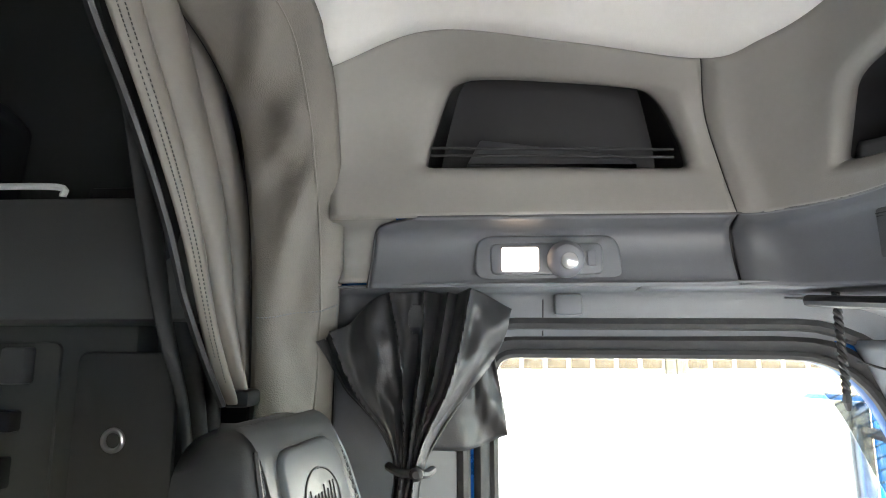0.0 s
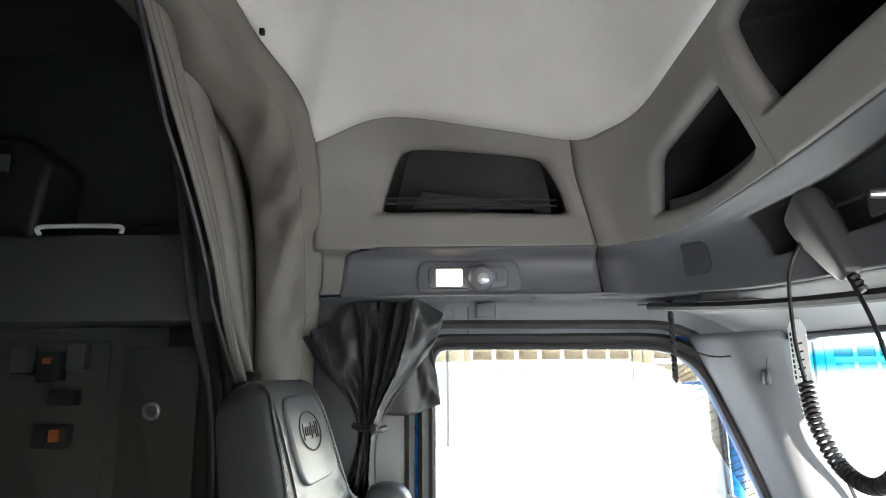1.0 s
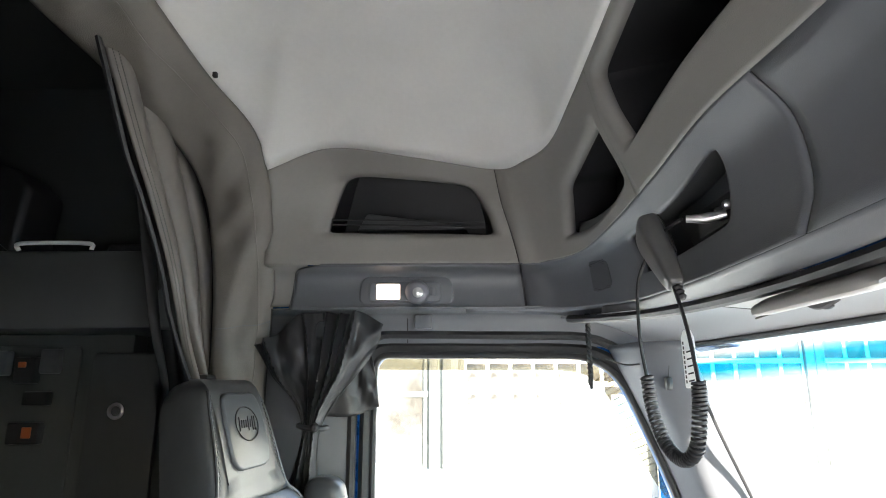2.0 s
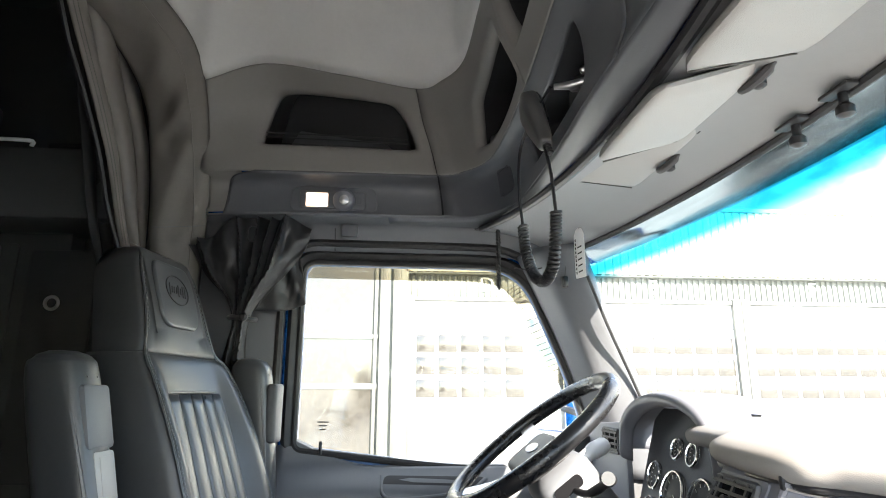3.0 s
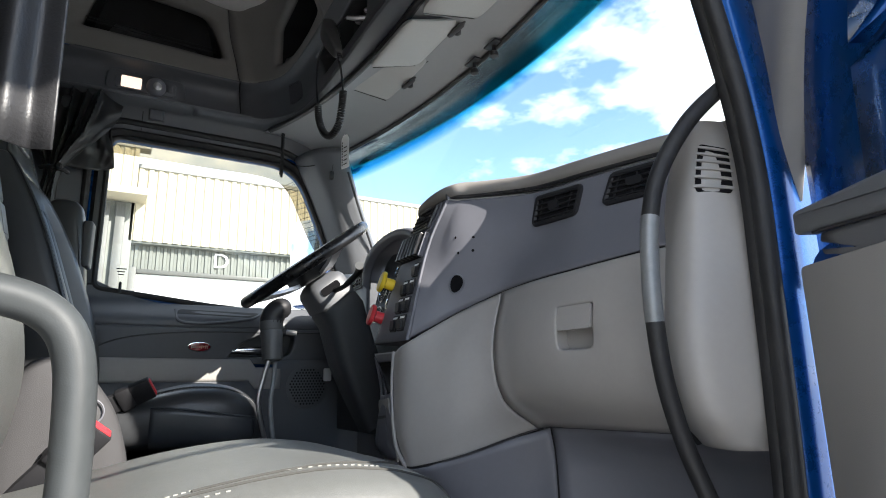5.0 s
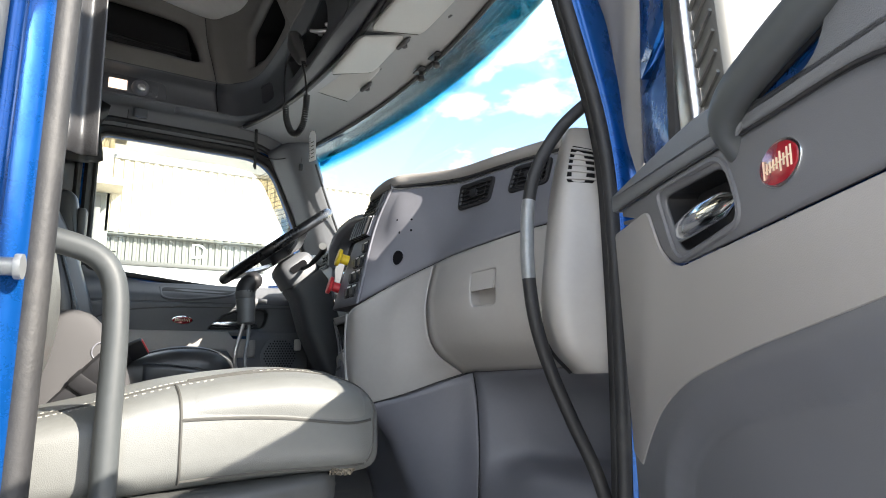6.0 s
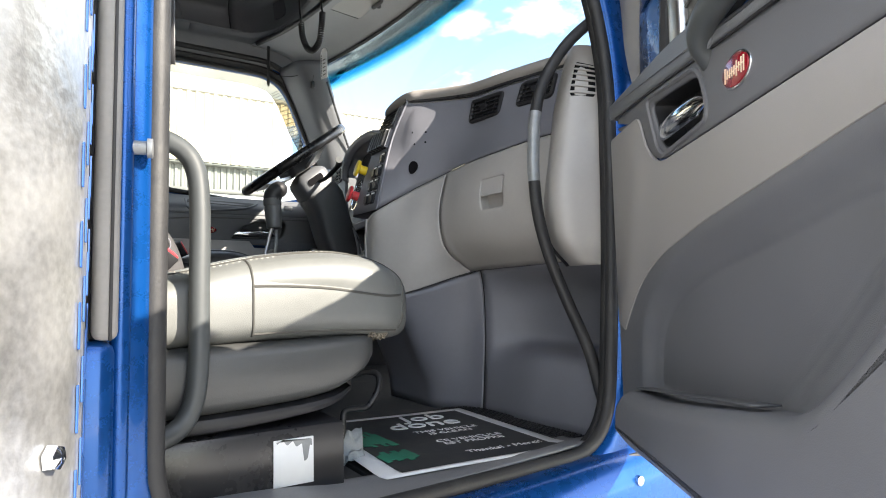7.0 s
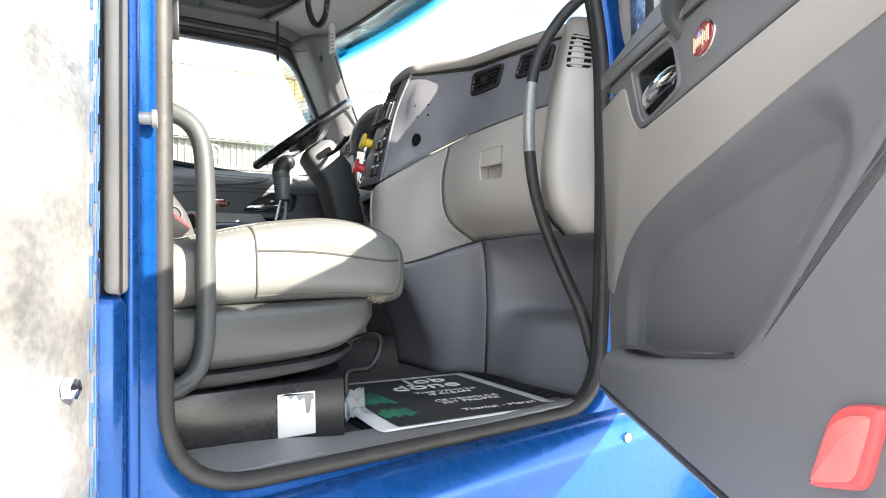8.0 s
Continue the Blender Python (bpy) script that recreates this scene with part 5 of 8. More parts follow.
vent(dash_at, 5.36, 6.1, 0.15, 0.73, 5, 3, dash, bezel=M_BLACK, lean=0.17)

# end pod beside the doorway
POD = [
    [(1.00, -0.700, 2.160), (0.975, -0.702, 2.05), (0.930, -0.705, 1.90), (0.910, -0.708, 1.78), (0.93, -0.71, 1.68), (0.985, -0.715, 1.622)],
    [(0.985, -0.735, 2.170), (0.95, -0.735, 2.06), (0.905, -0.738, 1.90), (0.885, -0.742, 1.78), (0.903, -0.745, 1.68), (0.965, -0.745, 1.618)],
    [(0.958, -0.795, 2.168), (0.925, -0.803, 2.06), (0.888, -0.808, 1.90), (0.868, -0.81, 1.78), (0.885, -0.81, 1.68), (0.945, -0.805, 1.618)],
    [(1.01, -0.838, 2.155), (0.982, -0.842, 2.06), (0.945, -0.848, 1.90), (0.928, -0.85, 1.78), (0.94, -0.85, 1.68), (0.985, -0.84, 1.618)],
    [(1.05, -0.85, 2.13), (1.03, -0.855, 2.05), (1.0, -0.86, 1.90), (0.985, -0.862, 1.78), (0.99, -0.862, 1.68), (1.03, -0.855, 1.62)],
    [(1.14, -0.85, 2.12), (1.12, -0.855, 2.05), (1.09, -0.86, 1.90), (1.07, -0.862, 1.78), (1.08, -0.862, 1.68), (1.11, -0.855, 1.62)],
]
pod_at = sheet(POD, -1)
bm = bmesh.new()
vs = grid(bm, pod_at, 0, 5, 30, 0, 5, 30)
bm.faces.new([vs[i][0] for i in range(len(vs))])
bm.faces.new([vs[i][-1] for i in range(len(vs))])
pod = part("end_pod", bm, M_DASH, dash, "warm grey end pod with a side vent", 0.0, 60)
bm = bmesh.new()
prism(bm, rounded([(2.15, 0.50), (2.80, 0.60), (2.95, 1.26), (2.08, 1.22)], 0.10, 4), pod_at, 0.0025)
sv = part("side_vent", bm, M_VOID, pod)
for k in range(6):
    f = (k + 0.5) / 6
    bm = bmesh.new()
    row = [(2.13 - 0.07 * f + (0.69 + 0.22 * f) * j / 6, (0.50 + 0.72 * f) * (1 - j / 6) + (0.60 + 0.66 * f) * j / 6) for j in range(7)]
    prism(bm, [(s, v - 0.017) for s, v in row] + [(s, v + 0.017) for s, v in row[::-1]], pod_at, 0.0042)
    part("slat", bm, M_DASH, sv)
# dark joint between the end pod and the glovebox
bm = bmesh.new()
tube(bm, [pod_at(0.22, 1.4 + 3.55 * k / 30, 0.0) for k in range(31)], [0.003 + 0.006 * (k / 30) for k in range(31)], 8)
part("pod_joint", bm, M_BLACK, pod)

# lower kick panels
bm = bmesh.new()
SEAM_K = [(0.975, 1.625), (0.985, 1.56), (0.987, 1.45), (0.986, 1.405), (0.982, 1.355), (0.977, 1.285), (0.970, 1.20)]
G = [[(0.72, y0, 1.545), (0.765, y0, 1.51), (0.81, y0, 1.45), (0.83, y0, 1.40), (0.85, y0, 1.35), (0.875, y0, 1.28), (0.885, y0, 1.20)] for y0 in (0.10, -0.10, -0.20)] + [[(0.90, -0.285, 1.60), (0.925, -0.285, 1.54), (0.94, -0.285, 1.45), (0.945, -0.285, 1.405), (0.947, -0.285, 1.355), (0.945, -0.285, 1.285), (0.94, -0.285, 1.20)], [(x, -0.342, z) for x, z in SEAM_K]]
grid(bm, sheet(G), 0, 4, 28, 0, 6, 18)
part("centre_kick_panel", bm, M_DASH_D, dash, "", 0.003, 60)
bm = bmesh.new()
G = [[(0.985, y0, 1.63), (1.11, y0, 1.56), (1.135, y0, 1.455), (1.13, y0, 1.405), (1.01, y0, 1.388), (0.975, y0, 1.345), (0.955, y0, 1.20)] for y0 in (-0.42, -0.55, -0.68, -0.78, -0.885)]
G[0] = [(0.985, -0.44, 1.63), (1.06, -0.44, 1.555), (1.09, -0.44, 1.455), (1.082, -0.44, 1.41), (1.02, -0.44, 1.38), (0.982, -0.44, 1.32), (0.970, -0.44, 1.20)]
G.insert(0, [(x, -0.3445, z) for x, z in SEAM_K])
grid(bm, sheet(G), 0, 5, 24, 0, 6, 30)
part("toe_panel", bm, M_DASH_D, dash, "", 0.003, 60)
bm = bmesh.new()
tube(bm, smooth([(x - 0.0012, -0.3435, z) for x, z in SEAM_K], 4), 0.0022, 5)
part("kick_joint", bm, M_BLACK, dash)
bm = bmesh.new()
tube(bm, [lower_at(7 * k / 60, 2.985, -0.001) for k in range(61)], 0.0035, 6)
part("lower_joint", bm, M_BLACK, dash)

# switch panel facing the driver
PANEL = [
    [(0.792, -0.228, 2.166), (0.751, -0.190, 2.035), (0.700, -0.183, 1.823)],
    [(0.796, -0.155, 2.168), (0.751, -0.118, 2.035), (0.698, -0.09, 1.824)],
    [(0.802, -0.085, 2.168), (0.755, -0.045, 2.035), (0.700, 0.0, 1.826)],
    [(0.840, -0.050, 2.168), (0.80, 0.005, 2.035), (0.745, 0.05, 1.826)],
    [(0.95, -0.005, 2.168), (0.93, 0.055, 2.035), (0.90, 0.11, 1.826)],
]
panel_at = sheet(PANEL[::-1], -1)
bm = bmesh.new()
grid(bm, panel_at, 0, 4, 32, 0, 2, 16)
sp = part("switch_panel", bm, M_DASH_D, dash, "plum grey switch panel", 0.003, 60)
bm = bmesh.new()
tube(bm, [panel_at(3.985, 2 * k / 24, 0.001) for k in range(25)], 0.0045, 8)
part("corner_edge", bm, M_DASH_D, sp)
bm = bmesh.new()
prism(bm, rounded([(2.07, 0.05), (3.66, 0.05), (3.66, 0.61), (2.07, 0.61)], 0.06, 3), panel_at, 0.004, 0.0015)
vb = part("vent_bezel", bm, M_DASH_D, sp, "grey vent bezel")
vent(lambda a, b, d=0.0: panel_at(a, b, d + 0.003), 2.20, 3.48, 0.11, 0.55, 5, 3, vb, bezel=M_DEEP)
bm = bmesh.new()
prism(bm, rounded([(2.12, 0.69), (3.66, 0.69), (3.66, 1.06), (2.12, 1.06)], 0.04, 3), panel_at, 0.006, 0.002)
sb = part("switch_bank", bm, M_BLACK, sp)
for k in range(6):
    s = 2.15 + k * 0.25
    bm = bmesh.new()
    for u in (s,):
        prism(bm, rounded([(u, 0.70), (u + 0.215, 0.70), (u + 0.215, 1.045), (u, 1.045)], 0.03, 3), lambda a, b, d=0.0: panel_at(a, b, d + 0.006 + 0.01 * min(1.0, d * 200) * (1 - ((b - 0.87) / 0.2) ** 2)), 0.012, 0.003)
    part("rocker_switch", bm, M_SLAT, sb)
bm = bmesh.new()
prism(bm, rounded([(3.665, 0.68), (3.74, 0.68), (3.74, 1.06), (3.665, 1.06)], 0.02, 2), panel_at, 0.014, 0.004)
part("bank_end", bm, M_DASH_D, sb, "pale bank end piece")
for col, row in ((0, 0), (0, 1), (0, 2), (0, 3), (1, 1), (1, 2), (1, 3)):
    s, v = 3.44 - col * 0.42 - row * 0.03, 1.13 + row * 0.195
    bm = bmesh.new()
    prism(bm, rounded([(s, v), (s + 0.33, v), (s + 0.33, v + 0.175), (s, v + 0.175)], 0.02, 2), panel_at, 0.005, 0.002)
    sw = part("rocker_switch", bm, M_BLACK, sp)
    bm = bmesh.new()
    prism(bm, rounded([(s + 0.06, v + 0.065), (s + 0.27, v + 0.065), (s + 0.27, v + 0.165), (s + 0.06, v + 0.165)], 0.015, 2), lambda a, b, d=0.0: panel_at(a, b, d + 0.004 + 0.05 * max(0.0, v + 0.14 - b)), 0.006, 0.002)
    part("rocker_cap", bm, M_SLAT, sw)
    for m_ in range(3):
        bm = bmesh.new()
        u = s + 0.04 + m_ * 0.09
        prism(bm, [(u, v + 0.02), (u + 0.06, v + 0.02), (u + 0.06, v + 0.042), (u, v + 0.042)], lambda a, b, d=0.0: panel_at(a, b, d + 0.005), 0.0012)
        part("switch_mark", bm, M_PAPER, sw)


def pull_knob(name, tip, material, label):
    """A push-pull valve knob on its stem, out of the panel."""
    ax = Vector((-0.93, 0.18, 0.30)).normalized()
    p0 = Vector(tip) - ax * 0.07
    bm = bmesh.new()
    prof = [(-0.02, 0.012), (0.0, 0.012), (0.002, 0.0155), (0.03, 0.0155), (0.032, 0.013), (0.034, 0.0155), (0.056, 0.0145), (0.060, 0.027), (0.067, 0.028), (0.070, 0.025), (0.071, 0.001)]
    tube(bm, [p0 + ax * a for a, r in prof], [r for a, r in prof], 20)
    return lone(name, bm, material, label, "valve knob")


pull_knob("brake_knob", (0.700, -0.026, 1.985), M_YELLOW, "yellow plastic brake valve knob on the dash")
pull_knob("brake_knob", (0.684, 0.004, 1.902), M_RED, "red plastic brake valve knob on the dash")

# open cubby and lid below the switches
bm = bmesh.new()
CUB = [[(0.735, 0.09, 1.806), (0.742, 0.06, 1.70), (0.725, 0.05, 1.58), (0.745, 0.03, 1.545)], [(0.715, -0.01, 1.803), (0.716, -0.02, 1.70), (0.706, -0.03, 1.58), (0.725, -0.05, 1.545)], [(0.698, -0.120, 1.800), (0.690, -0.128, 1.71), (0.688, -0.15, 1.60), (0.705, -0.17, 1.545)]]
cub_at = sheet(CUB, -1)
hs = holed(bm, [(0, 0), (2, 0), (2, 3), (0, 3)], rounded([(0.2, 0.22), (1.78, 0.22), (1.78, 1.02), (0.2, 1.02)], 0.08, 4), cub_at, 4, 0.003, 0.05, 50)
cub = part("cubby_front", bm, M_DASH_D, dash, "", 0.003, 60)
bm = bmesh.new()
well(bm, hs, cub_at, 0.003, 0.10, 0.97)
part("cubby_well", bm, M_BLACK, cub)
bm = bmesh.new()
tube(bm, [cub_at(1.97, 3 * k / 20, 0.002) for k in range(21)], 0.005, 8)
part("cubby_edge", bm, M_DASH, cub)
bm = bmesh.new()
prism(bm, rounded([(0.15, 1.12), (1.72, 1.12), (1.72, 2.8), (0.3, 2.8)], 0.1, 4), cub_at, 0.006, 0.003)
lid_ = part("ash_lid", bm, M_DASH, cub, "warm grey ashtray lid")
bm = bmesh.new()
prism(bm, [(0.5, 1.42), (1.5, 1.42), (1.5, 1.47), (0.5, 1.47)], lambda a, b, d=0.0: cub_at(a, b, d + 0.0055), 0.0012)
part("lid_groove", bm, M_BLACK, lid_)
# chrome moulding of the top edge
bm = bmesh.new()
tube(bm, [dash_at(7 * k / 60, 0.03, 0.002) for k in range(61)], 0.002, 6)
part("fascia_bead", bm, M_SATIN, dash)

# instrument binnacle
bm = bmesh.new()
HOOD = []
for k in range(13):
    a = math.pi * k / 12
    y, z = 0.475 + 0.235 * math.cos(a), 2.085 + 0.145 * math.sin(a) ** 0.7
    HOOD.append([(0.985, y * 1.0, z), (0.955, y, z + 0.012), (0.975, 0.475 + (y - 0.475) * 1.06, z + 0.03), (1.12, 0.475 + (y - 0.475) * 1.1, z + 0.025)])
grid(bm, sheet(HOOD), 0, 12, 48, 0, 3, 12)
hood = part("instrument_hood", bm, M_DASH_D, dash, "grey instrument hood", 0.004, 70)
bm = bmesh.new()
grid(bm, lambda u, v, d=0.0: Vector((1.06 - 0.10 * (1 - v), 0.475 + 0.235 * u, 1.86 + 0.36 * v)), -1, 1, 4, 0, 1, 4)
cl = part("instrument_face", bm, M_DEEP, dash, "dark grey instrument cluster")
face_at = lambda a, b, d=0.0: Vector((1.06 - 0.10 * (1 - (b - 1.86) / 0.36) - d, a, b))
for a, b, r in ((0.40, 2.03, 0.052), (0.53, 2.03, 0.052), (0.64, 2.06, 0.03), (0.64, 1.98, 0.03), (0.31, 2.06, 0.028), (0.31, 1.98, 0.028), (0.465, 2.125, 0.024), (0.545, 2.13, 0.022)):
    bm = bmesh.new()
    tube(bm, [face_at(a + r * math.cos(k * math.tau / 28), b + r * math.sin(k * math.tau / 28), 0.008) for k in range(28)], 0.0035, 6, True)
    gz = part("gauge_ring", bm, M_CHROME, cl)
    bm = bmesh.new()
    prism(bm, oval((a, b), r, r), face_at, 0.0015)
    part("gauge_dial", bm, M_BLACK, gz)
    bm = bmesh.new()
    for k in range(11):
        an = math.radians(225 - 27 * k)
        c, s = math.cos(an), math.sin(an)
        tube(bm, [face_at(a + r * 0.72 * c, b + r * 0.72 * s, 0.002), face_at(a + r * 0.88 * c, b + r * 0.88 * s, 0.002)], 0.0009, 4)
    tagged(part("gauge_marks", bm, M_PAPER, gz), kind="stuff")
    bm = bmesh.new()
    tube(bm, [face_at(a, b, 0.004), face_at(a - r * 0.5, b - r * 0.4, 0.004)], 0.0013, 4)
    part("needle", bm, M_PAPER, gz)
driver_face = lambda a, b, d=0.0: Vector((0.985 - d, a, b))
bm = bmesh.new()
prism(bm, rounded([(0.715, 1.88), (1.03, 1.88), (1.03, 2.165), (0.715, 2.185)], 0.02, 3), driver_face, 0.015, 0.006)
part("driver_end_fascia", bm, M_DASH_D, dash)
vent(lambda a, b, d=0.0: driver_face(a, b, d + 0.016), 0.755, 0.872, 2.10, 2.16, 4, 3, dash)
bm = bmesh.new()
prism(bm, rounded([(0.20, 1.55), (1.03, 1.55), (1.03, 1.87), (0.20, 1.87)], 0.03, 3), lambda a, b, d=0.0: Vector((0.98 - d, a, b)), 0.02, 0.008)
part("knee_panel", bm, M_DEEP, dash)

# ---------------------------------------------------------------- steering wheel and column
top_p, bot_p = Vector((0.895, 0.61, 2.296)), Vector((0.497, 0.615, 1.995))
hubc = (top_p + bot_p) / 2
wu = (top_p - bot_p).normalized()
wr = Vector((0, 1, 0))
wn = wu.cross(wr).normalized()
if wn.x > 0:
    wn = -wn
WR = (top_p - bot_p).length / 2 - 0.008


def rim_pt(a, r, d=0.0):
    return hubc + wu * (r * math.sin(a)) + wr * (r * math.cos(a)) + wn * d


wheel = thing("steering_wheel", "black leather-wrapped steering wheel with chrome spokes", "steering wheel")
bm = bmesh.new()
tube(bm, [rim_pt(k * math.tau / 72, WR - 0.004) for k in range(72)], 0.0205, 14, True)
part("rim", bm, M_RIM, wheel, "black leather rim")
for a0 in (math.radians(10), math.radians(170), math.radians(250), math.radians(290)):
    bm = bmesh.new()
    p = [rim_pt(a0, 0.05, -0.055), rim_pt(a0, 0.10, -0.05), rim_pt(a0, 0.17, -0.03), rim_pt(a0, WR, -0.002)]
    t = (rim_pt(a0 + 0.2, 1) - rim_pt(a0, 1)).normalized()
    loops = []
    for q, w in zip(smooth(p, 4), [0.03] * 3 + [0.026] * 4 + [0.02] * 6):
        loops.append([q + t * w + wn * 0.006, q - t * w + wn * 0.006, q - t * w - wn * 0.006, q + t * w - wn * 0.006])
    loft(bm, loops)
    part("spoke", bm, M_SATIN, wheel, "satin metal spoke")
bm = bmesh.new()
hub_at = lambda a, b, d=0.0: hubc + wr * a + wu * b + wn * (d - 0.06)
prism(bm, rounded([(-0.085, -0.08), (0.085, -0.08), (0.10, 0.05), (-0.10, 0.05)], 0.04, 5), hub_at, 0.045, 0.012, 3)
hub = part("hub_pad", bm, M_BLACK, wheel, "black hub pad")
bm = bmesh.new()
prism(bm, oval((0, -0.01), 0.04, 0.016), lambda a, b, d=0.0: hub_at(a, b, d + 0.045), 0.003, 0.001)
part("hub_badge", bm, M_SATIN, hub)
col = thing("steering_column", "grey plastic steering column with stalks", "steering column")
bm = bmesh.new()


def column_loops(rows_, n=28, power=4.0):
    out = []
    for c_, a, b in rows_:
        lp = []
        for k in range(n):
            t = k * math.tau / n
            x, y = math.cos(t), math.sin(t)
            lp.append(Vector(c_) + wr * (a * math.copysign(abs(x) ** (2 / power), x)) + wu * (b * math.copysign(abs(y) ** (2 / power), y)))
        out.append(lp)
    return out


down = hubc - wn * 0.17
loft(bm, column_loops([(down + wn * 0.004, 0.082, 0.072), (down - wn * 0.004, 0.088, 0.078), (down - wn * 0.05 + Vector((0, -0.003, 0)), 0.088, 0.08), (Vector((0.865, 0.60, 1.84)), 0.082, 0.082), (Vector((0.905, 0.59, 1.74)), 0.074, 0.078), (Vector((0.955, 0.58, 1.60)), 0.06, 0.06)]))
part("column_shroud", bm, M_DEEP, col, "dark lower column shroud", 0, 50)
c = hubc - wn * 0.13
bm = bmesh.new()
loft(bm, column_loops([(hubc - wn * 0.062, 0.03, 0.03), (hubc - wn * 0.07, 0.055, 0.05), (hubc - wn * 0.085, 0.082, 0.07), (hubc - wn * 0.10, 0.088, 0.077), (hubc - wn * 0.166, 0.090, 0.079)]))
hs_ = part("stalk_housing", bm, M_SLATE, col, "grey stalk housing", 0, 50)
bm = bmesh.new()
slot_at = flat(hubc - wn * 0.115 - wr * 0.0885, wu, wn, wr * -1)
prism(bm, rounded([(-0.045, -0.014), (0.03, -0.014), (0.03, 0.014), (-0.045, 0.014)], 0.013, 5), slot_at, 0.002)
part("stalk_slot", bm, M_VOID, hs_)
bm = bmesh.new()
tube(bm, smooth([c - wr * 0.07, c - wr * 0.16 + wu * 0.01, Vector((0.80, 0.37, 2.085)), Vector((0.785, 0.33, 2.095))], 4), [0.008] * 5 + [0.010] * 3 + [0.013] * 5, 12)
stk_ = part("stalk", bm, M_BLACK, col, "black stalk")
bm = bmesh.new()
tube(bm, [Vector((0.786, 0.333, 2.0945)), Vector((0.784, 0.327, 2.0955))], 0.0136, 14)
part("stalk_end", bm, M_GRIP, stk_, "grey stalk end")
bm = bmesh.new()
tube(bm, smooth([c + wr * 0.06 + wu * 0.06, c + wu * 0.11 + wr * 0.07, c + wu * 0.16 + wr * 0.12 - wn * 0.02], 5), [0.018] * 6 + [0.022] * 5, 10)
part("signal_stalk", bm, M_WHITE, col, "pale signal stalk")
keyt = lone("bunch_of_keys", (lambda b: (box(b, (0.88, 0.885, 1.765), (0.03, 0.02, 0.05), 0.006), b)[1])(bmesh.new()), M_WHITE, "pale key tag hanging below the column", "keys")
bm = bmesh.new()
tube(bm, [(0.89, 0.88, 1.79), (0.90, 0.84, 1.86), (0.91, 0.75, 1.90)], 0.003, 6)
part("key_cord", bm, M_BLACK, keyt)

# ---------------------------------------------------------------- gear lever
gear = thing("gear_lever", "grey gear lever with black knob and bare air lines", "gear lever")
bm = bmesh.new()
k0 = Vector((0.478, 0.150, 1.792))
k1 = Vector((0.473, 0.157, 1.890))
tube(bm, [k0 + Vector((0, 0, -0.004)), k0, k0.lerp(k1, 0.3), k0.lerp(k1, 0.72), k0.lerp(k1, 0.76), k0.lerp(k1, 0.79), k1], [0.018, 0.025, 0.0265, 0.029, 0.0275, 0.0295, 0.030], 20)
part("grip", bm, M_GRIP, gear, "dark grey plastic grip")
bm = bmesh.new()
tube(bm, smooth([k1 + Vector((0, 0, -0.006)), k1 + Vector((0.004, 0.0, 0.016)), k1 + Vector((0.022, -0.004, 0.033)), k1 + Vector((0.048, -0.01, 0.031))], 5), [0.030] * 5 + [0.0305] * 6 + [0.029, 0.027, 0.024, 0.019, 0.009], 18)
part("knob", bm, M_BLACK, gear, "black rounded knob")
bm = bmesh.new()
tube(bm, [k0 + Vector((0.03, -0.012, 0.07)), k0 + Vector((0.055, -0.02, 0.066))], 0.007, 8)
part("range_switch", bm, M_SATIN, gear)
for k, off in enumerate((-0.010, 0.010)):
    bm = bmesh.new()
    tube(bm, smooth([k0 + Vector((off, off, 0)), Vector((0.470 + off * 1.3, 0.145, 1.745)), Vector((0.462 + off * 1.5, 0.145, 1.68)), Vector((0.480 + off, 0.150, 1.59)), Vector((0.51 + off * 0.5, 0.16, 1.48)), Vector((0.54, 0.17, 1.30)), Vector((0.55, 0.17, 1.21))], 6), 0.0058, 8)
    part("air_line" if k else "lever_rod", bm, M_WORN if k else M_SATIN, gear)
bm = bmesh.new()
loops = []
for z, r in ((1.20, 0.14), (1.26, 0.12), (1.32, 0.075), (1.40, 0.05), (1.45, 0.03)):
    loops.append([Vector((0.53 + r * math.cos(k * math.tau / 20), 0.16 + r * math.sin(k * math.tau / 20), z)) for k in range(20)])
loft(bm, loops)
part("boot", bm, M_RUBBER, gear, "black rubber boot")

# ---------------------------------------------------------------- seats
def cushion_block(bm, stations, n=28, power=3.2):
    """Upholstered block: stations of (centre, half width vector, half depth vector)."""
    loops = []
    for c, a, b in stations:
        c, a, b = Vector(c), Vector(a), Vector(b)
        lp = []
        for k in range(n):
            t = k * math.tau / n
            cx, sx = math.cos(t), math.sin(t)
            lp.append(c + a * (math.copysign(abs(cx) ** (2 / power), cx)) + b * (math.copysign(abs(sx) ** (2 / power), sx)))
        loops.append(lp)
    vs = loft(bm, loops)
    return vs


def spine(sts, n=5):
    cs, as_, bs = [Vector(s[0]) for s in sts], [Vector(s[1]) for s in sts], [Vector(s[2]) for s in sts]
    k = (len(sts) - 1) * n
    return [(cr(cs, i / n), cr(as_, i / n), cr(bs, i / n)) for i in range(k)] + [(cs[-1], as_[-1], bs[-1])]


def stitches(bm, pts, step=0.008, length=0.005, r=0.0009):
    pts = [Vector(p) for p in pts]
    for a, b in zip(pts, pts[1:]):
        d = (b - a).length
        m = max(1, int(d / step))
        for i in range(m):
            p = a.lerp(b, i / m)
            tube(bm, [p, p + (b - a).normalized() * length], r, 4)


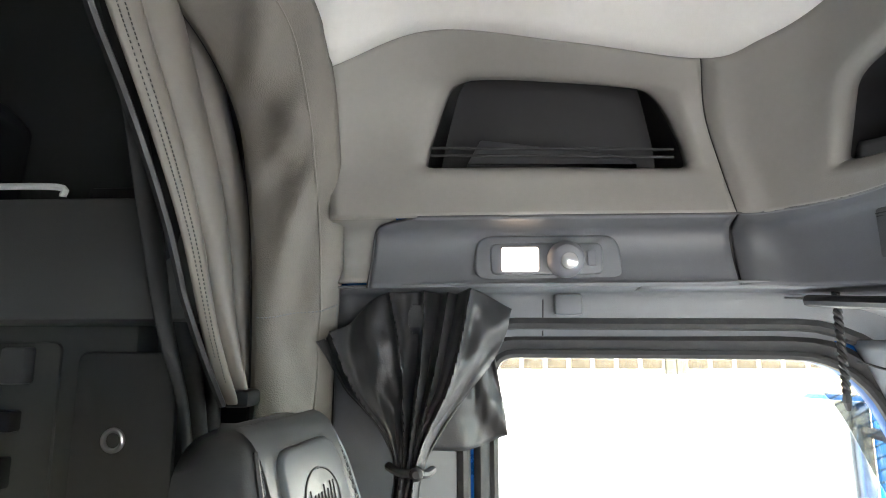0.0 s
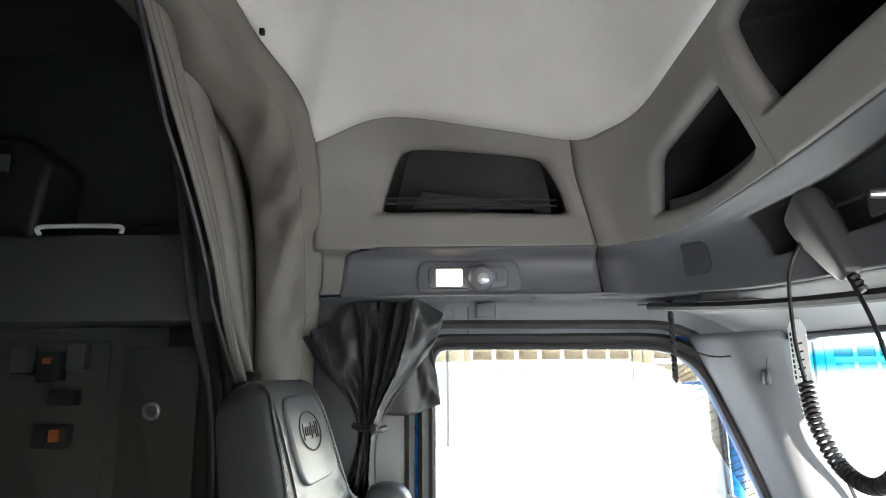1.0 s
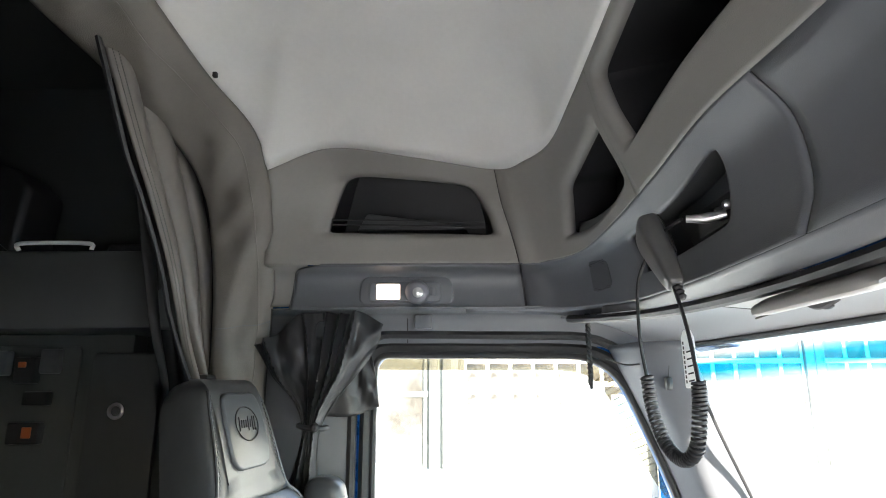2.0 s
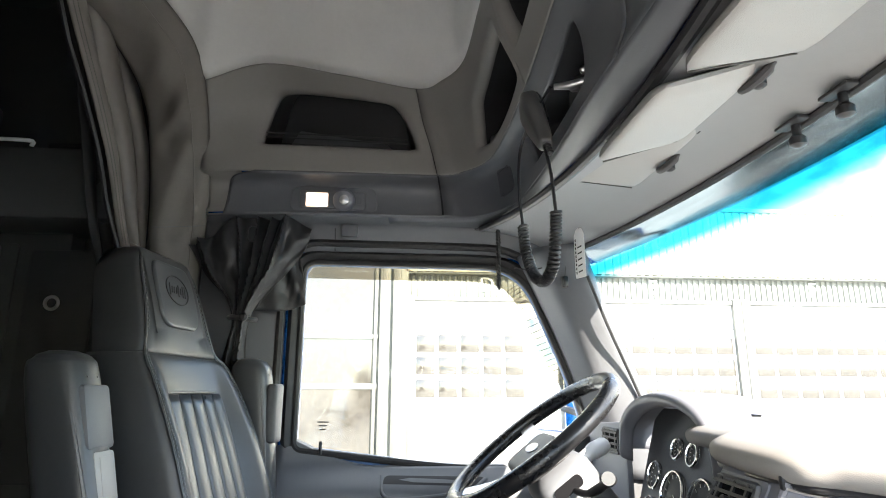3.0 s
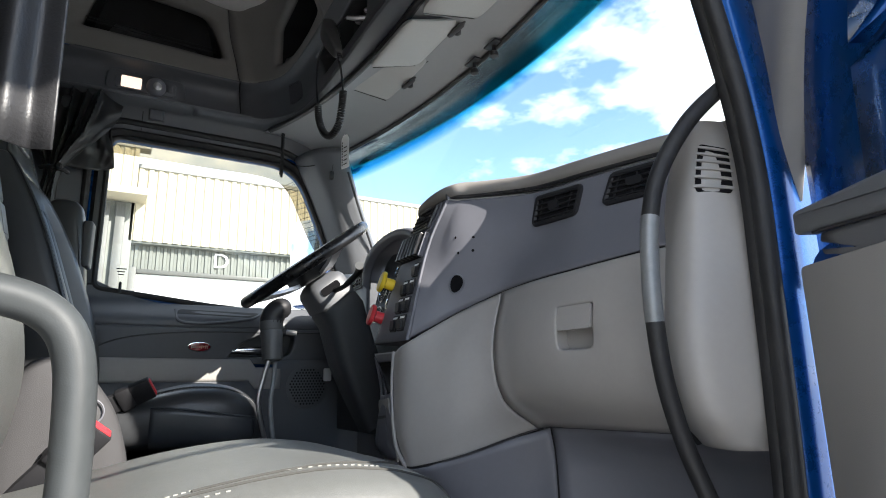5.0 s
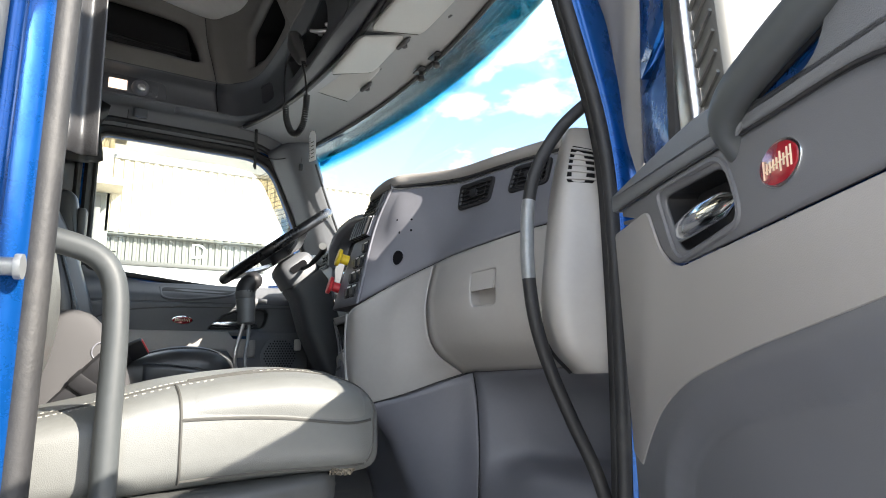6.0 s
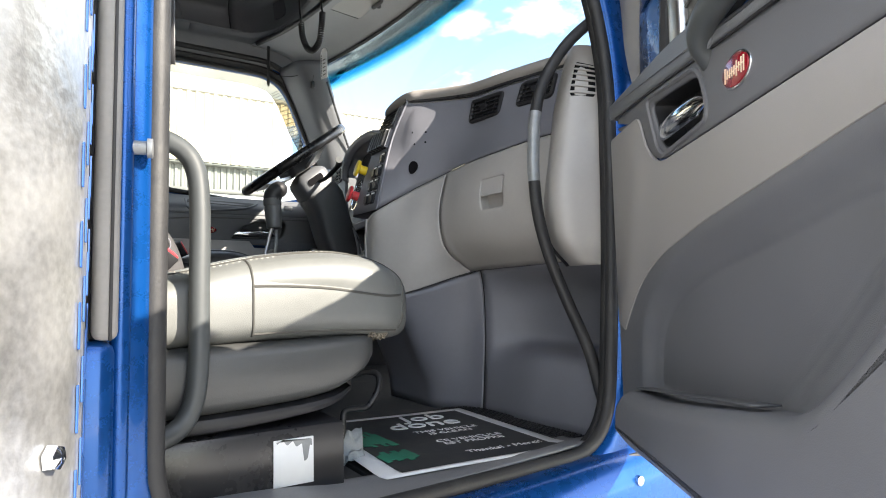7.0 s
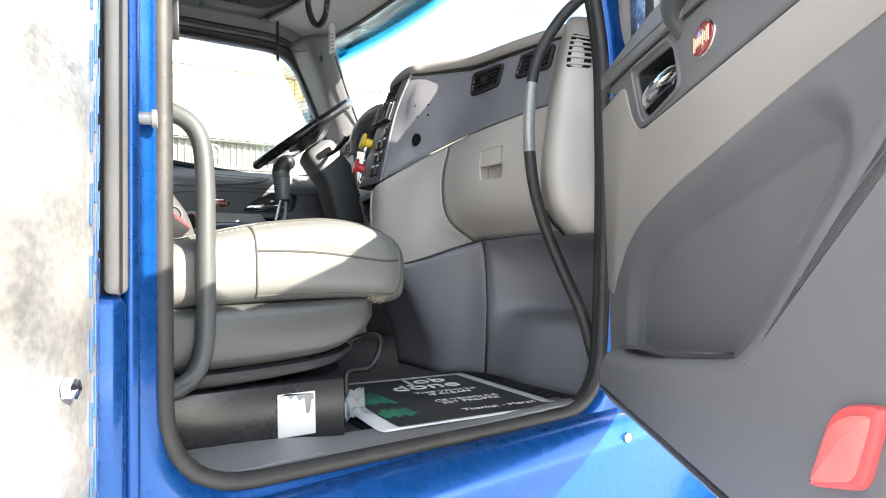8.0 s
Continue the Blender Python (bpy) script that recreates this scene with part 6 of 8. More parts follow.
def skin(sts, power, n=5):
    """place(t, a, d) on a cushion block: t along its stations, a the angle round it in degrees."""
    cs, as_, bs = [Vector(s[0]) for s in sts], [Vector(s[1]) for s in sts], [Vector(s[2]) for s in sts]

    def place(t, a, d=0.0):
        c, u, w = cr(cs, t), cr(as_, t), cr(bs, t)
        x, y = math.cos(radians(a)), math.sin(radians(a))
        p = u * math.copysign(abs(x) ** (2 / power), x) + w * math.copysign(abs(y) ** (2 / power), y)
        out = (u * (x / u.length_squared * 0.05) + w * (y / w.length_squared * 0.05))
        return c + p + out.normalized() * d
    return place


SC = 0.592
driver_seat = thing("driver_seat", "black leather air-ride driver seat with pleated back", "seat", (0, SC, 1.2))
driver_seat.location = (0, 0, 0)
W = lambda w: (0, w, 0)
# front line of the backrest: height, front x, half width, bolster height, depth
BACK = [(1.70, 0.045, 0.196, 0.02, 0.15), (1.78, 0.035, 0.223, 0.035, 0.18), (1.90, 0.005, 0.232, 0.045, 0.19), (2.02, -0.035, 0.229, 0.048, 0.185), (2.14, -0.075, 0.223, 0.045, 0.175), (2.23, -0.107, 0.217, 0.036, 0.16), (2.29, -0.128, 0.209, 0.024, 0.15), (2.325, -0.141, 0.202, 0.014, 0.14), (2.341, -0.150, 0.195, 0.006, 0.13)]
HEADS = [(2.340, -0.152, 0.182, 0.002, 0.125), (2.352, -0.150, 0.18, 0.003, 0.13), (2.40, -0.163, 0.16, 0.0, 0.135), (2.46, -0.180, 0.148, 0.0, 0.132), (2.53, -0.203, 0.137, 0.0, 0.12), (2.572, -0.220, 0.12, 0.0, 0.095), (2.59, -0.236, 0.096, 0.0, 0.06), (2.597, -0.252, 0.064, 0.0, 0.02)]


def back_mesh(rows_):
    bm = bmesh.new()
    rows_ = [Vector(r[:3] + r[3:]) for r in rows_]
    loops = []
    for k in range((len(rows_) - 1) * 4 + 1):
        z, f, w, b, dp = cr(rows_, k / 4)
        half = [(0, f), (0.06, f + 0.002), (0.115, f + 0.004), (min(0.14, w * 0.7), f + 0.002 + b * 0.25), (w * 0.78, f + b * 0.85), (w * 0.90, f + b), (w * 0.965, f + b * 0.9 - 0.004), (w * 0.995, f + b * 0.6 - 0.016), (w, f - 0.04), (w * 0.99, f - dp * 0.6), (w * 0.9, f - dp * 0.94), (w * 0.6, f - dp)]
        lp = [Vector((x, SC + y, z)) for y, x in half] + [Vector((x, SC - y, z)) for y, x in reversed(half[1:])]
        loops.append(lp)
    loft(bm, loops)
    return bm


part("backrest", back_mesh(BACK), M_LEATHER, driver_seat, "black leather backrest", 0, 60)
part("headrest", back_mesh(HEADS), M_LEATHER, driver_seat, "black leather headrest", 0, 60)


def front_x(z, rows_=BACK + HEADS[2:]):
    for a, b in zip(rows_, rows_[1:]):
        if a[0] <= z <= b[0]:
            k = (z - a[0]) / (b[0] - a[0])
            return a[1] + (b[1] - a[1]) * k
    return rows_[-1][1]


# headrest flap with the stitched oval
head_at = lambda a, b, d=0.0: Vector((front_x(b) + 0.001 + d * 0.97, SC + a, b + d * 0.22))
bm = bmesh.new()
prism(bm, rounded([(-0.086, 2.405), (0.086, 2.405), (0.094, 2.50), (0.082, 2.566), (-0.082, 2.566), (-0.094, 2.50)], [0.04, 0.04, 0.08, 0.03, 0.03, 0.08], 6), head_at, 0.010, 0.006, 4)
hp = part("headrest_flap", bm, M_LEATHER_S, driver_seat, "smooth leather flap with a stitched oval")
bm = bmesh.new()
tube(bm, [head_at(0.052 * math.cos(k * math.tau / 40), 2.498 + 0.036 * math.sin(k * math.tau / 40), 0.0105) for k in range(40)], 0.0016, 5, True)
for k in range(8):
    s = -0.036 + k * 0.0103
    h = 0.015 if k in (0, 4, 6, 7) else 0.008
    tube(bm, [head_at(s - 0.002, 2.498 - h, 0.0105), head_at(s + 0.003, 2.498 + h, 0.0105)], 0.0013, 4)
tagged(part("stitched_badge", bm, M_BLACK, hp), kind="stuff")
# pleated middle panel
for k in range(5):
    bm = bmesh.new()
    a0, a1 = -0.5 + k * 0.2, -0.5 + (k + 1) * 0.2

    def pleat_at(u, v, d=0.0):
        z = 2.252 - 0.50 * v
        w = 0.275 + 0.060 * v
        a = a0 + (a1 - a0) * (0.02 + 0.96 * u)
        return Vector((front_x(z) + 0.005 + 0.006 * math.sin(math.pi * u) ** 0.45 * min(1.0, v * 14 + 0.15), SC + a * w, z))
    grid(bm, pleat_at, 0, 1, 9, 0, 1, 22)
    part("pleat", bm, M_LEATHER_S, driver_seat, "", 0.003)
for sy in (-1, 1):
    for q, m_, r in ((0.965, M_LEATHER, 0.0035), (0.90, M_THREAD_D, 0.0), (0.935, M_THREAD_D, 0.0)):
        bm = bmesh.new()
        line = [Vector((f + b * (0.95 if q < 0.96 else 0.86) + 0.0005, SC + sy * w * q, z)) for z, f, w, b, dp in BACK[:-1]]
        line = smooth(line + [Vector((f + 0.001, SC + sy * w * (q - 0.02), z)) for z, f, w, b, dp in HEADS[1:6]], 6)
        if r:
            tube(bm, line, r, 6)
        else:
            stitches(bm, line, 0.008, 0.0055, 0.0012)
        part("bolster_seam" if r else "bolster_stitching", bm, m_, driver_seat)
bm = bmesh.new()
tube(bm, [Vector((front_x(2.256) + 0.003, SC - 0.14 + 0.28 * k / 12, 2.256)) for k in range(13)], 0.003, 6)
part("yoke_seam", bm, M_LEATHER, driver_seat)
bm = bmesh.new()
DCUSH = [((-0.05, SC, 1.60), W(0.24), (0, 0, 0.05)), ((0.08, SC, 1.607), W(0.262), (0, 0, 0.056)), ((0.18, SC, 1.628), W(0.268), (0, 0, 0.068)), ((0.26, SC, 1.641), W(0.27), (0, 0, 0.080)), ((0.34, SC, 1.648), W(0.268), (0, 0, 0.089)), ((0.42, SC, 1.646), W(0.262), (0, 0, 0.088)), ((0.48, SC, 1.636), W(0.245), (0, 0, 0.078)), ((0.52, SC, 1.622), W(0.21), (0, 0, 0.058)), ((0.542, SC, 1.612), W(0.15), (0, 0, 0.028))]
cushion_block(bm, spine(DCUSH), 48, 3.6)
part("seat_cushion", bm, M_LEATHER, driver_seat, "black leather seat cushion")
dc_skin = skin(DCUSH, 3.6)


def dc_side(t, zf, d=0.0):
    """A point on the driver cushion's inner side at a share zf of its half height."""
    a = math.degrees(math.asin(min(1.0, abs(zf)) ** 1.8))
    return dc_skin(t, 180 - a if zf > 0 else 180 + a, d)


bm = bmesh.new()
for ang in (126, 134):
    stitches(bm, [dc_skin(1 + 6.2 * k / 60, ang, 0.0004) for k in range(61)], 0.008, 0.005, 0.0011)
part("cushion_stitching", bm, M_THREAD_D, driver_seat)
bm = bmesh.new()
tube(bm, [dc_skin(0.6 + 7.0 * k / 60, 130, 0.0) for k in range(61)], 0.0028, 6)
part("cushion_seam", bm, M_LEATHER, driver_seat)
# elastic-topped pocket on the cushion's inner side
bm = bmesh.new()
grid(bm, lambda u, v, d=0.0: dc_side(2.95 + 3.7 * u, (0.42 - 0.30 * math.sin(math.pi * u * 0.8)) * (1 - v) - 0.86 * v, 0.004 + 0.007 * math.sin(math.pi * u) ** 0.5 * (1 - v)), 0, 1, 26, 0, 1, 8)
dpk = part("side_pocket", bm, M_LEATHER_S, driver_seat, "black leather side pocket", 0.003)
bm = bmesh.new()
tube(bm, [dc_side(2.95 + 3.7 * k / 30, 0.42 - 0.30 * math.sin(math.pi * k / 30 * 0.8), 0.005 + 0.007 * math.sin(math.pi * k / 30) ** 0.5) for k in range(31)], 0.0035, 6)
part("pocket_hem", bm, M_LEATHER_S, dpk)
bm = bmesh.new()
cushion_block(bm, spine([((-0.10, SC, 1.38), W(0.20), (0, 0, 0.17)), ((0.05, SC, 1.38), W(0.24), (0, 0, 0.175)), ((0.40, SC, 1.38), W(0.25), (0, 0, 0.175)), ((0.56, SC, 1.37), W(0.25), (0, 0, 0.178)), ((0.63, SC, 1.35), W(0.245), (0, 0, 0.165)), ((0.67, SC, 1.32), W(0.23), (0, 0, 0.13)), ((0.685, SC, 1.29), W(0.20), (0, 0, 0.08))]), 36, 4)
part("suspension_base", bm, M_BLACK, driver_seat, "dark suspension skirt")


def armrest(parent, y, z0, z1, x0, x1, w, mat=M_LEATHER):
    """A folded-up armrest beside a backrest."""
    bm = bmesh.new()
    cushion_block(bm, spine([((x1, y, z0), W(w * 0.6), (0.03, 0, 0)), ((x1, y, z0 + 0.03), W(w), (0.055, 0, 0)), (((x0 + x1) / 2, y, (z0 + z1) / 2), W(w), (0.058, 0, 0)), ((x0, y, z1 - 0.05), W(w), (0.055, 0, 0)), ((x0 - 0.004, y, z1 - 0.012), W(w * 0.85), (0.042, 0, 0)), ((x0 - 0.006, y, z1), W(w * 0.5), (0.02, 0, 0))]), 24, 3.4)
    a = part("armrest", bm, mat, parent, "folded-up leather armrest")
    bm = bmesh.new()
    tube(bm, smooth([(x0 - 0.01, y - w * 0.75, z1 - 0.015), (x0 + 0.035, y - w * 0.85, z1 - 0.06), (x1 + 0.04, y - w * 0.9, z0 + 0.1), (x1 + 0.02, y - w * 0.8, z0 + 0.02)], 6), 0.0035, 5)
    part("armrest_piping", bm, mat, a)
    bm = bmesh.new()
    for o in (-0.3, 0.3):
        stitches(bm, smooth([(x0 - 0.05, y + w * o, z1 - 0.006), (x0, y + w * o, z1 + 0.001), (x0 + 0.03, y + w * o, z1 - 0.012), (x0 + 0.058, y + w * o, z1 - 0.05)], 6), 0.006, 0.004, 0.0008)
    part("armrest_stitching", bm, M_THREAD_D, a)
    return a


arm_i = armrest(driver_seat, 0.235, 1.80, 2.33, -0.185, -0.075, 0.046)
arm_m = basis((-0.111, 0.24, 2.16), (0.225, 0, -0.974), (0, 1, 0))
for nm, c, sz, mt, lb in (("belt_cover", (-0.055, 0.0, 0.0), (0.115, 0.076, 0.03), M_SLATE, "slate plastic cover"), ("height_latch", (0.05, 0.002, 0.004), (0.092, 0.060, 0.026), M_DASH, "pale grey plastic latch"), ("latch_inset", (0.05, 0.002, 0.0165), (0.07, 0.036, 0.004), M_DASH, "")):
    bm = bmesh.new()
    box(bm, c, sz, min(sz) * 0.3, 2)
    bmesh.ops.transform(bm, matrix=arm_m, verts=bm.verts)
    part(nm, bm, mt, arm_i, lb)
bm = bmesh.new()
box(bm, (-0.045, 0.235, 1.885), (0.035, 0.03, 0.022), 0.006, 2)
part("recline_lever", bm, M_WHITE, driver_seat, "white plastic lever")
bm = bmesh.new()
box(bm, (-0.06, 0.285, 1.78), (0.07, 0.018, 0.20), 0.006, 2)
pl_ = part("recliner_plate", bm, M_BLACK, driver_seat)
for z in (1.72, 1.77, 1.82):
    bm = bmesh.new()
    tube(bm, [(-0.05, 0.278, z), (-0.05, 0.270, z)], 0.007, 8)
    part("plate_bolt", bm, M_BLACK, pl_)
arm_o = armrest(driver_seat, 0.885, 1.95, 2.35, -0.09, -0.06, 0.042)
bm = bmesh.new()
box(bm, (-0.018, 0.885, 2.20), (0.03, 0.066, 0.16), 0.009, 3)
part("arm_cap", bm, M_DEEP, arm_o)

SWING = Matrix.Translation((-0.05, SC, 0)) @ Matrix.Rotation(radians(-8), 4, "Z") @ Matrix.Translation((0.05, -SC, 0))
driver_seat.matrix_world = SWING

# passenger seat
PC, PP = -0.552, -0.575
pass_seat = thing("passenger_seat", "grey leather passenger seat on a black pedestal", "seat")
CUSH = [((-0.12, PC, 1.515), W(0.245), (0, 0, 0.045)), ((-0.05, PC, 1.522), W(0.257), (0, 0, 0.062)), ((0.05, PC, 1.534), W(0.261), (0, 0, 0.071)), ((0.18, PC, 1.551), W(0.262), (0, 0, 0.083)), ((0.30, PC, 1.558), W(0.261), (0, 0, 0.089)), ((0.38, PC, 1.554), W(0.257), (0, 0, 0.087)), ((0.425, PC, 1.547), W(0.247), (0, 0, 0.083)), ((0.460, PC, 1.539), W(0.228), (0, 0, 0.077)), ((0.486, PC, 1.531), W(0.205), (0, 0, 0.066)), ((0.503, PC, 1.524), W(0.155), (0, 0, 0.045))]
bm = bmesh.new()
cushion_block(bm, spine(CUSH), 60, 4.2)
part("seat_cushion", bm, M_LEATHER_G, pass_seat, "pale grey leather cushion")
cu_at = skin(CUSH, 4.2)


def cu_side(t, zf, d=0.0):
    """A point on the cushion's outer side at a share zf of its half height."""
    a = math.degrees(math.asin(min(1.0, abs(zf)) ** 2.1))
    return cu_at(t, 180 - a if zf > 0 else 180 + a, d)


bm = bmesh.new()
stitches(bm, [cu_at(1 + 6.6 * k / 60, 123, 0.0003) for k in range(61)], 0.007, 0.0045, 0.0008)
stitches(bm, [cu_at(1 + 2.3 * k / 30, 133, 0.0003) for k in range(31)], 0.007, 0.0045, 0.0008)
part("cushion_stitching", bm, M_THREAD, pass_seat, "pale stitching")
for nm, line in (("top_seam", [cu_at(0.5 + 7.5 * k / 60, 128, -0.0004) for k in range(61)]), ("side_seam", [cu_at(2.86 + 0.04 * k / 20, 130 + 82 * k / 20, -0.0004) for k in range(21)]), ("panel_seam", [cu_side(2.88 + 4.2 * k / 40, 0.30 - 0.26 * math.sin(math.pi * k / 40 * 0.9), -0.0004) for k in range(41)]), ("lower_seam", [cu_side(2.9 + 3.9 * k / 40, -0.70 - 0.04 * math.sin(math.pi * k / 40), -0.0004) for k in range(41)]), ("panel_top_seam", [cu_at(3.0 + 3.6 * math.sin(math.pi / 2 * k / 40), 124 - 30 * (k / 40) ** 1.5, -0.0004) for k in range(41)]), ("front_seam", [cu_at(6.9 + 0.5 * math.sin(math.pi * k / 20), 130 + 74 * k / 20, -0.0004) for k in range(21)])):
    bm = bmesh.new()
    tube(bm, line, 0.0024, 6)
    part(nm, bm, M_SEAM, pass_seat)
# the raised strip of the cushion's side panel
bm = bmesh.new()
grid(bm, lambda u, v, d=0.0: cu_side(2.95 + 3.8 * u, 0.86 - (0.54 + 0.24 * math.sin(math.pi * u * 0.9)) * v, 0.005 * (math.sin(math.pi * u) * math.sin(math.pi * v)) ** 0.4 - 0.001), 0, 1, 30, 0, 1, 8)
part("side_roll", bm, M_LEATHER_G, pass_seat)
rnd = random.Random(9)
bm = bmesh.new()
for k in range(140):
    p = cu_side(5.3 + 1.1 * rnd.random(), -0.80 - 0.18 * rnd.random(), 0.0)
    tube(bm, [p, p + Vector((rnd.uniform(-0.008, 0.008), -0.004, rnd.uniform(-0.006, 0.004)))], 0.0016, 4)
tagged(part("torn_foam", bm, M_FOAM, pass_seat, "torn foam at the lower front corner"), kind="stuff")
bm = bmesh.new()
cushion_block(bm, spine([((-0.12, PC, 1.415), W(0.24), (0, 0, 0.062)), ((0.0, PC, 1.418), W(0.266), (0, 0, 0.062)), ((0.20, PC, 1.423), W(0.264), (0, 0, 0.060)), ((0.31, PC, 1.430), W(0.257), (0, 0, 0.055)), ((0.375, PC, 1.446), W(0.243), (0, 0, 0.040)), ((0.408, PC, 1.456), W(0.21), (0, 0, 0.026))]), 36, 6)
part("seat_skirt", bm, M_SKIRT, pass_seat, "grey plastic skirt")
bm = bmesh.new()
cushion_block(bm, spine([((-0.10, PC, 1.347), W(0.23), (0, 0, 0.024)), ((0.08, PC, 1.350), W(0.258), (0, 0, 0.022)), ((0.22, PC, 1.356), W(0.256), (0, 0, 0.019)), ((0.31, PC, 1.366), W(0.248), (0, 0, 0.015)), ((0.36, PC, 1.380), W(0.215), (0, 0, 0.010))]), 30, 4)
part("skirt_edge", bm, M_BLACK, pass_seat, "black rubber bellows edge")
bm = bmesh.new()
box(bm, (0.10, PP, 1.267), (0.46, 0.47, 0.13), 0.01, 2)
ped = part("pedestal", bm, M_SLAT, pass_seat, "black steel pedestal")
bm = bmesh.new()
box(bm, (0.234, PP - 0.237, 1.274), (0.070, 0.003, 0.078), 0.001)
stk = part("worn_sticker", bm, M_WHITE, ped, "worn silver sticker")
bm = bmesh.new()
prism(bm, rounded([(0.203, 1.310), (0.265, 1.310), (0.266, 1.296), (0.262, 1.300), (0.258, 1.276), (0.252, 1.272), (0.248, 1.304), (0.238, 1.298), (0.232, 1.310), (0.222, 1.302), (0.214, 1.314), (0.205, 1.306)], 0.003, 2), lambda a, b, d=0.0: Vector((a, PP - 0.2385 - d, b)), 0.001)
part("sticker_scuff", bm, M_WORN, stk)
bm = bmesh.new()
cushion_block(bm, spine([((-0.11, PC, 1.56), W(0.22), (0.07, 0, 0)), ((-0.10, PC, 1.66), W(0.255), (0.10, 0, 0.02)), ((-0.112, PC, 1.78), W(0.265), (0.115, 0, 0.02)), ((-0.155, PC, 1.95), W(0.255), (0.105, 0, 0.02)), ((-0.235, PC, 2.14), W(0.22), (0.08, 0, 0.02)), ((-0.27, PC, 2.30), W(0.175), (0.06, 0, 0.015)), ((-0.275, PC, 2.32), W(0.14), (0.04, 0, 0.01))]), 36, 3.0)
part("backrest", bm, M_LEATHER_G, pass_seat, "pale grey leather backrest")
bm = bmesh.new()
cushion_block(bm, spine([((-0.30, PC, 2.30), W(0.13), (0.045, 0, 0.01)), ((-0.305, PC, 2.33), W(0.15), (0.055, 0, 0.01)), ((-0.325, PC, 2.47), W(0.135), (0.052, 0, 0.01)), ((-0.33, PC, 2.51), W(0.09), (0.03, 0, 0.006))]), 30, 3)
part("headrest", bm, M_LEATHER_G, pass_seat)
bm = bmesh.new()
cushion_block(bm, spine([((0.052, -0.245, 1.50), W(0.025), (0.105, 0, 0)), ((0.050, -0.245, 1.60), W(0.028), (0.098, 0, 0)), ((0.042, -0.245, 1.68), W(0.028), (0.084, 0, 0)), ((0.034, -0.245, 1.73), W(0.027), (0.062, 0, 0)), ((0.028, -0.245, 1.765), W(0.022), (0.038, 0, 0)), ((0.024, -0.245, 1.778), W(0.012), (0.014, 0, 0))]), 24, 3)
rc = part("recliner_cover", bm, M_COVER, pass_seat, "grey plastic recliner cover")
bm = bmesh.new()
tube(bm, [Vector((0.085 + 0.02 * math.cos(k * math.tau / 24), -0.2735, 1.69 + 0.02 * math.sin(k * math.tau / 24))) for k in range(24)], 0.0015, 5, True)
part("pivot_ring", bm, M_DASH_D, rc)
# slide bar in front of the pedestal
bm = bmesh.new()
tube(bm, smooth([(0.33, -0.62, 1.245), (0.395, -0.61, 1.25), (0.408, -0.605, 1.262), (0.413, -0.60, 1.303), (0.44, -0.60, 1.308), (0.469, -0.60, 1.309), (0.495, -0.60, 1.343), (0.501, -0.59, 1.374), (0.48, -0.57, 1.382), (0.456, -0.555, 1.374), (0.42, -0.55, 1.36)], 5), 0.0072, 10)
part("slide_bar", bm, M_SLAT, pass_seat, "black bent slide bar")
for k, (c, sz, mt) in enumerate((((0.40, -0.62, 1.40), (0.07, 0.02, 0.026), M_SLATE), ((0.435, -0.60, 1.418), (0.08, 0.016, 0.02), M_SLATE), ((0.455, -0.57, 1.40), (0.035, 0.03, 0.03), M_DEEP), ((0.385, -0.64, 1.372), (0.05, 0.03, 0.022), M_BLACK))):
    bm = bmesh.new()
    box(bm, (0, 0, 0), sz, 0.006, 2)
    bmesh.ops.transform(bm, matrix=Matrix.Translation(c) @ Matrix.Rotation(radians(-38 + 12 * k), 4, "Y"), verts=bm.verts)
    part("slide_linkage", bm, mt, pass_seat)
bm = bmesh.new()
grid(bm, lambda u, v, d=0.0: Vector((0.385 + 0.05 * u + 0.02 * v, -0.66 + 0.06 * v, 1.216 + 0.05 * v * v + 0.03 * noise.noise(Vector((u * 3, v * 3, 2))))), 0, 1, 8, 0, 1, 8)
lone("plastic_scrap", bm, M_SCRAP, "crumpled grey plastic scrap beside the seat base", "scrap", thick=0.001)


def buckle(at, ax, label):
    """A belt buckle with a red button on a short black stalk."""
    b = thing("belt_buckle", label, "belt buckle", at)
    b.location = (0, 0, 0)
    m = basis(at, ax, (0.4, 0.35, -0.8))
    bm = bmesh.new()
    box(bm, (0.012, 0, 0), (0.060, 0.052, 0.026), 0.004, 2)
    box(bm, (-0.022, 0, 0), (0.036, 0.056, 0.030), 0.006, 2)
    bmesh.ops.transform(bm, matrix=m, verts=bm.verts)
    part("housing", bm, M_BLACK, b)
    bm = bmesh.new()
    box(bm, (0.0405, 0.0, 0.0), (0.008, 0.044, 0.018), 0.002, 2)
    bmesh.ops.transform(bm, matrix=m, verts=bm.verts)
    part("button", bm, M_RED, b, "red release button")
    bm = bmesh.new()
    box(bm, (-0.135, 0, 0), (0.20, 0.048, 0.017), 0.005, 2)
    bmesh.ops.transform(bm, matrix=m, verts=bm.verts)
    part("stalk", bm, M_BLACK, b)
    return b


buckle((0.178, 0.285, 1.712), (0.84, -0.22, 0.42), "black belt buckle with red button beside the driver seat")
buckle((0.073, -0.297, 1.640), (0.64, -0.32, 0.70), "black belt buckle with red button beside the passenger seat")

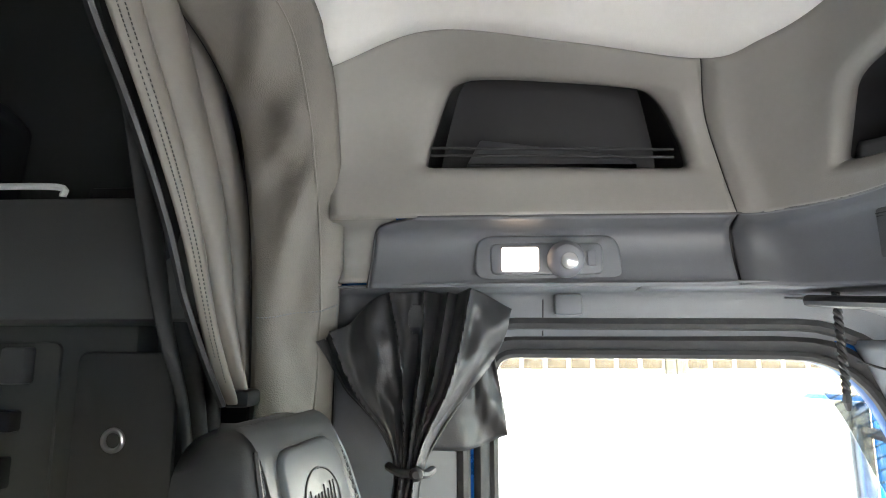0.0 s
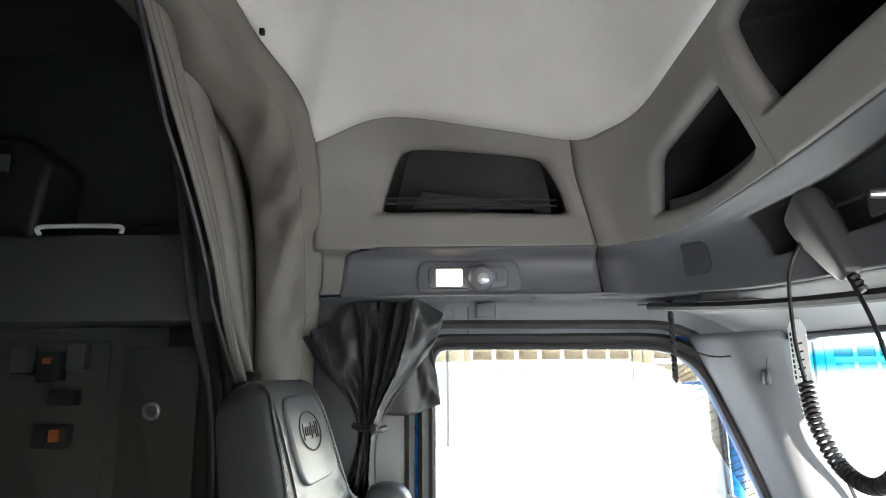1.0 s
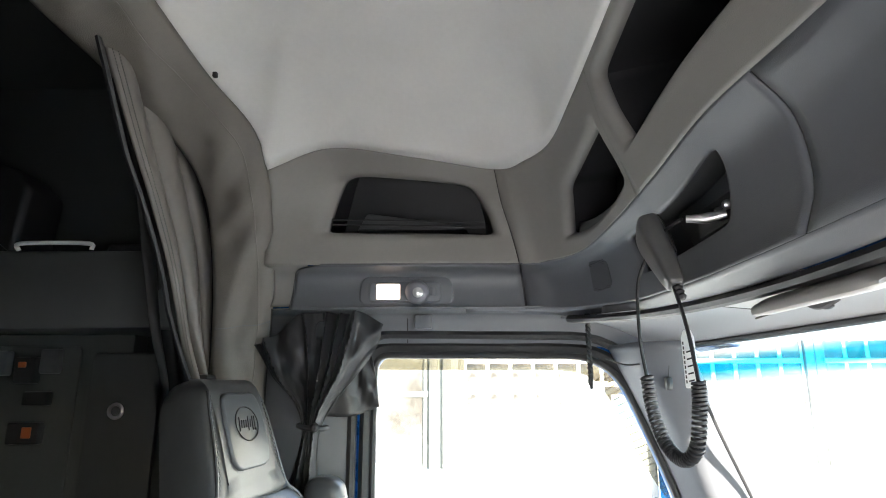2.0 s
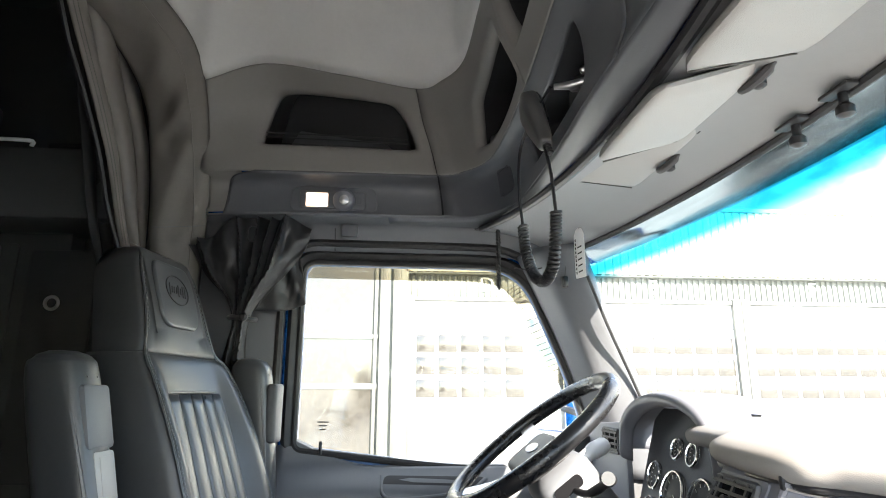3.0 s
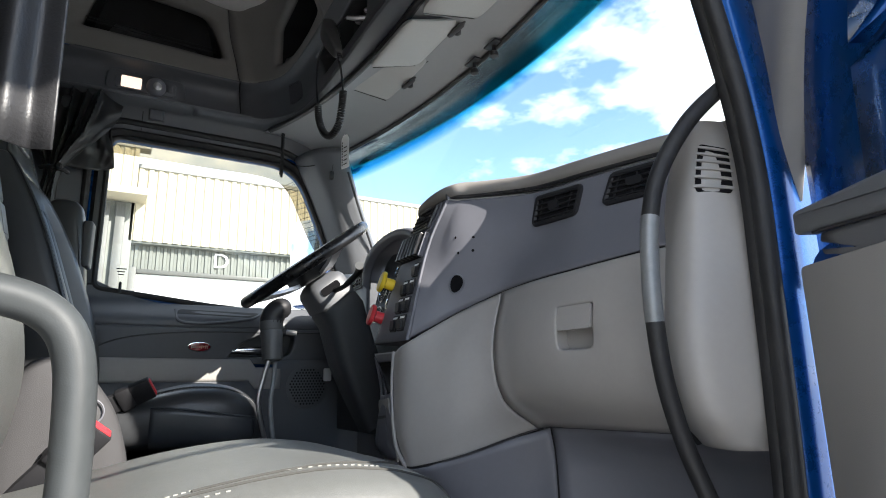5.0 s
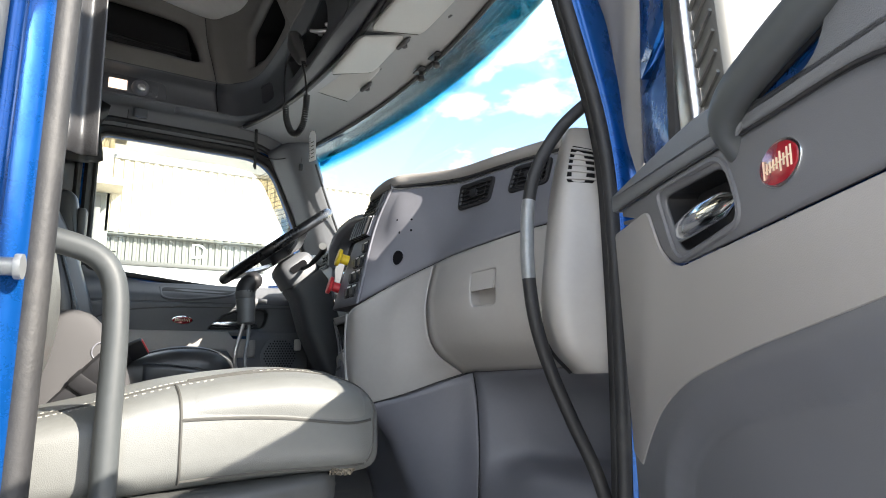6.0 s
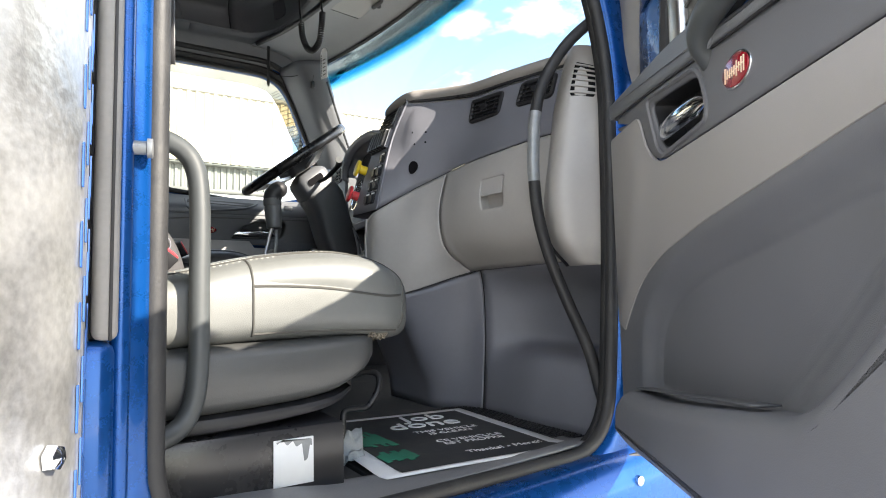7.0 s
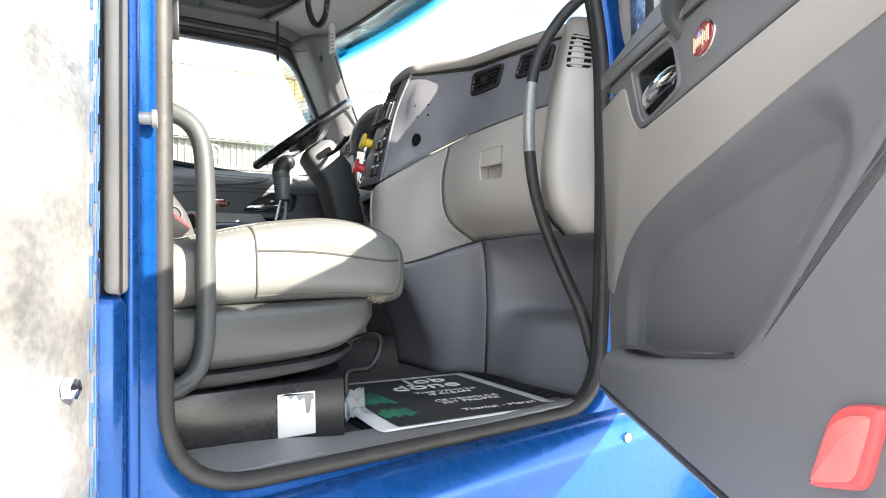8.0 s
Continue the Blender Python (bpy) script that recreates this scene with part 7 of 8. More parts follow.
# ---------------------------------------------------------------- grab handles
BAR = smooth([(0.990, -0.868, 2.222), (0.955, -0.862, 2.205), (0.885, -0.835, 2.135), (0.838, -0.808, 2.05), (0.818, -0.798, 1.975), (0.808, -0.797, 1.89), (0.806, -0.798, 1.81), (0.820, -0.795, 1.72), (0.850, -0.795, 1.63), (0.885, -0.81, 1.53), (0.925, -0.83, 1.42), (0.945, -0.85, 1.30)], 8)
bm = bmesh.new()
tube(bm, BAR, 0.0138, 16)
gb = lone("pillar_grab_bar", bm, M_RUBBER, "long bent black grab bar beside the passenger doorway", "grab bar")
bm = bmesh.new()
tube(bm, BAR[32:49], 0.0142, 16)
part("worn_sleeve", bm, M_WORN, gb, "worn bare metal section")
bm = bmesh.new()
tube(bm, [(0.970, -0.864, 2.214), (0.992, -0.868, 2.224), (1.010, -0.875, 2.232)], [0.02, 0.027, 0.03], 14)
part("mount", bm, M_RUBBER, gb)
bm = bmesh.new()
tube(bm, smooth([(-0.03, -0.885, 1.800), (0.0, -0.865, 1.801), (0.045, -0.843, 1.790), (0.069, -0.836, 1.758), (0.076, -0.835, 1.69), (0.076, -0.835, 1.58), (0.076, -0.835, 1.46), (0.069, -0.836, 1.395), (0.048, -0.843, 1.360), (0.01, -0.86, 1.345), (-0.03, -0.88, 1.34)], 6), 0.0158, 16)
jg = lone("jamb_grab_handle", bm, M_HANDLE, "dark grey grab handle on the rear door jamb", "grab handle")
for z in (1.800, 1.342):
    bm = bmesh.new()
    tube(bm, [(-0.015, -0.872, z), (-0.03, -0.882, z), (-0.055, -0.90, z)], [0.019, 0.024, 0.024], 14)
    part("mount", bm, M_HANDLE, jg)

# ---------------------------------------------------------------- doorway floor: sill plate, mats
bm = bmesh.new()
G = [[(x, -1.005 + 0.125 * x, 1.232), (x, -0.975 + 0.125 * x, 1.231), (x, -0.86 + 0.07 * x, h + 0.003), (x, -0.80 + 0.05 * x, h)] for x, h in ((0.02, 1.238), (0.20, 1.232), (0.34, 1.217), (0.60, 1.211), (0.90, 1.211))]
grid(bm, sheet(G), 0, 4, 16, 0, 3, 9)
for k in range(6):
    tube(bm, [(0.05, -0.955 + 0.018 * k, 1.232 - 0.0022 * k), (0.24, -0.935 + 0.018 * k, 1.232 - 0.0022 * k)], 0.0022, 5)
lone("sill_plate", bm, M_SILL, "scuffed grey plastic sill plate", "sill plate", kind="structure", thick=0.004)
bm = bmesh.new()
prism(bm, rounded([(0.40, -0.90), (1.02, -0.96), (1.05, -0.25), (0.40, -0.25)], 0.04, 4), lambda a, b, d=0.0: Vector((a, b, 1.2 + d)), 0.008, 0.003)
rm = lone("rubber_mat", bm, M_RUBBER, "ribbed black rubber floor mat in the passenger footwell", "floor mat")
bm = bmesh.new()
for i in range(34):
    for j in range(14):
        x, y = 0.86 + 0.013 * (j % 14), -0.90 + 0.0185 * i
        if x < 1.03 and (x > 0.89 or y > -0.33):
            box(bm, (x, y + 0.009 * (j % 2), 1.2095), (0.008, 0.012, 0.003))
tagged(part("mat_studs", bm, M_RUBBER, rm), kind="stuff")
# printed paper mat
A, B, C = Vector((0.395, -0.845, 1.213)), Vector((0.848, -0.905, 1.213)), Vector((0.890, -0.330, 1.213))
ea, eb = (B - A).normalized(), (C - B).normalized()
LA, LB = (B - A).length, (C - B).length


def paper_at(a, b, d=0.0):
    """The paper mat: on the floor, bent up over the edge of the sill."""
    p = A + ea * a + eb * b
    return p + Vector((0, 0, d + 0.004 + max(0.0, -0.80 - p.y) * 0.15 + 0.0008 * math.sin(a * 9 + b * 4)))



bm = bmesh.new()
grid(bm, paper_at, 0, LA, 12, 0, LB, 14)
paper = lone("paper_floor_mat", bm, M_PAPER, "black printed paper floor mat with a white border", "paper mat", thick=0.001)
bm = bmesh.new()
grid(bm, paper_at, 0.042, LA - 0.032, 12, 0.032, LB - 0.032, 14, 0.0018)
part("printed_field", bm, M_MAT_INK, paper)


def mat_text(body, size, a, b, name="lettering"):
    m = basis(paper_at(a, b, 0.0042), ea, eb)
    return writing(name, body, size, M_PAPER, m, paper)


mat_text("Job", 0.095, 0.295, 0.485)
mat_text("done", 0.095, 0.265, 0.41)
mat_text("THIS VEHICLE\nIS CLEAN", 0.028, 0.285, 0.315)
mat_text("CE VEHICULE\nEST PROPRE", 0.028, 0.29, 0.21)
mat_text("Thanks! - Merci!", 0.028, 0.315, 0.11)
bm = bmesh.new()
rnd = random.Random(4)
for k in range(9):
    a0 = 0.05 + 0.008 * k
    box(bm, paper_at(a0, 0.14 + 0.01 * (k % 3), 0.0035), (0.012, 0.05 + 0.02 * rnd.random(), 0.0006))
    box(bm, paper_at(a0, 0.30 + 0.02 * rnd.random(), 0.0035), (0.010, 0.14 * rnd.random() + 0.04, 0.0006))
part("green_print", bm, M_GREEN, paper, "faded green print")

# ---------------------------------------------------------------- lamp unit on the side panel
lamp = thing("dome_lamp", "lit rectangular reading lamp with a swivel spot", "lamp")
lp = lambda a, b, d=0.0: Vector((a, 0.945 - d, b))
bm = bmesh.new()
prism(bm, rounded([(0.012, 2.812), (0.295, 2.812), (0.285, 2.898), (0.02, 2.898)], 0.03, 5), lp, 0.007, 0.006, 4)
part("lamp_surround", bm, M_SLATE, lamp, "raised slate surround")
bm = bmesh.new()
prism(bm, rounded([(0.045, 2.822), (0.255, 2.822), (0.255, 2.882), (0.045, 2.882)], 0.015, 4), lp, 0.012, 0.005)
part("bezel", bm, M_SLATE, lamp)
bm = bmesh.new()
prism(bm, rounded([(0.066, 2.828), (0.135, 2.828), (0.135, 2.874), (0.066, 2.874)], 0.005, 3), lp, 0.014, 0.002)
part("lit_lens", bm, M_BULB, lamp, "glowing warm lens")
bm = bmesh.new()
c = Vector((0.185, 0.935, 2.85))
tube(bm, [c, c - Vector((0, 0.012, 0)), c - Vector((0, 0.022, 0.002)), c - Vector((0, 0.028, 0.004))], [0.035, 0.034, 0.027, 0.012], 24)
spot = part("swivel_spot", bm, M_DASH_D, lamp, "swivel spot lamp")
bm = bmesh.new()
tube(bm, [c - Vector((-0.003, 0.022, 0.004)), c - Vector((-0.003, 0.030, 0.006)), c - Vector((-0.003, 0.034, 0.006))], [0.018, 0.015, 0.006], 18)
part("spot_lens", bm, M_LENS, spot)
bm = bmesh.new()
prism(bm, rounded([(0.225, 2.838), (0.242, 2.838), (0.242, 2.868), (0.225, 2.868)], 0.004, 3), lp, 0.015, 0.002)
part("lamp_switch", bm, M_SLATE, lamp)

# pull cord by the door
bm = bmesh.new()
for ph in (0, math.pi):
    tube(bm, [(0.682 + 0.004 * math.cos(k * 0.9 + ph), 0.955 + 0.004 * math.sin(k * 0.9 + ph), 2.81 - 0.205 * k / 60) for k in range(61)], 0.0045, 6)
tube(bm, [(0.682, 0.955, 2.61), (0.68, 0.953, 2.59), (0.684, 0.957, 2.575)], [0.006, 0.008, 0.004], 6)
lone("pull_cord", bm, M_RUBBER, "black twisted horn pull cord", "cord")

# ---------------------------------------------------------------- curtains
def drawn(L, R, amp, waves, phase):
    """A drawn-back curtain between its two long edges, with soft lengthwise folds."""
    Lv, Rv = [Vector(p) for p in L], [Vector(p) for p in R]
    m_ = len(Lv) - 1

    def at(u, v, d=0.0):
        a, b = cr(Lv, v * m_), cr(Rv, v * m_)
        f = amp * (2 * abs(math.sin(math.pi * waves * u + phase + 0.35 * math.sin(v * 3.2))) ** 0.7 - 1) + amp * 0.5 * noise.noise(Vector((u * 3, v * 2.2, phase)))
        return a.lerp(b, u) + Vector((f * 0.8 + d, -f * 0.6, 0))
    bm = bmesh.new()
    grid(bm, at, 0, 1, 48, 0, 1, 44)
    return bm, at


bm, sc_at = drawn([(-0.45, 0.33, 3.30), (-0.445, 0.46, 3.14), (-0.44, 0.585, 3.0), (-0.435, 0.68, 2.87), (-0.43, 0.775, 2.72), (-0.42, 0.87, 2.59)], [(-0.46, 0.74, 3.30), (-0.46, 0.86, 3.17), (-0.45, 0.965, 3.0), (-0.44, 0.99, 2.87), (-0.43, 0.98, 2.72), (-0.41, 0.96, 2.60)], 0.024, 2.6, 0.15)
sl = lone("sleeper_curtain", bm, M_CURTAIN, "taupe sleeper curtain drawn back, with dark zip edge", "curtain", thick=0.002, angle=80)
bm = bmesh.new()
tube(bm, [sc_at(-0.05, k / 40, 0.0) for k in range(41)], 0.007, 6)
part("zip", bm, M_BLACK, sl, "black zip tape")
bm = bmesh.new()
stitches(bm, [sc_at(0.07, k / 40, 0.003) for k in range(41)], 0.006, 0.004, 0.0011)
stitches(bm, [sc_at(0.035, k / 40, 0.003) for k in range(41)], 0.006, 0.004, 0.0011)
tagged(part("zip_stitching", bm, M_SEAM, sl), kind="stuff")
bm = bmesh.new()
box(bm, (-0.405, 0.915, 2.600), (0.05, 0.09, 0.030), 0.008, 2)
part("curtain_tie", bm, M_BLACK, sl)
bm, dc_at = drawn([(-0.52, 0.47, 3.31), (-0.51, 0.56, 3.18), (-0.51, 0.645, 3.03), (-0.51, 0.70, 2.90), (-0.51, 0.775, 2.73), (-0.505, 0.865, 2.58), (-0.50, 0.91, 2.40), (-0.495, 0.93, 2.10)], [(-0.50, 0.64, 3.31), (-0.495, 0.74, 3.18), (-0.49, 0.85, 3.03), (-0.485, 0.92, 2.90), (-0.48, 0.95, 2.73), (-0.475, 0.97, 2.58), (-0.47, 0.99, 2.40), (-0.465, 1.0, 2.10)], 0.016, 2.6, 0.2)
lone("dark_curtain", bm, M_BLACKOUT, "charcoal curtain hanging at the sleeper opening", "curtain", thick=0.002, angle=80)

# gathered window curtain beside the driver
gc = thing("window_curtain", "charcoal leatherette window curtain gathered with a strap", "curtain")
CT = [(-0.285, 0.94, 2.70), (-0.23, 0.955, 2.735), (-0.17, 0.955, 2.785), (-0.10, 0.95, 2.795), (-0.03, 0.945, 2.79), (0.02, 0.94, 2.795), (0.085, 0.955, 2.76)]
CM = [(-0.24, 0.955, 2.62), (-0.19, 0.945, 2.61), (-0.14, 0.935, 2.62), (-0.10, 0.93, 2.62), (-0.06, 0.93, 2.62), (-0.01, 0.935, 2.63), (0.055, 0.95, 2.675)]
CN = [(-0.135, 0.945, 2.475), (-0.128, 0.935, 2.472), (-0.12, 0.928, 2.47), (-0.11, 0.924, 2.468), (-0.10, 0.924, 2.468), (-0.09, 0.93, 2.47), (-0.08, 0.94, 2.472)]
CB = [(-0.20, 0.965, 2.22), (-0.18, 0.95, 2.215), (-0.16, 0.945, 2.215), (-0.14, 0.94, 2.21), (-0.12, 0.945, 2.215), (-0.10, 0.95, 2.22), (-0.085, 0.96, 2.23)]
curt = sheet([[CT[i], CM[i], CN[i], CB[i]] for i in range(7)])
bm = bmesh.new()


def curtain_at(u, v, d=0.0):
    p = curt(u, v)
    w = 0.017 * (1 - 0.72 * max(0.0, 1 - abs(v - 2) / 0.7))
    ph = u * 3.1 + 1.3 * math.sin(u * 1.6 + 0.5) + 0.30 * math.sin(v * 2.2 + u)
    f = w * 1.25 * (1 - 2 * abs(math.sin(ph)) ** 0.5) + w * 0.35 * math.sin(ph * 2.6 + 2.1 * v) + 0.016 * noise.noise(Vector((u * 1.6, v * 2.6, 7.7)))
    return p + Vector((0, -f - d, 0))


vs = grid(bm, curtain_at, 0, 6, 276, 0, 3, 120)
# oval gap between two folds near the upper hem
gap = [v for i, col_ in enumerate(vs) for j, v in enumerate(col_) if ((i / 46 - 3.05) / 0.24) ** 2 + ((j / 40 - 0.30) / 0.15) ** 2 < 1]
bmesh.ops.delete(bm, geom=gap, context="VERTS")
part("drape", bm, M_CURTAIN_DARK, gc, "", 0.0025, 80)
bm = bmesh.new()
wing = sheet([[(-0.09, 0.965, 2.50), (-0.02, 0.975, 2.63), (0.0, 0.98, 2.74)], [(0.0, 0.985, 2.50), (0.02, 0.985, 2.60), (0.04, 0.985, 2.72)], [(0.075, 1.0, 2.525), (0.065, 0.995, 2.60), (0.05, 0.99, 2.68)]])
grid(bm, lambda u, v, d=0.0: wing(u, v) + Vector((0, 0.007 * math.sin(u * 5 + v * 4) + 0.006 * noise.noise(Vector((u * 3, v * 3, 1))), 0)), 0, 2, 24, 0, 2, 20)
part("loose_wing", bm, M_CURTAIN_DARK, gc, "", 0.0025, 80)
bm = bmesh.new()
tube(bm, smooth([(-0.145, 0.95, 2.476), (-0.125, 0.918, 2.473), (-0.10, 0.91, 2.47), (-0.075, 0.922, 2.468), (-0.065, 0.95, 2.47)], 5), 0.008, 8)
part("strap", bm, M_CURTAIN_DARK, gc, "gathering strap")
bm = bmesh.new()
tube(bm, [(-0.09, 0.905, 2.472), (-0.09, 0.895, 2.472), (-0.09, 0.89, 2.472)], [0.013, 0.012, 0.006], 14)
part("stud", bm, M_BLACK, gc, "black press stud")

# passenger-side curtain hem by the rear jamb, on a short rail fixed to the wall
def jamb_fold(u, v, d=0.0):
    x = -0.05 + 0.07 * u + 0.017 * v
    return Vector((x, -0.835 + 0.009 * math.sin(u * 9.4 + 0.8 * math.sin(v * 3)) * (0.6 + 0.4 * math.sin(v * 5 + u * 6)) + 0.004 * noise.noise(Vector((u * 2.5, v * 3, 3.1))), 2.80 - 0.874 * v))


bm = bmesh.new()
grid(bm, jamb_fold, 0, 1, 40, 0, 1, 26)
jc = lone("jamb_curtain", bm, M_CURTAIN_DARK, "slate curtain hanging beside the rear door jamb", "curtain", thick=0.002, angle=80)
bm = bmesh.new()
tube(bm, smooth([(-0.06, -0.835, 2.803), (0.0, -0.835, 2.803), (0.025, -0.86, 2.803), (0.02, -1.02, 2.803)], 4), 0.007, 8)
part("rail", bm, M_BLACK, jc, "short black curtain rail")

# ---------------------------------------------------------------- sleeper fittings
shelf = thing("sleeper_cabinet", "dark sleeper cabinet with an upper shelf and a latched door", "cabinet")
bm = bmesh.new()
box(bm, (-1.14, 0.93, 2.84), (1.38, 0.26, 0.215), 0.012, 2)
part("shelf", bm, M_SLEEPER, shelf, "grey shelf")
bm = bmesh.new()
box(bm, (-1.25, 1.03, 2.0), (1.2, 0.09, 1.56), 0.008, 2)
part("carcass", bm, M_SLEEPER_D, shelf)
bm = bmesh.new()
cb = lambda a, b, d=0.0: Vector((a, 0.985 - d, b))
prism(bm, rounded([(-0.76, 2.0), (-0.56, 2.0), (-0.56, 2.68), (-0.76, 2.68)], 0.02, 4), cb, 0.012, 0.005)
dr = part("cabinet_door", bm, M_SLEEPER, shelf, "grey cabinet door")
bm = bmesh.new()
tube(bm, [Vector((-0.675 + 0.019 * math.cos(k * math.tau / 24), 0.970, 2.515 + 0.019 * math.sin(k * math.tau / 24))) for k in range(24)], 0.005, 8, True)
part("ring_latch", bm, M_SATIN, dr, "round metal ring latch")
bm = bmesh.new()
prism(bm, rounded([(-1.16, 2.02), (-0.80, 2.02), (-0.80, 2.70), (-1.16, 2.70)], 0.02, 4), cb, 0.008, 0.003)
pn = part("equipment_panel", bm, M_SLEEPER_D, shelf, "dark equipment panel")
for x, z, sx, sz, mt in ((-0.875, 2.655, 0.05, 0.07, M_DEEP), (-0.94, 2.63, 0.06, 0.075, M_BLACK), (-1.02, 2.65, 0.05, 0.07, M_DEEP), (-0.90, 2.55, 0.07, 0.04, M_BLACK), (-0.92, 2.455, 0.09, 0.06, M_BLACK)):
    bm = bmesh.new()
    box(bm, (x, 0.965, z), (sx, 0.035, sz), 0.006, 2)
    part("control_unit", bm, mt, pn)
for x, z, w, h in ((-0.945, 2.645, 0.022, 0.016), (-0.905, 2.458, 0.026, 0.03)):
    bm = bmesh.new()
    box(bm, (x, 0.945, z), (w, 0.006, h), 0.002)
    part("orange_key", bm, M_ORANGE, pn, "orange plastic key")
bm = bmesh.new()
tube(bm, smooth([(-0.92, 0.825, 2.952), (-0.92, 0.815, 2.968), (-0.86, 0.812, 2.971), (-0.72, 0.812, 2.969), (-0.712, 0.815, 2.952)], 5), 0.006, 8)
lone("white_handle", bm, M_WHITE, "white plastic handle lying on the sleeper shelf", "handle")
bm = bmesh.new()
box(bm, (-0.62, 0.86, 2.96), (0.11, 0.07, 0.024), 0.008, 2)
lone("dark_pouch", bm, M_BLACK, "small black pouch on the sleeper shelf", "pouch")
bm = bmesh.new()
prism(bm, rounded([(-1.40, 2.948), (-0.98, 2.948), (-0.96, 3.16), (-1.03, 3.23), (-1.40, 3.28)], 0.02, 3), lambda a, b, d=0.0: Vector((a, 1.04 - d, b)), 0.16, 0.02, 3)
case_ = lone("black_case", bm, M_BLACK, "black hard case standing on the sleeper shelf", "case")
for x in (-1.28, -1.08):
    bm = bmesh.new()
    box(bm, (x, 0.875, 3.16), (0.04, 0.012, 0.05), 0.004, 2)
    part("case_latch", bm, M_DEEP, case_)
bm = bmesh.new()
box(bm, (-1.75, 0, 1.55), (1.0, 2.0, 0.68), 0.06, 3)
lone("bunk", bm, M_SLEEPER_D, "dark covered bunk at the back of the sleeper", "bunk")

# ---------------------------------------------------------------- sun visors, hooks, microphone and tag
def sun_visor(y0, y1, x0, x1, rear, front, label, thick=0.013, knob=True):
    """A padded sun visor folded up under the header: rear and front are the heights of its two long edges."""
    v = thing("sun_visor", label, "sun visor", group="sun visors")
    bm = bmesh.new()
    loops = []
    for k in range(17):
        t = k / 16
        y = y0 + (y1 - y0) * t
        e = abs(2 * t - 1)
        r, th = 1 - 0.16 * e ** 10, thick * (1 - 0.75 * e ** 12)
        cx, hx = (x0 + x1) / 2, (x1 - x0) / 2 * r
        lp = []
        for j in range(24):
            a = j * math.tau / 24
            u = math.copysign(abs(math.cos(a)) ** 0.45, math.cos(a))
            lp.append(Vector((cx + hx * u, y, (rear + front) / 2 + (front - rear) / 2 * u + th * math.copysign(abs(math.sin(a)) ** 0.6, math.sin(a)))))
        loops.append(lp)
    loft(bm, loops)
    pad = part("pad", bm, M_VISORPAD, v, "pale grey vinyl pad")
    bm = bmesh.new()
    tube(bm, [(x0 + 0.012 + (x1 - x0 - 0.024) * k / 8, y0 + 0.012 * (1 if y1 > y0 else -1), rear + (front - rear) * k / 8 - thick * 0.7) for k in range(9)], 0.0016, 5)
    part("edge_seam", bm, M_SEAM, pad)
    s = 1 if y1 > y0 else -1
    yk = y0 + s * 0.17 if knob else y1 - s * 0.03
    bm = bmesh.new()
    z = front - 0.006
    tube(bm, smooth([(x1 + 0.012, yk + s * 0.05, z + 0.012), (x1 + 0.004, yk + s * 0.03, z - 0.004), (x1 - 0.004, yk, z - 0.012), (x1 - 0.002, yk - s * 0.03, z - 0.006), (x1 + 0.01, yk - s * 0.05, z + 0.01)], 4), [0.004] * 4 + [0.008] * 9 + [0.004] * 4, 8)
    part("hinge", bm, M_COVER, v, "grey plastic hinge")
    bm = bmesh.new()
    tube(bm, [(x1 + 0.006, yk, z - 0.002), (x1 + 0.006, yk, z - 0.016), (x1 + 0.006, yk, z - 0.02)], [0.011, 0.011, 0.005], 12)
    part("hinge_pin", bm, M_BLACK, v)
    bm = bmesh.new()
    yc = y1 - s * 0.015
    box(bm, (x1 + 0.004, yc, front + 0.004), (0.022, 0.02, 0.016), 0.004)
    part("clip", bm, M_BLACK, v, "black plastic clip")
    return v


sun_visor(0.405, 0.08, 0.752, 0.915, 2.745, 2.732, "pale grey sun visor folded up on the driver side", 0.010)
sun_visor(0.140, -0.135, 0.728, 0.898, 2.688, 2.735, "pale grey middle sun visor hanging a little below the header", 0.014, False)
sun_visor(-0.160, -0.52, 0.745, 0.955, 2.700, 2.742, "pale grey sun visor folded up on the passenger side", 0.013)
for y in (-0.02, -0.135):
    bm = bmesh.new()
    p = header_at(y, 0.955, 0.0)
    box(bm, p + Vector((0, 0, -0.008)), (0.035, 0.06, 0.006), 0.002)
    tube(bm, [p + Vector((0, 0, -0.01)), p + Vector((0, 0, -0.028)), p + Vector((0.0, 0, -0.034)), p + Vector((0, 0, -0.046)), p + Vector((0, 0, -0.05))], [0.007, 0.007, 0.013, 0.013, 0.004], 14)
    lone("ball_mount", bm, M_BLACK, "black ball mount on the header", "bracket", group="ball mounts")

mic = thing("radio_microphone", "black hand-held radio microphone with a coiled cord", "microphone")
bm = bmesh.new()
cushion_block(bm, spine([((-0.056, 0, 0), (0, 0.028, 0), (0, 0, 0.011)), ((-0.048, 0, 0), (0, 0.035, 0), (0, 0, 0.018)), ((-0.02, 0, 0), (0, 0.035, 0), (0, 0, 0.020)), ((0.025, 0, 0), (0, 0.026, 0), (0, 0, 0.017)), ((0.062, 0, 0), (0, 0.0165, 0), (0, 0, 0.013)), ((0.070, 0, 0), (0, 0.011, 0), (0, 0, 0.008))], 4), 24, 4.0)
bmesh.ops.transform(bm, matrix=basis((0.643, 0.242, 2.810), (0.15, -0.45, -0.85), (0.2, 0.9, -0.4)) @ Matrix.Scale(1.12, 4), verts=bm.verts)
part("body", bm, M_MIC, mic, "grey plastic shell")
bm = bmesh.new()
cushion_block(bm, spine([((-0.05, 0, 0.016), (0, 0.029, 0), (0, 0, 0.005)), ((-0.02, 0, 0.018), (0, 0.031, 0), (0, 0, 0.0055)), ((0.02, 0, 0.0155), (0, 0.022, 0), (0, 0, 0.005))], 4), 16, 3.2)
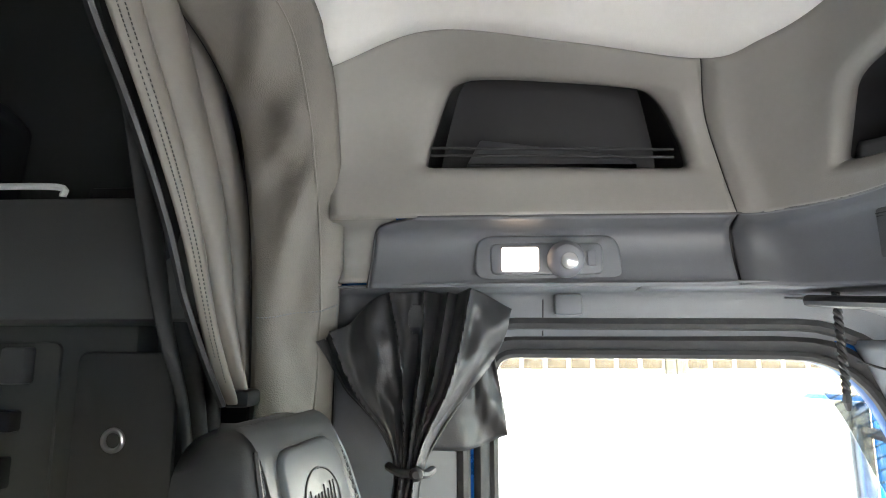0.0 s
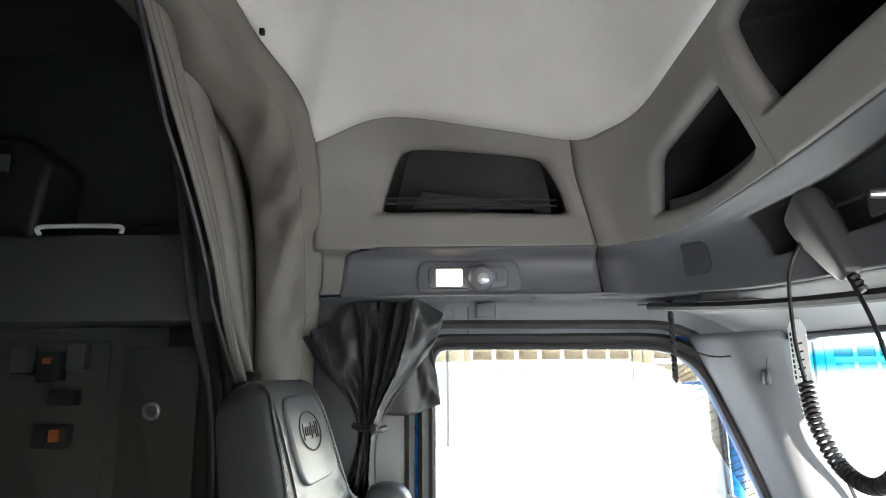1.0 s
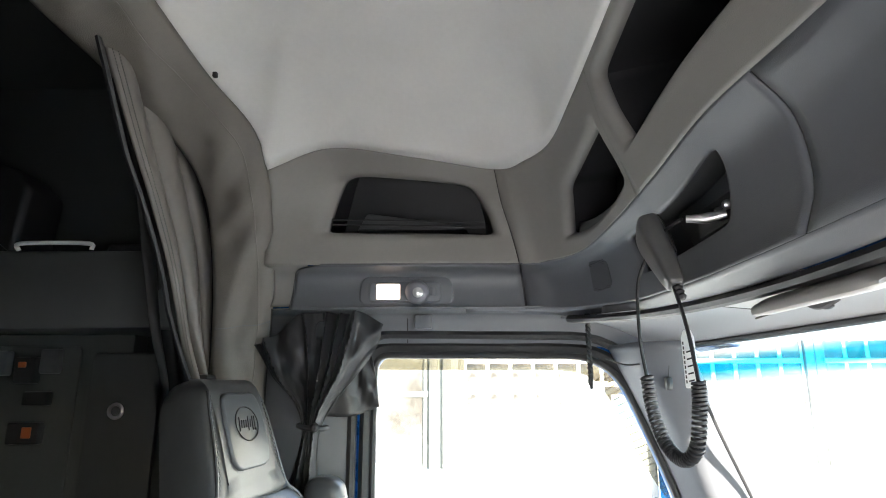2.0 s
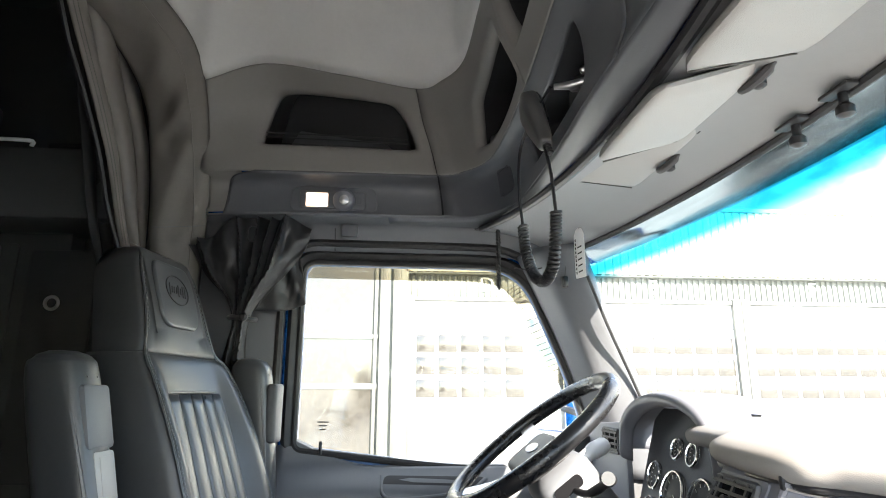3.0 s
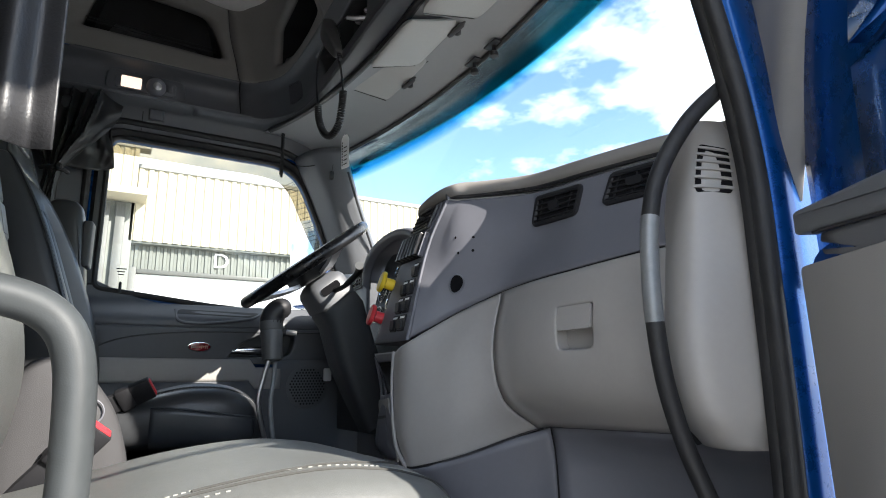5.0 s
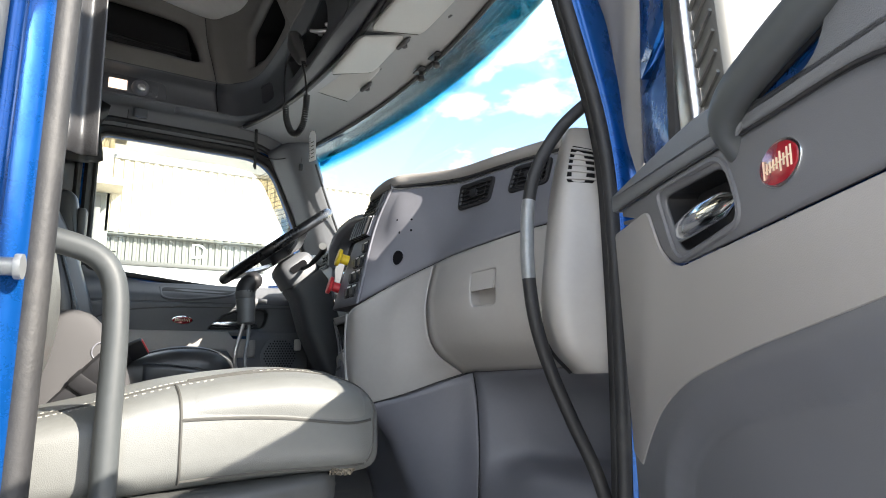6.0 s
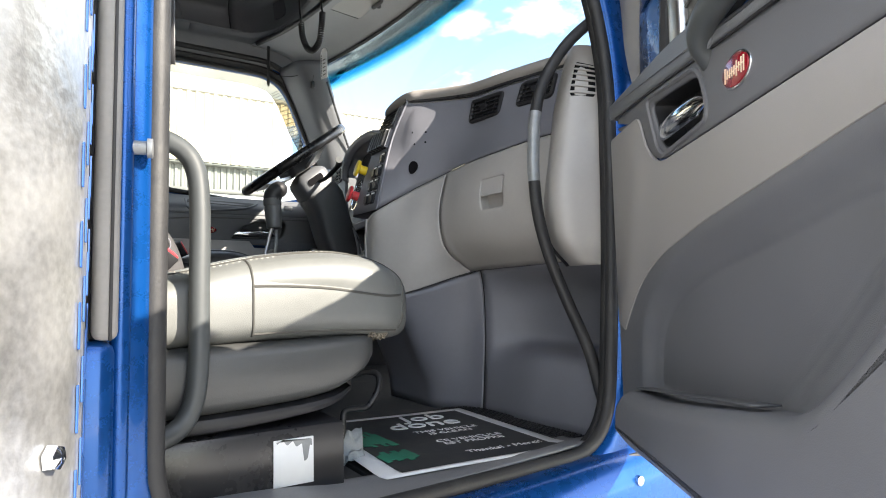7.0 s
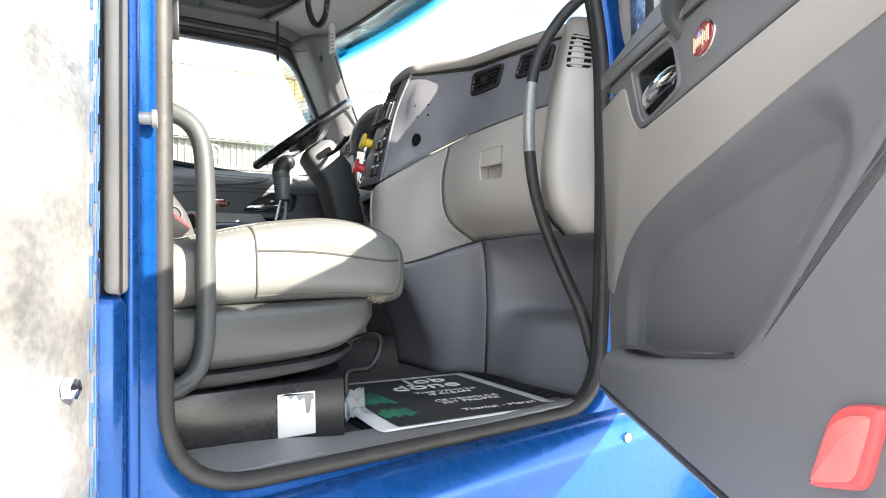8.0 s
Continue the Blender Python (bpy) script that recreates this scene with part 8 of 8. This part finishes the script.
bmesh.ops.transform(bm, matrix=basis((0.643, 0.242, 2.810), (0.15, -0.45, -0.85), (0.2, 0.9, -0.4)) @ Matrix.Scale(1.12, 4), verts=bm.verts)
part("face", bm, M_SLAT, mic, "glossy black front")
bm = bmesh.new()
tube(bm, [Vector((0.066 + 0.004 * k, 0, 0)) for k in range(8)], [0.0085, 0.006, 0.008, 0.0055, 0.0075, 0.005, 0.007, 0.004], 10)
bmesh.ops.transform(bm, matrix=basis((0.643, 0.242, 2.810), (0.15, -0.45, -0.85), (0.2, 0.9, -0.4)) @ Matrix.Scale(1.12, 4), verts=bm.verts)
part("strain_relief", bm, M_BLACK, mic, "ribbed cord sleeve")
# coiled cord: straight leads with a hanging coil between
lead_a = smooth([(0.655, 0.16, 2.845), (0.645, 0.232, 2.835), (0.62, 0.287, 2.77), (0.615, 0.292, 2.67), (0.62, 0.287, 2.595)], 8)
coil_path = smooth([(0.62, 0.287, 2.595), (0.622, 0.277, 2.54), (0.63, 0.247, 2.485), (0.64, 0.207, 2.465), (0.647, 0.167, 2.485), (0.651, 0.152, 2.54), (0.652, 0.147, 2.585)], 24)
lead_b = smooth([(0.652, 0.147, 2.585), (0.652, 0.172, 2.67), (0.65, 0.207, 2.745)], 8)
bm = bmesh.new()
tube(bm, lead_a, 0.0032, 6)
part("cord_lead", bm, M_BLACK, mic)
bm = bmesh.new()
tube(bm, lead_b, 0.0032, 6)
part("cord_lead", bm, M_BLACK, mic)
bm = bmesh.new()
coil = []
turns, M_ = 44, len(coil_path) - 1
for k in range(turns * 10 + 1):
    t = k / (turns * 10)
    i = min(M_ - 1, int(t * M_))
    p = coil_path[i].lerp(coil_path[i + 1], t * M_ - i)
    tg = (coil_path[i + 1] - coil_path[i]).normalized()
    u = Vector((1, 0, 0))
    u = (u - tg * u.dot(tg)).normalized()
    w = tg.cross(u)
    an = k * math.tau / 10
    coil.append(p + 0.0095 * (u * math.cos(an) + w * math.sin(an)))
tube(bm, coil, 0.003, 5)
part("coil", bm, M_BLACK, mic, "black coiled cord")
radio = thing("cb_radio", "black two-way radio in the console pocket with metal fittings", "radio")
bm = bmesh.new()
box(bm, (0.775, 0.14, 2.855), (0.12, 0.20, 0.05), 0.006, 2)
part("case", bm, M_BLACK, radio)
for k, y in enumerate((0.035, 0.065, 0.10, 0.135)):
    bm = bmesh.new()
    tube(bm, [(0.716, y + 0.04, 2.855), (0.704, y + 0.04, 2.853), (0.699, y + 0.04, 2.852)], [0.008, 0.008, 0.005], 10)
    part("knob", bm, M_SATIN if k % 2 else M_BLACK, radio)
bm = bmesh.new()
tube(bm, [(0.716, 0.13, 2.845), (0.690, 0.145, 2.842), (0.662, 0.158, 2.845)], [0.008, 0.009, 0.006], 10)
part("plug", bm, M_SATIN, radio, "metal cord plug")

bm = bmesh.new()
tg_at = flat((0.880, 0.733, 2.575), (0.35, -0.85, 0), (0.0, 0.03, 1), (-0.85, -0.35, 0))
prism(bm, rounded([(-0.022, 0.0), (0.022, 0.0), (0.022, 0.125), (0.012, 0.145), (-0.012, 0.145), (-0.022, 0.125)], 0.004, 3), tg_at, 0.0012)
tagob = lone("paper_tag", bm, M_PAPER, "white paper tag with handwriting hanging at the windscreen", "tag")
bm = bmesh.new()
for k in range(5):
    prism(bm, [(-0.008, 0.015 + 0.018 * k), (0.010, 0.018 + 0.018 * k), (0.010, 0.022 + 0.018 * k), (-0.008, 0.019 + 0.018 * k)], lambda a, b, d=0.0: tg_at(a, b, d + 0.0012), 0.0006)
for k in range(9):
    prism(bm, [(-0.018, 0.012 + 0.012 * k), (-0.014, 0.012 + 0.012 * k), (-0.014, 0.02 + 0.012 * k), (-0.018, 0.02 + 0.012 * k)], lambda a, b, d=0.0: tg_at(a, b, d + 0.0012), 0.0006)
part("tag_marks", bm, M_BLACK, tagob)
bm = bmesh.new()
tube(bm, [tg_at(0, 0.137, 0.001), tg_at(0.0, 0.17, 0.01), tg_at(0.01, 0.20, 0.0)], 0.0012, 5)
part("tag_string", bm, M_WHITE, tagob)
bm = bmesh.new()
box(bm, (0.872, 0.872, 2.588), (0.018, 0.02, 0.035), 0.005, 2)
fob = lone("key_fob", bm, M_BLACK, "small black fob hanging on a thread at the pillar", "key fob")
bm = bmesh.new()
tube(bm, [(0.872, 0.872, 2.60), (0.876, 0.862, 2.65), (0.88, 0.85, 2.68)], 0.001, 5)
part("fob_thread", bm, M_BLACK, fob)
bm = bmesh.new()
tube(bm, smooth([(0.93, 0.83, 2.60), (1.0, 0.87, 2.45), (1.09, 0.93, 2.29), (1.18, 0.97, 2.10)], 6), 0.005, 6)
lone("pillar_seal", bm, M_RUBBER, "black rubber seal between pillar and windscreen", "seal", kind="structure")

# ---------------------------------------------------------------- outside the cab: visor, mirror
bm = bmesh.new()
vis = sheet([[(1.06 - 0.15 * u * u, u * 1.0, 2.735 - 0.012 * u * u), (1.10 - 0.155 * u * u, u * 1.005, 2.725 - 0.014 * u * u), (1.145 - 0.165 * u * u, u * 1.01, 2.708 - 0.016 * u * u), (1.175 - 0.17 * u * u, u * 1.01, 2.694 - 0.018 * u * u)] for u in (-1.0, -0.75, -0.5, -0.25, 0, 0.25, 0.5, 0.75, 1.0)])
grid(bm, vis, 0, 8, 48, 0, 3, 14)
lone("roof_visor", bm, M_VISOR, "polished steel sun visor above the windscreen", "sun visor", kind="structure", thick=0.003, angle=80)
mirror = thing("door_mirror", "tall blue-backed door mirror on arms outside the driver window", "mirror")
bm = bmesh.new()
MR = Matrix.Translation((0.98, 1.50, 2.335)) @ Matrix.Rotation(radians(32), 4, "Z")
box(bm, (0.012, 0, 0), (0.08, 0.21, 0.46), 0.035, 3)
bmesh.ops.transform(bm, matrix=MR, verts=bm.verts)
part("housing", bm, M_BLUE, mirror, "blue painted housing")
bm = bmesh.new()
box(bm, (-0.031, 0, 0), (0.008, 0.19, 0.435), 0.003)
bmesh.ops.transform(bm, matrix=MR, verts=bm.verts)
part("glass", bm, M_MIRROR, mirror, "mirror glass")
for z in (2.48, 2.20):
    bm = bmesh.new()
    tube(bm, smooth([(1.0, 1.42, z), (1.03, 1.28, z - 0.02), (1.03, 1.15, z - 0.05), (1.03, 1.085, z - 0.07)], 4), 0.014, 8)
    part("arm", bm, M_BLACK, mirror)

# ---------------------------------------------------------------- workshop building across the yard
BY = 20.0
bld = thing("workshop_building", "cream corrugated workshop with lettered roller doors", "building", (6, BY, 0))
bld.location = (0, 0, 0)


def ribbed(x0, x1, z0, z1, y, pitch, depth, name, material, parent, label=""):
    """Corrugated sheet wall."""
    me_v, me_f = [], []
    n = int((x1 - x0) / pitch)
    xs = []
    for i in range(n):
        for f, d in ((0.0, 0), (0.32, 0), (0.45, depth), (0.87, depth)):
            xs.append((x0 + (i + f) * pitch, y - d))
    for x, yy in xs:
        me_v += [(x, yy, z0), (x, yy, z1)]
    for i in range(len(xs) - 1):
        me_f.append((2 * i, 2 * i + 2, 2 * i + 3, 2 * i + 1))
    me = bpy.data.meshes.new(name)
    me.from_pydata(me_v, [], me_f)
    me.materials.append(material)
    ob = new(name, me)
    ob.parent = parent
    if label:
        ob["label"] = label
    return ob


ribbed(0.6, 44.0, 6.45, 8.95, BY, 0.30, 0.05, "upper_cladding", M_CLAD, bld, "cream corrugated cladding")
ribbed(-14.0, 0.95, 7.95, 9.3, BY - 0.9, 0.30, 0.05, "office_cladding", M_CLAD, bld, "cream corrugated cladding")
ribbed(0.3, 44.0, 5.55, 6.45, BY + 0.35, 0.22, 0.05, "lintel_cladding", M_CLAD_G, bld, "grey-green corrugated lintel")
for x0, x1, z0, z1, y, m, nm in ((0.6, 44, 8.95, 9.1, BY, M_FRAME, "roof_cap"), (-14, 1.0, 9.3, 9.42, BY - 0.9, M_FRAME, "roof_cap"), (0.6, 44, 6.38, 6.46, BY + 0.12, M_CLAD_G, "eave_trim"), (-14, 1.0, 7.72, 7.95, BY - 1.0, M_CLAD, "canopy")):
    bm = bmesh.new()
    dp = 1.4 if nm == "canopy" else 0.5
    box(bm, ((x0 + x1) / 2, y + (dp - 0.2) / 2, (z0 + z1) / 2), (x1 - x0, dp, z1 - z0), 0.02)
    part(nm, bm, m, bld)
bm = bmesh.new()
box(bm, (22.3, BY + 3.4, 4.5), (43.4, 6.0, 8.9), 0.02)
part("hall", bm, M_CLAD_G, bld)
bm = bmesh.new()
box(bm, (-6.6, BY + 3.5, 4.6), (14.6, 7.0, 9.2), 0.02)
part("office_block", bm, M_CLAD_G, bld)
# glazed office front with mullions
for i in range(5):
    for z0, z1 in ((0.2, 2.3), (2.5, 4.0), (4.15, 7.6)):
        x0 = -0.45 - (i + 1) * 2.6
        bm = bmesh.new()
        box(bm, (x0 + 1.3, BY - 0.03, (z0 + z1) / 2), (2.45, 0.04, z1 - z0))
        part("window", bm, M_DARKGLASS, bld, "dark reflecting office glass")
for i in range(6):
    bm = bmesh.new()
    box(bm, (-0.42 - i * 2.6, BY - 0.06, 3.9), (0.12, 0.12, 7.6), 0.01)
    part("mullion", bm, M_POST, bld)
for z in (2.4, 4.08):
    bm = bmesh.new()
    box(bm, (-6.9, BY - 0.05, z), (13.2, 0.10, 0.16 if z > 3 else 0.2), 0.01)
    part("transom", bm, M_POST, bld)
for x in (-0.15, 0.30):
    bm = bmesh.new()
    box(bm, (x, BY - 0.08, 3.8), (0.28, 0.25, 7.6), 0.02)
    part("corner_post", bm, M_POST, bld)
# roller doors with window panes, one below each letter
letters = "DEFGH"
for i, ch in enumerate(letters):
    cx = 3.56 + 6.24 * i
    door = part("roller_door", (lambda b: (box(b, (cx + 0.15, BY + 0.30, 2.7), (5.7, 0.10, 5.4), 0.01), b)[1])(bmesh.new()), M_DOOR_W, bld, "white sectional roller door")
    for r in range(1, 6):
        bm = bmesh.new()
        box(bm, (cx + 0.15, BY + 0.245, 0.9 * r), (5.6, 0.012, 0.03))
        part("section_joint", bm, M_FRAME, door)
    for r in range(3):
        for c in range(7):
            bm = bmesh.new()
            box(bm, (cx - 2.22 + c * 0.79, BY + 0.24, 2.34 + 0.78 * r), (0.66, 0.02, 0.62), 0.01)
            part("pane", bm, M_DARKGLASS, door, "dark door window")
    for sx in (-2.80, 3.10):
        bm = bmesh.new()
        box(bm, (cx + sx, BY + 0.22, 2.8), (0.33, 0.25, 5.6), 0.02)
        part("door_jamb", bm, M_POST, bld)
    bm = bmesh.new()
    box(bm, (cx + 0.15, BY + 0.25, 5.48), (5.56, 0.25, 0.14), 0.02)
    part("door_head", bm, M_POST, bld)
    writing("bay_letter", ch, 0.75, M_WHITE, basis((cx, BY + 0.27, 6.02), (1, 0, 0), (0, 0, 1)), bld)

# ---------------------------------------------------------------- chassis under the cab
chassis = thing("truck_chassis", "dark truck chassis with black tyres under the cab", "chassis")
for y in (-0.42, 0.42):
    bm = bmesh.new()
    box(bm, (-1.2, y, 0.95), (6.6, 0.09, 0.28), 0.01)
    part("frame_rail", bm, M_BLACK, chassis)
bm = bmesh.new()
box(bm, (-0.6, 0, 1.09), (3.3, 1.7, 0.08), 0.01)
part("cab_mount", bm, M_BLACK, chassis)
for x in (1.75, -2.9):
    for y in (-0.98, 0.98):
        bm = bmesh.new()
        prof = [(-0.14, 0.30), (-0.14, 0.46), (-0.11, 0.51), (0.11, 0.51), (0.14, 0.46), (0.14, 0.30)]
        loft(bm, [[Vector((x + r * math.cos(k * math.tau / 36), y + w, 0.51 + r * math.sin(k * math.tau / 36))) for k in range(36)] for w, r in prof])
        ty = part("tyre", bm, M_RUBBER, chassis, "black truck tyre")
        bm = bmesh.new()
        tube(bm, [(x, y - 0.12, 0.51), (x, y + 0.12, 0.51)], 0.29, 28)
        part("rim", bm, M_SATIN, ty)
    bm = bmesh.new()
    tube(bm, [(x, -0.98, 0.51), (x, 0.98, 0.51)], 0.07, 12)
    part("axle", bm, M_BLACK, chassis)
for y in (-1.0, 1.0):
    bm = bmesh.new()
    box(bm, (-1.0, y, 0.68), (2.6, 0.22, 0.62), 0.08, 3)
    part("side_fairing", bm, M_BLUE, chassis, "blue painted side fairing")
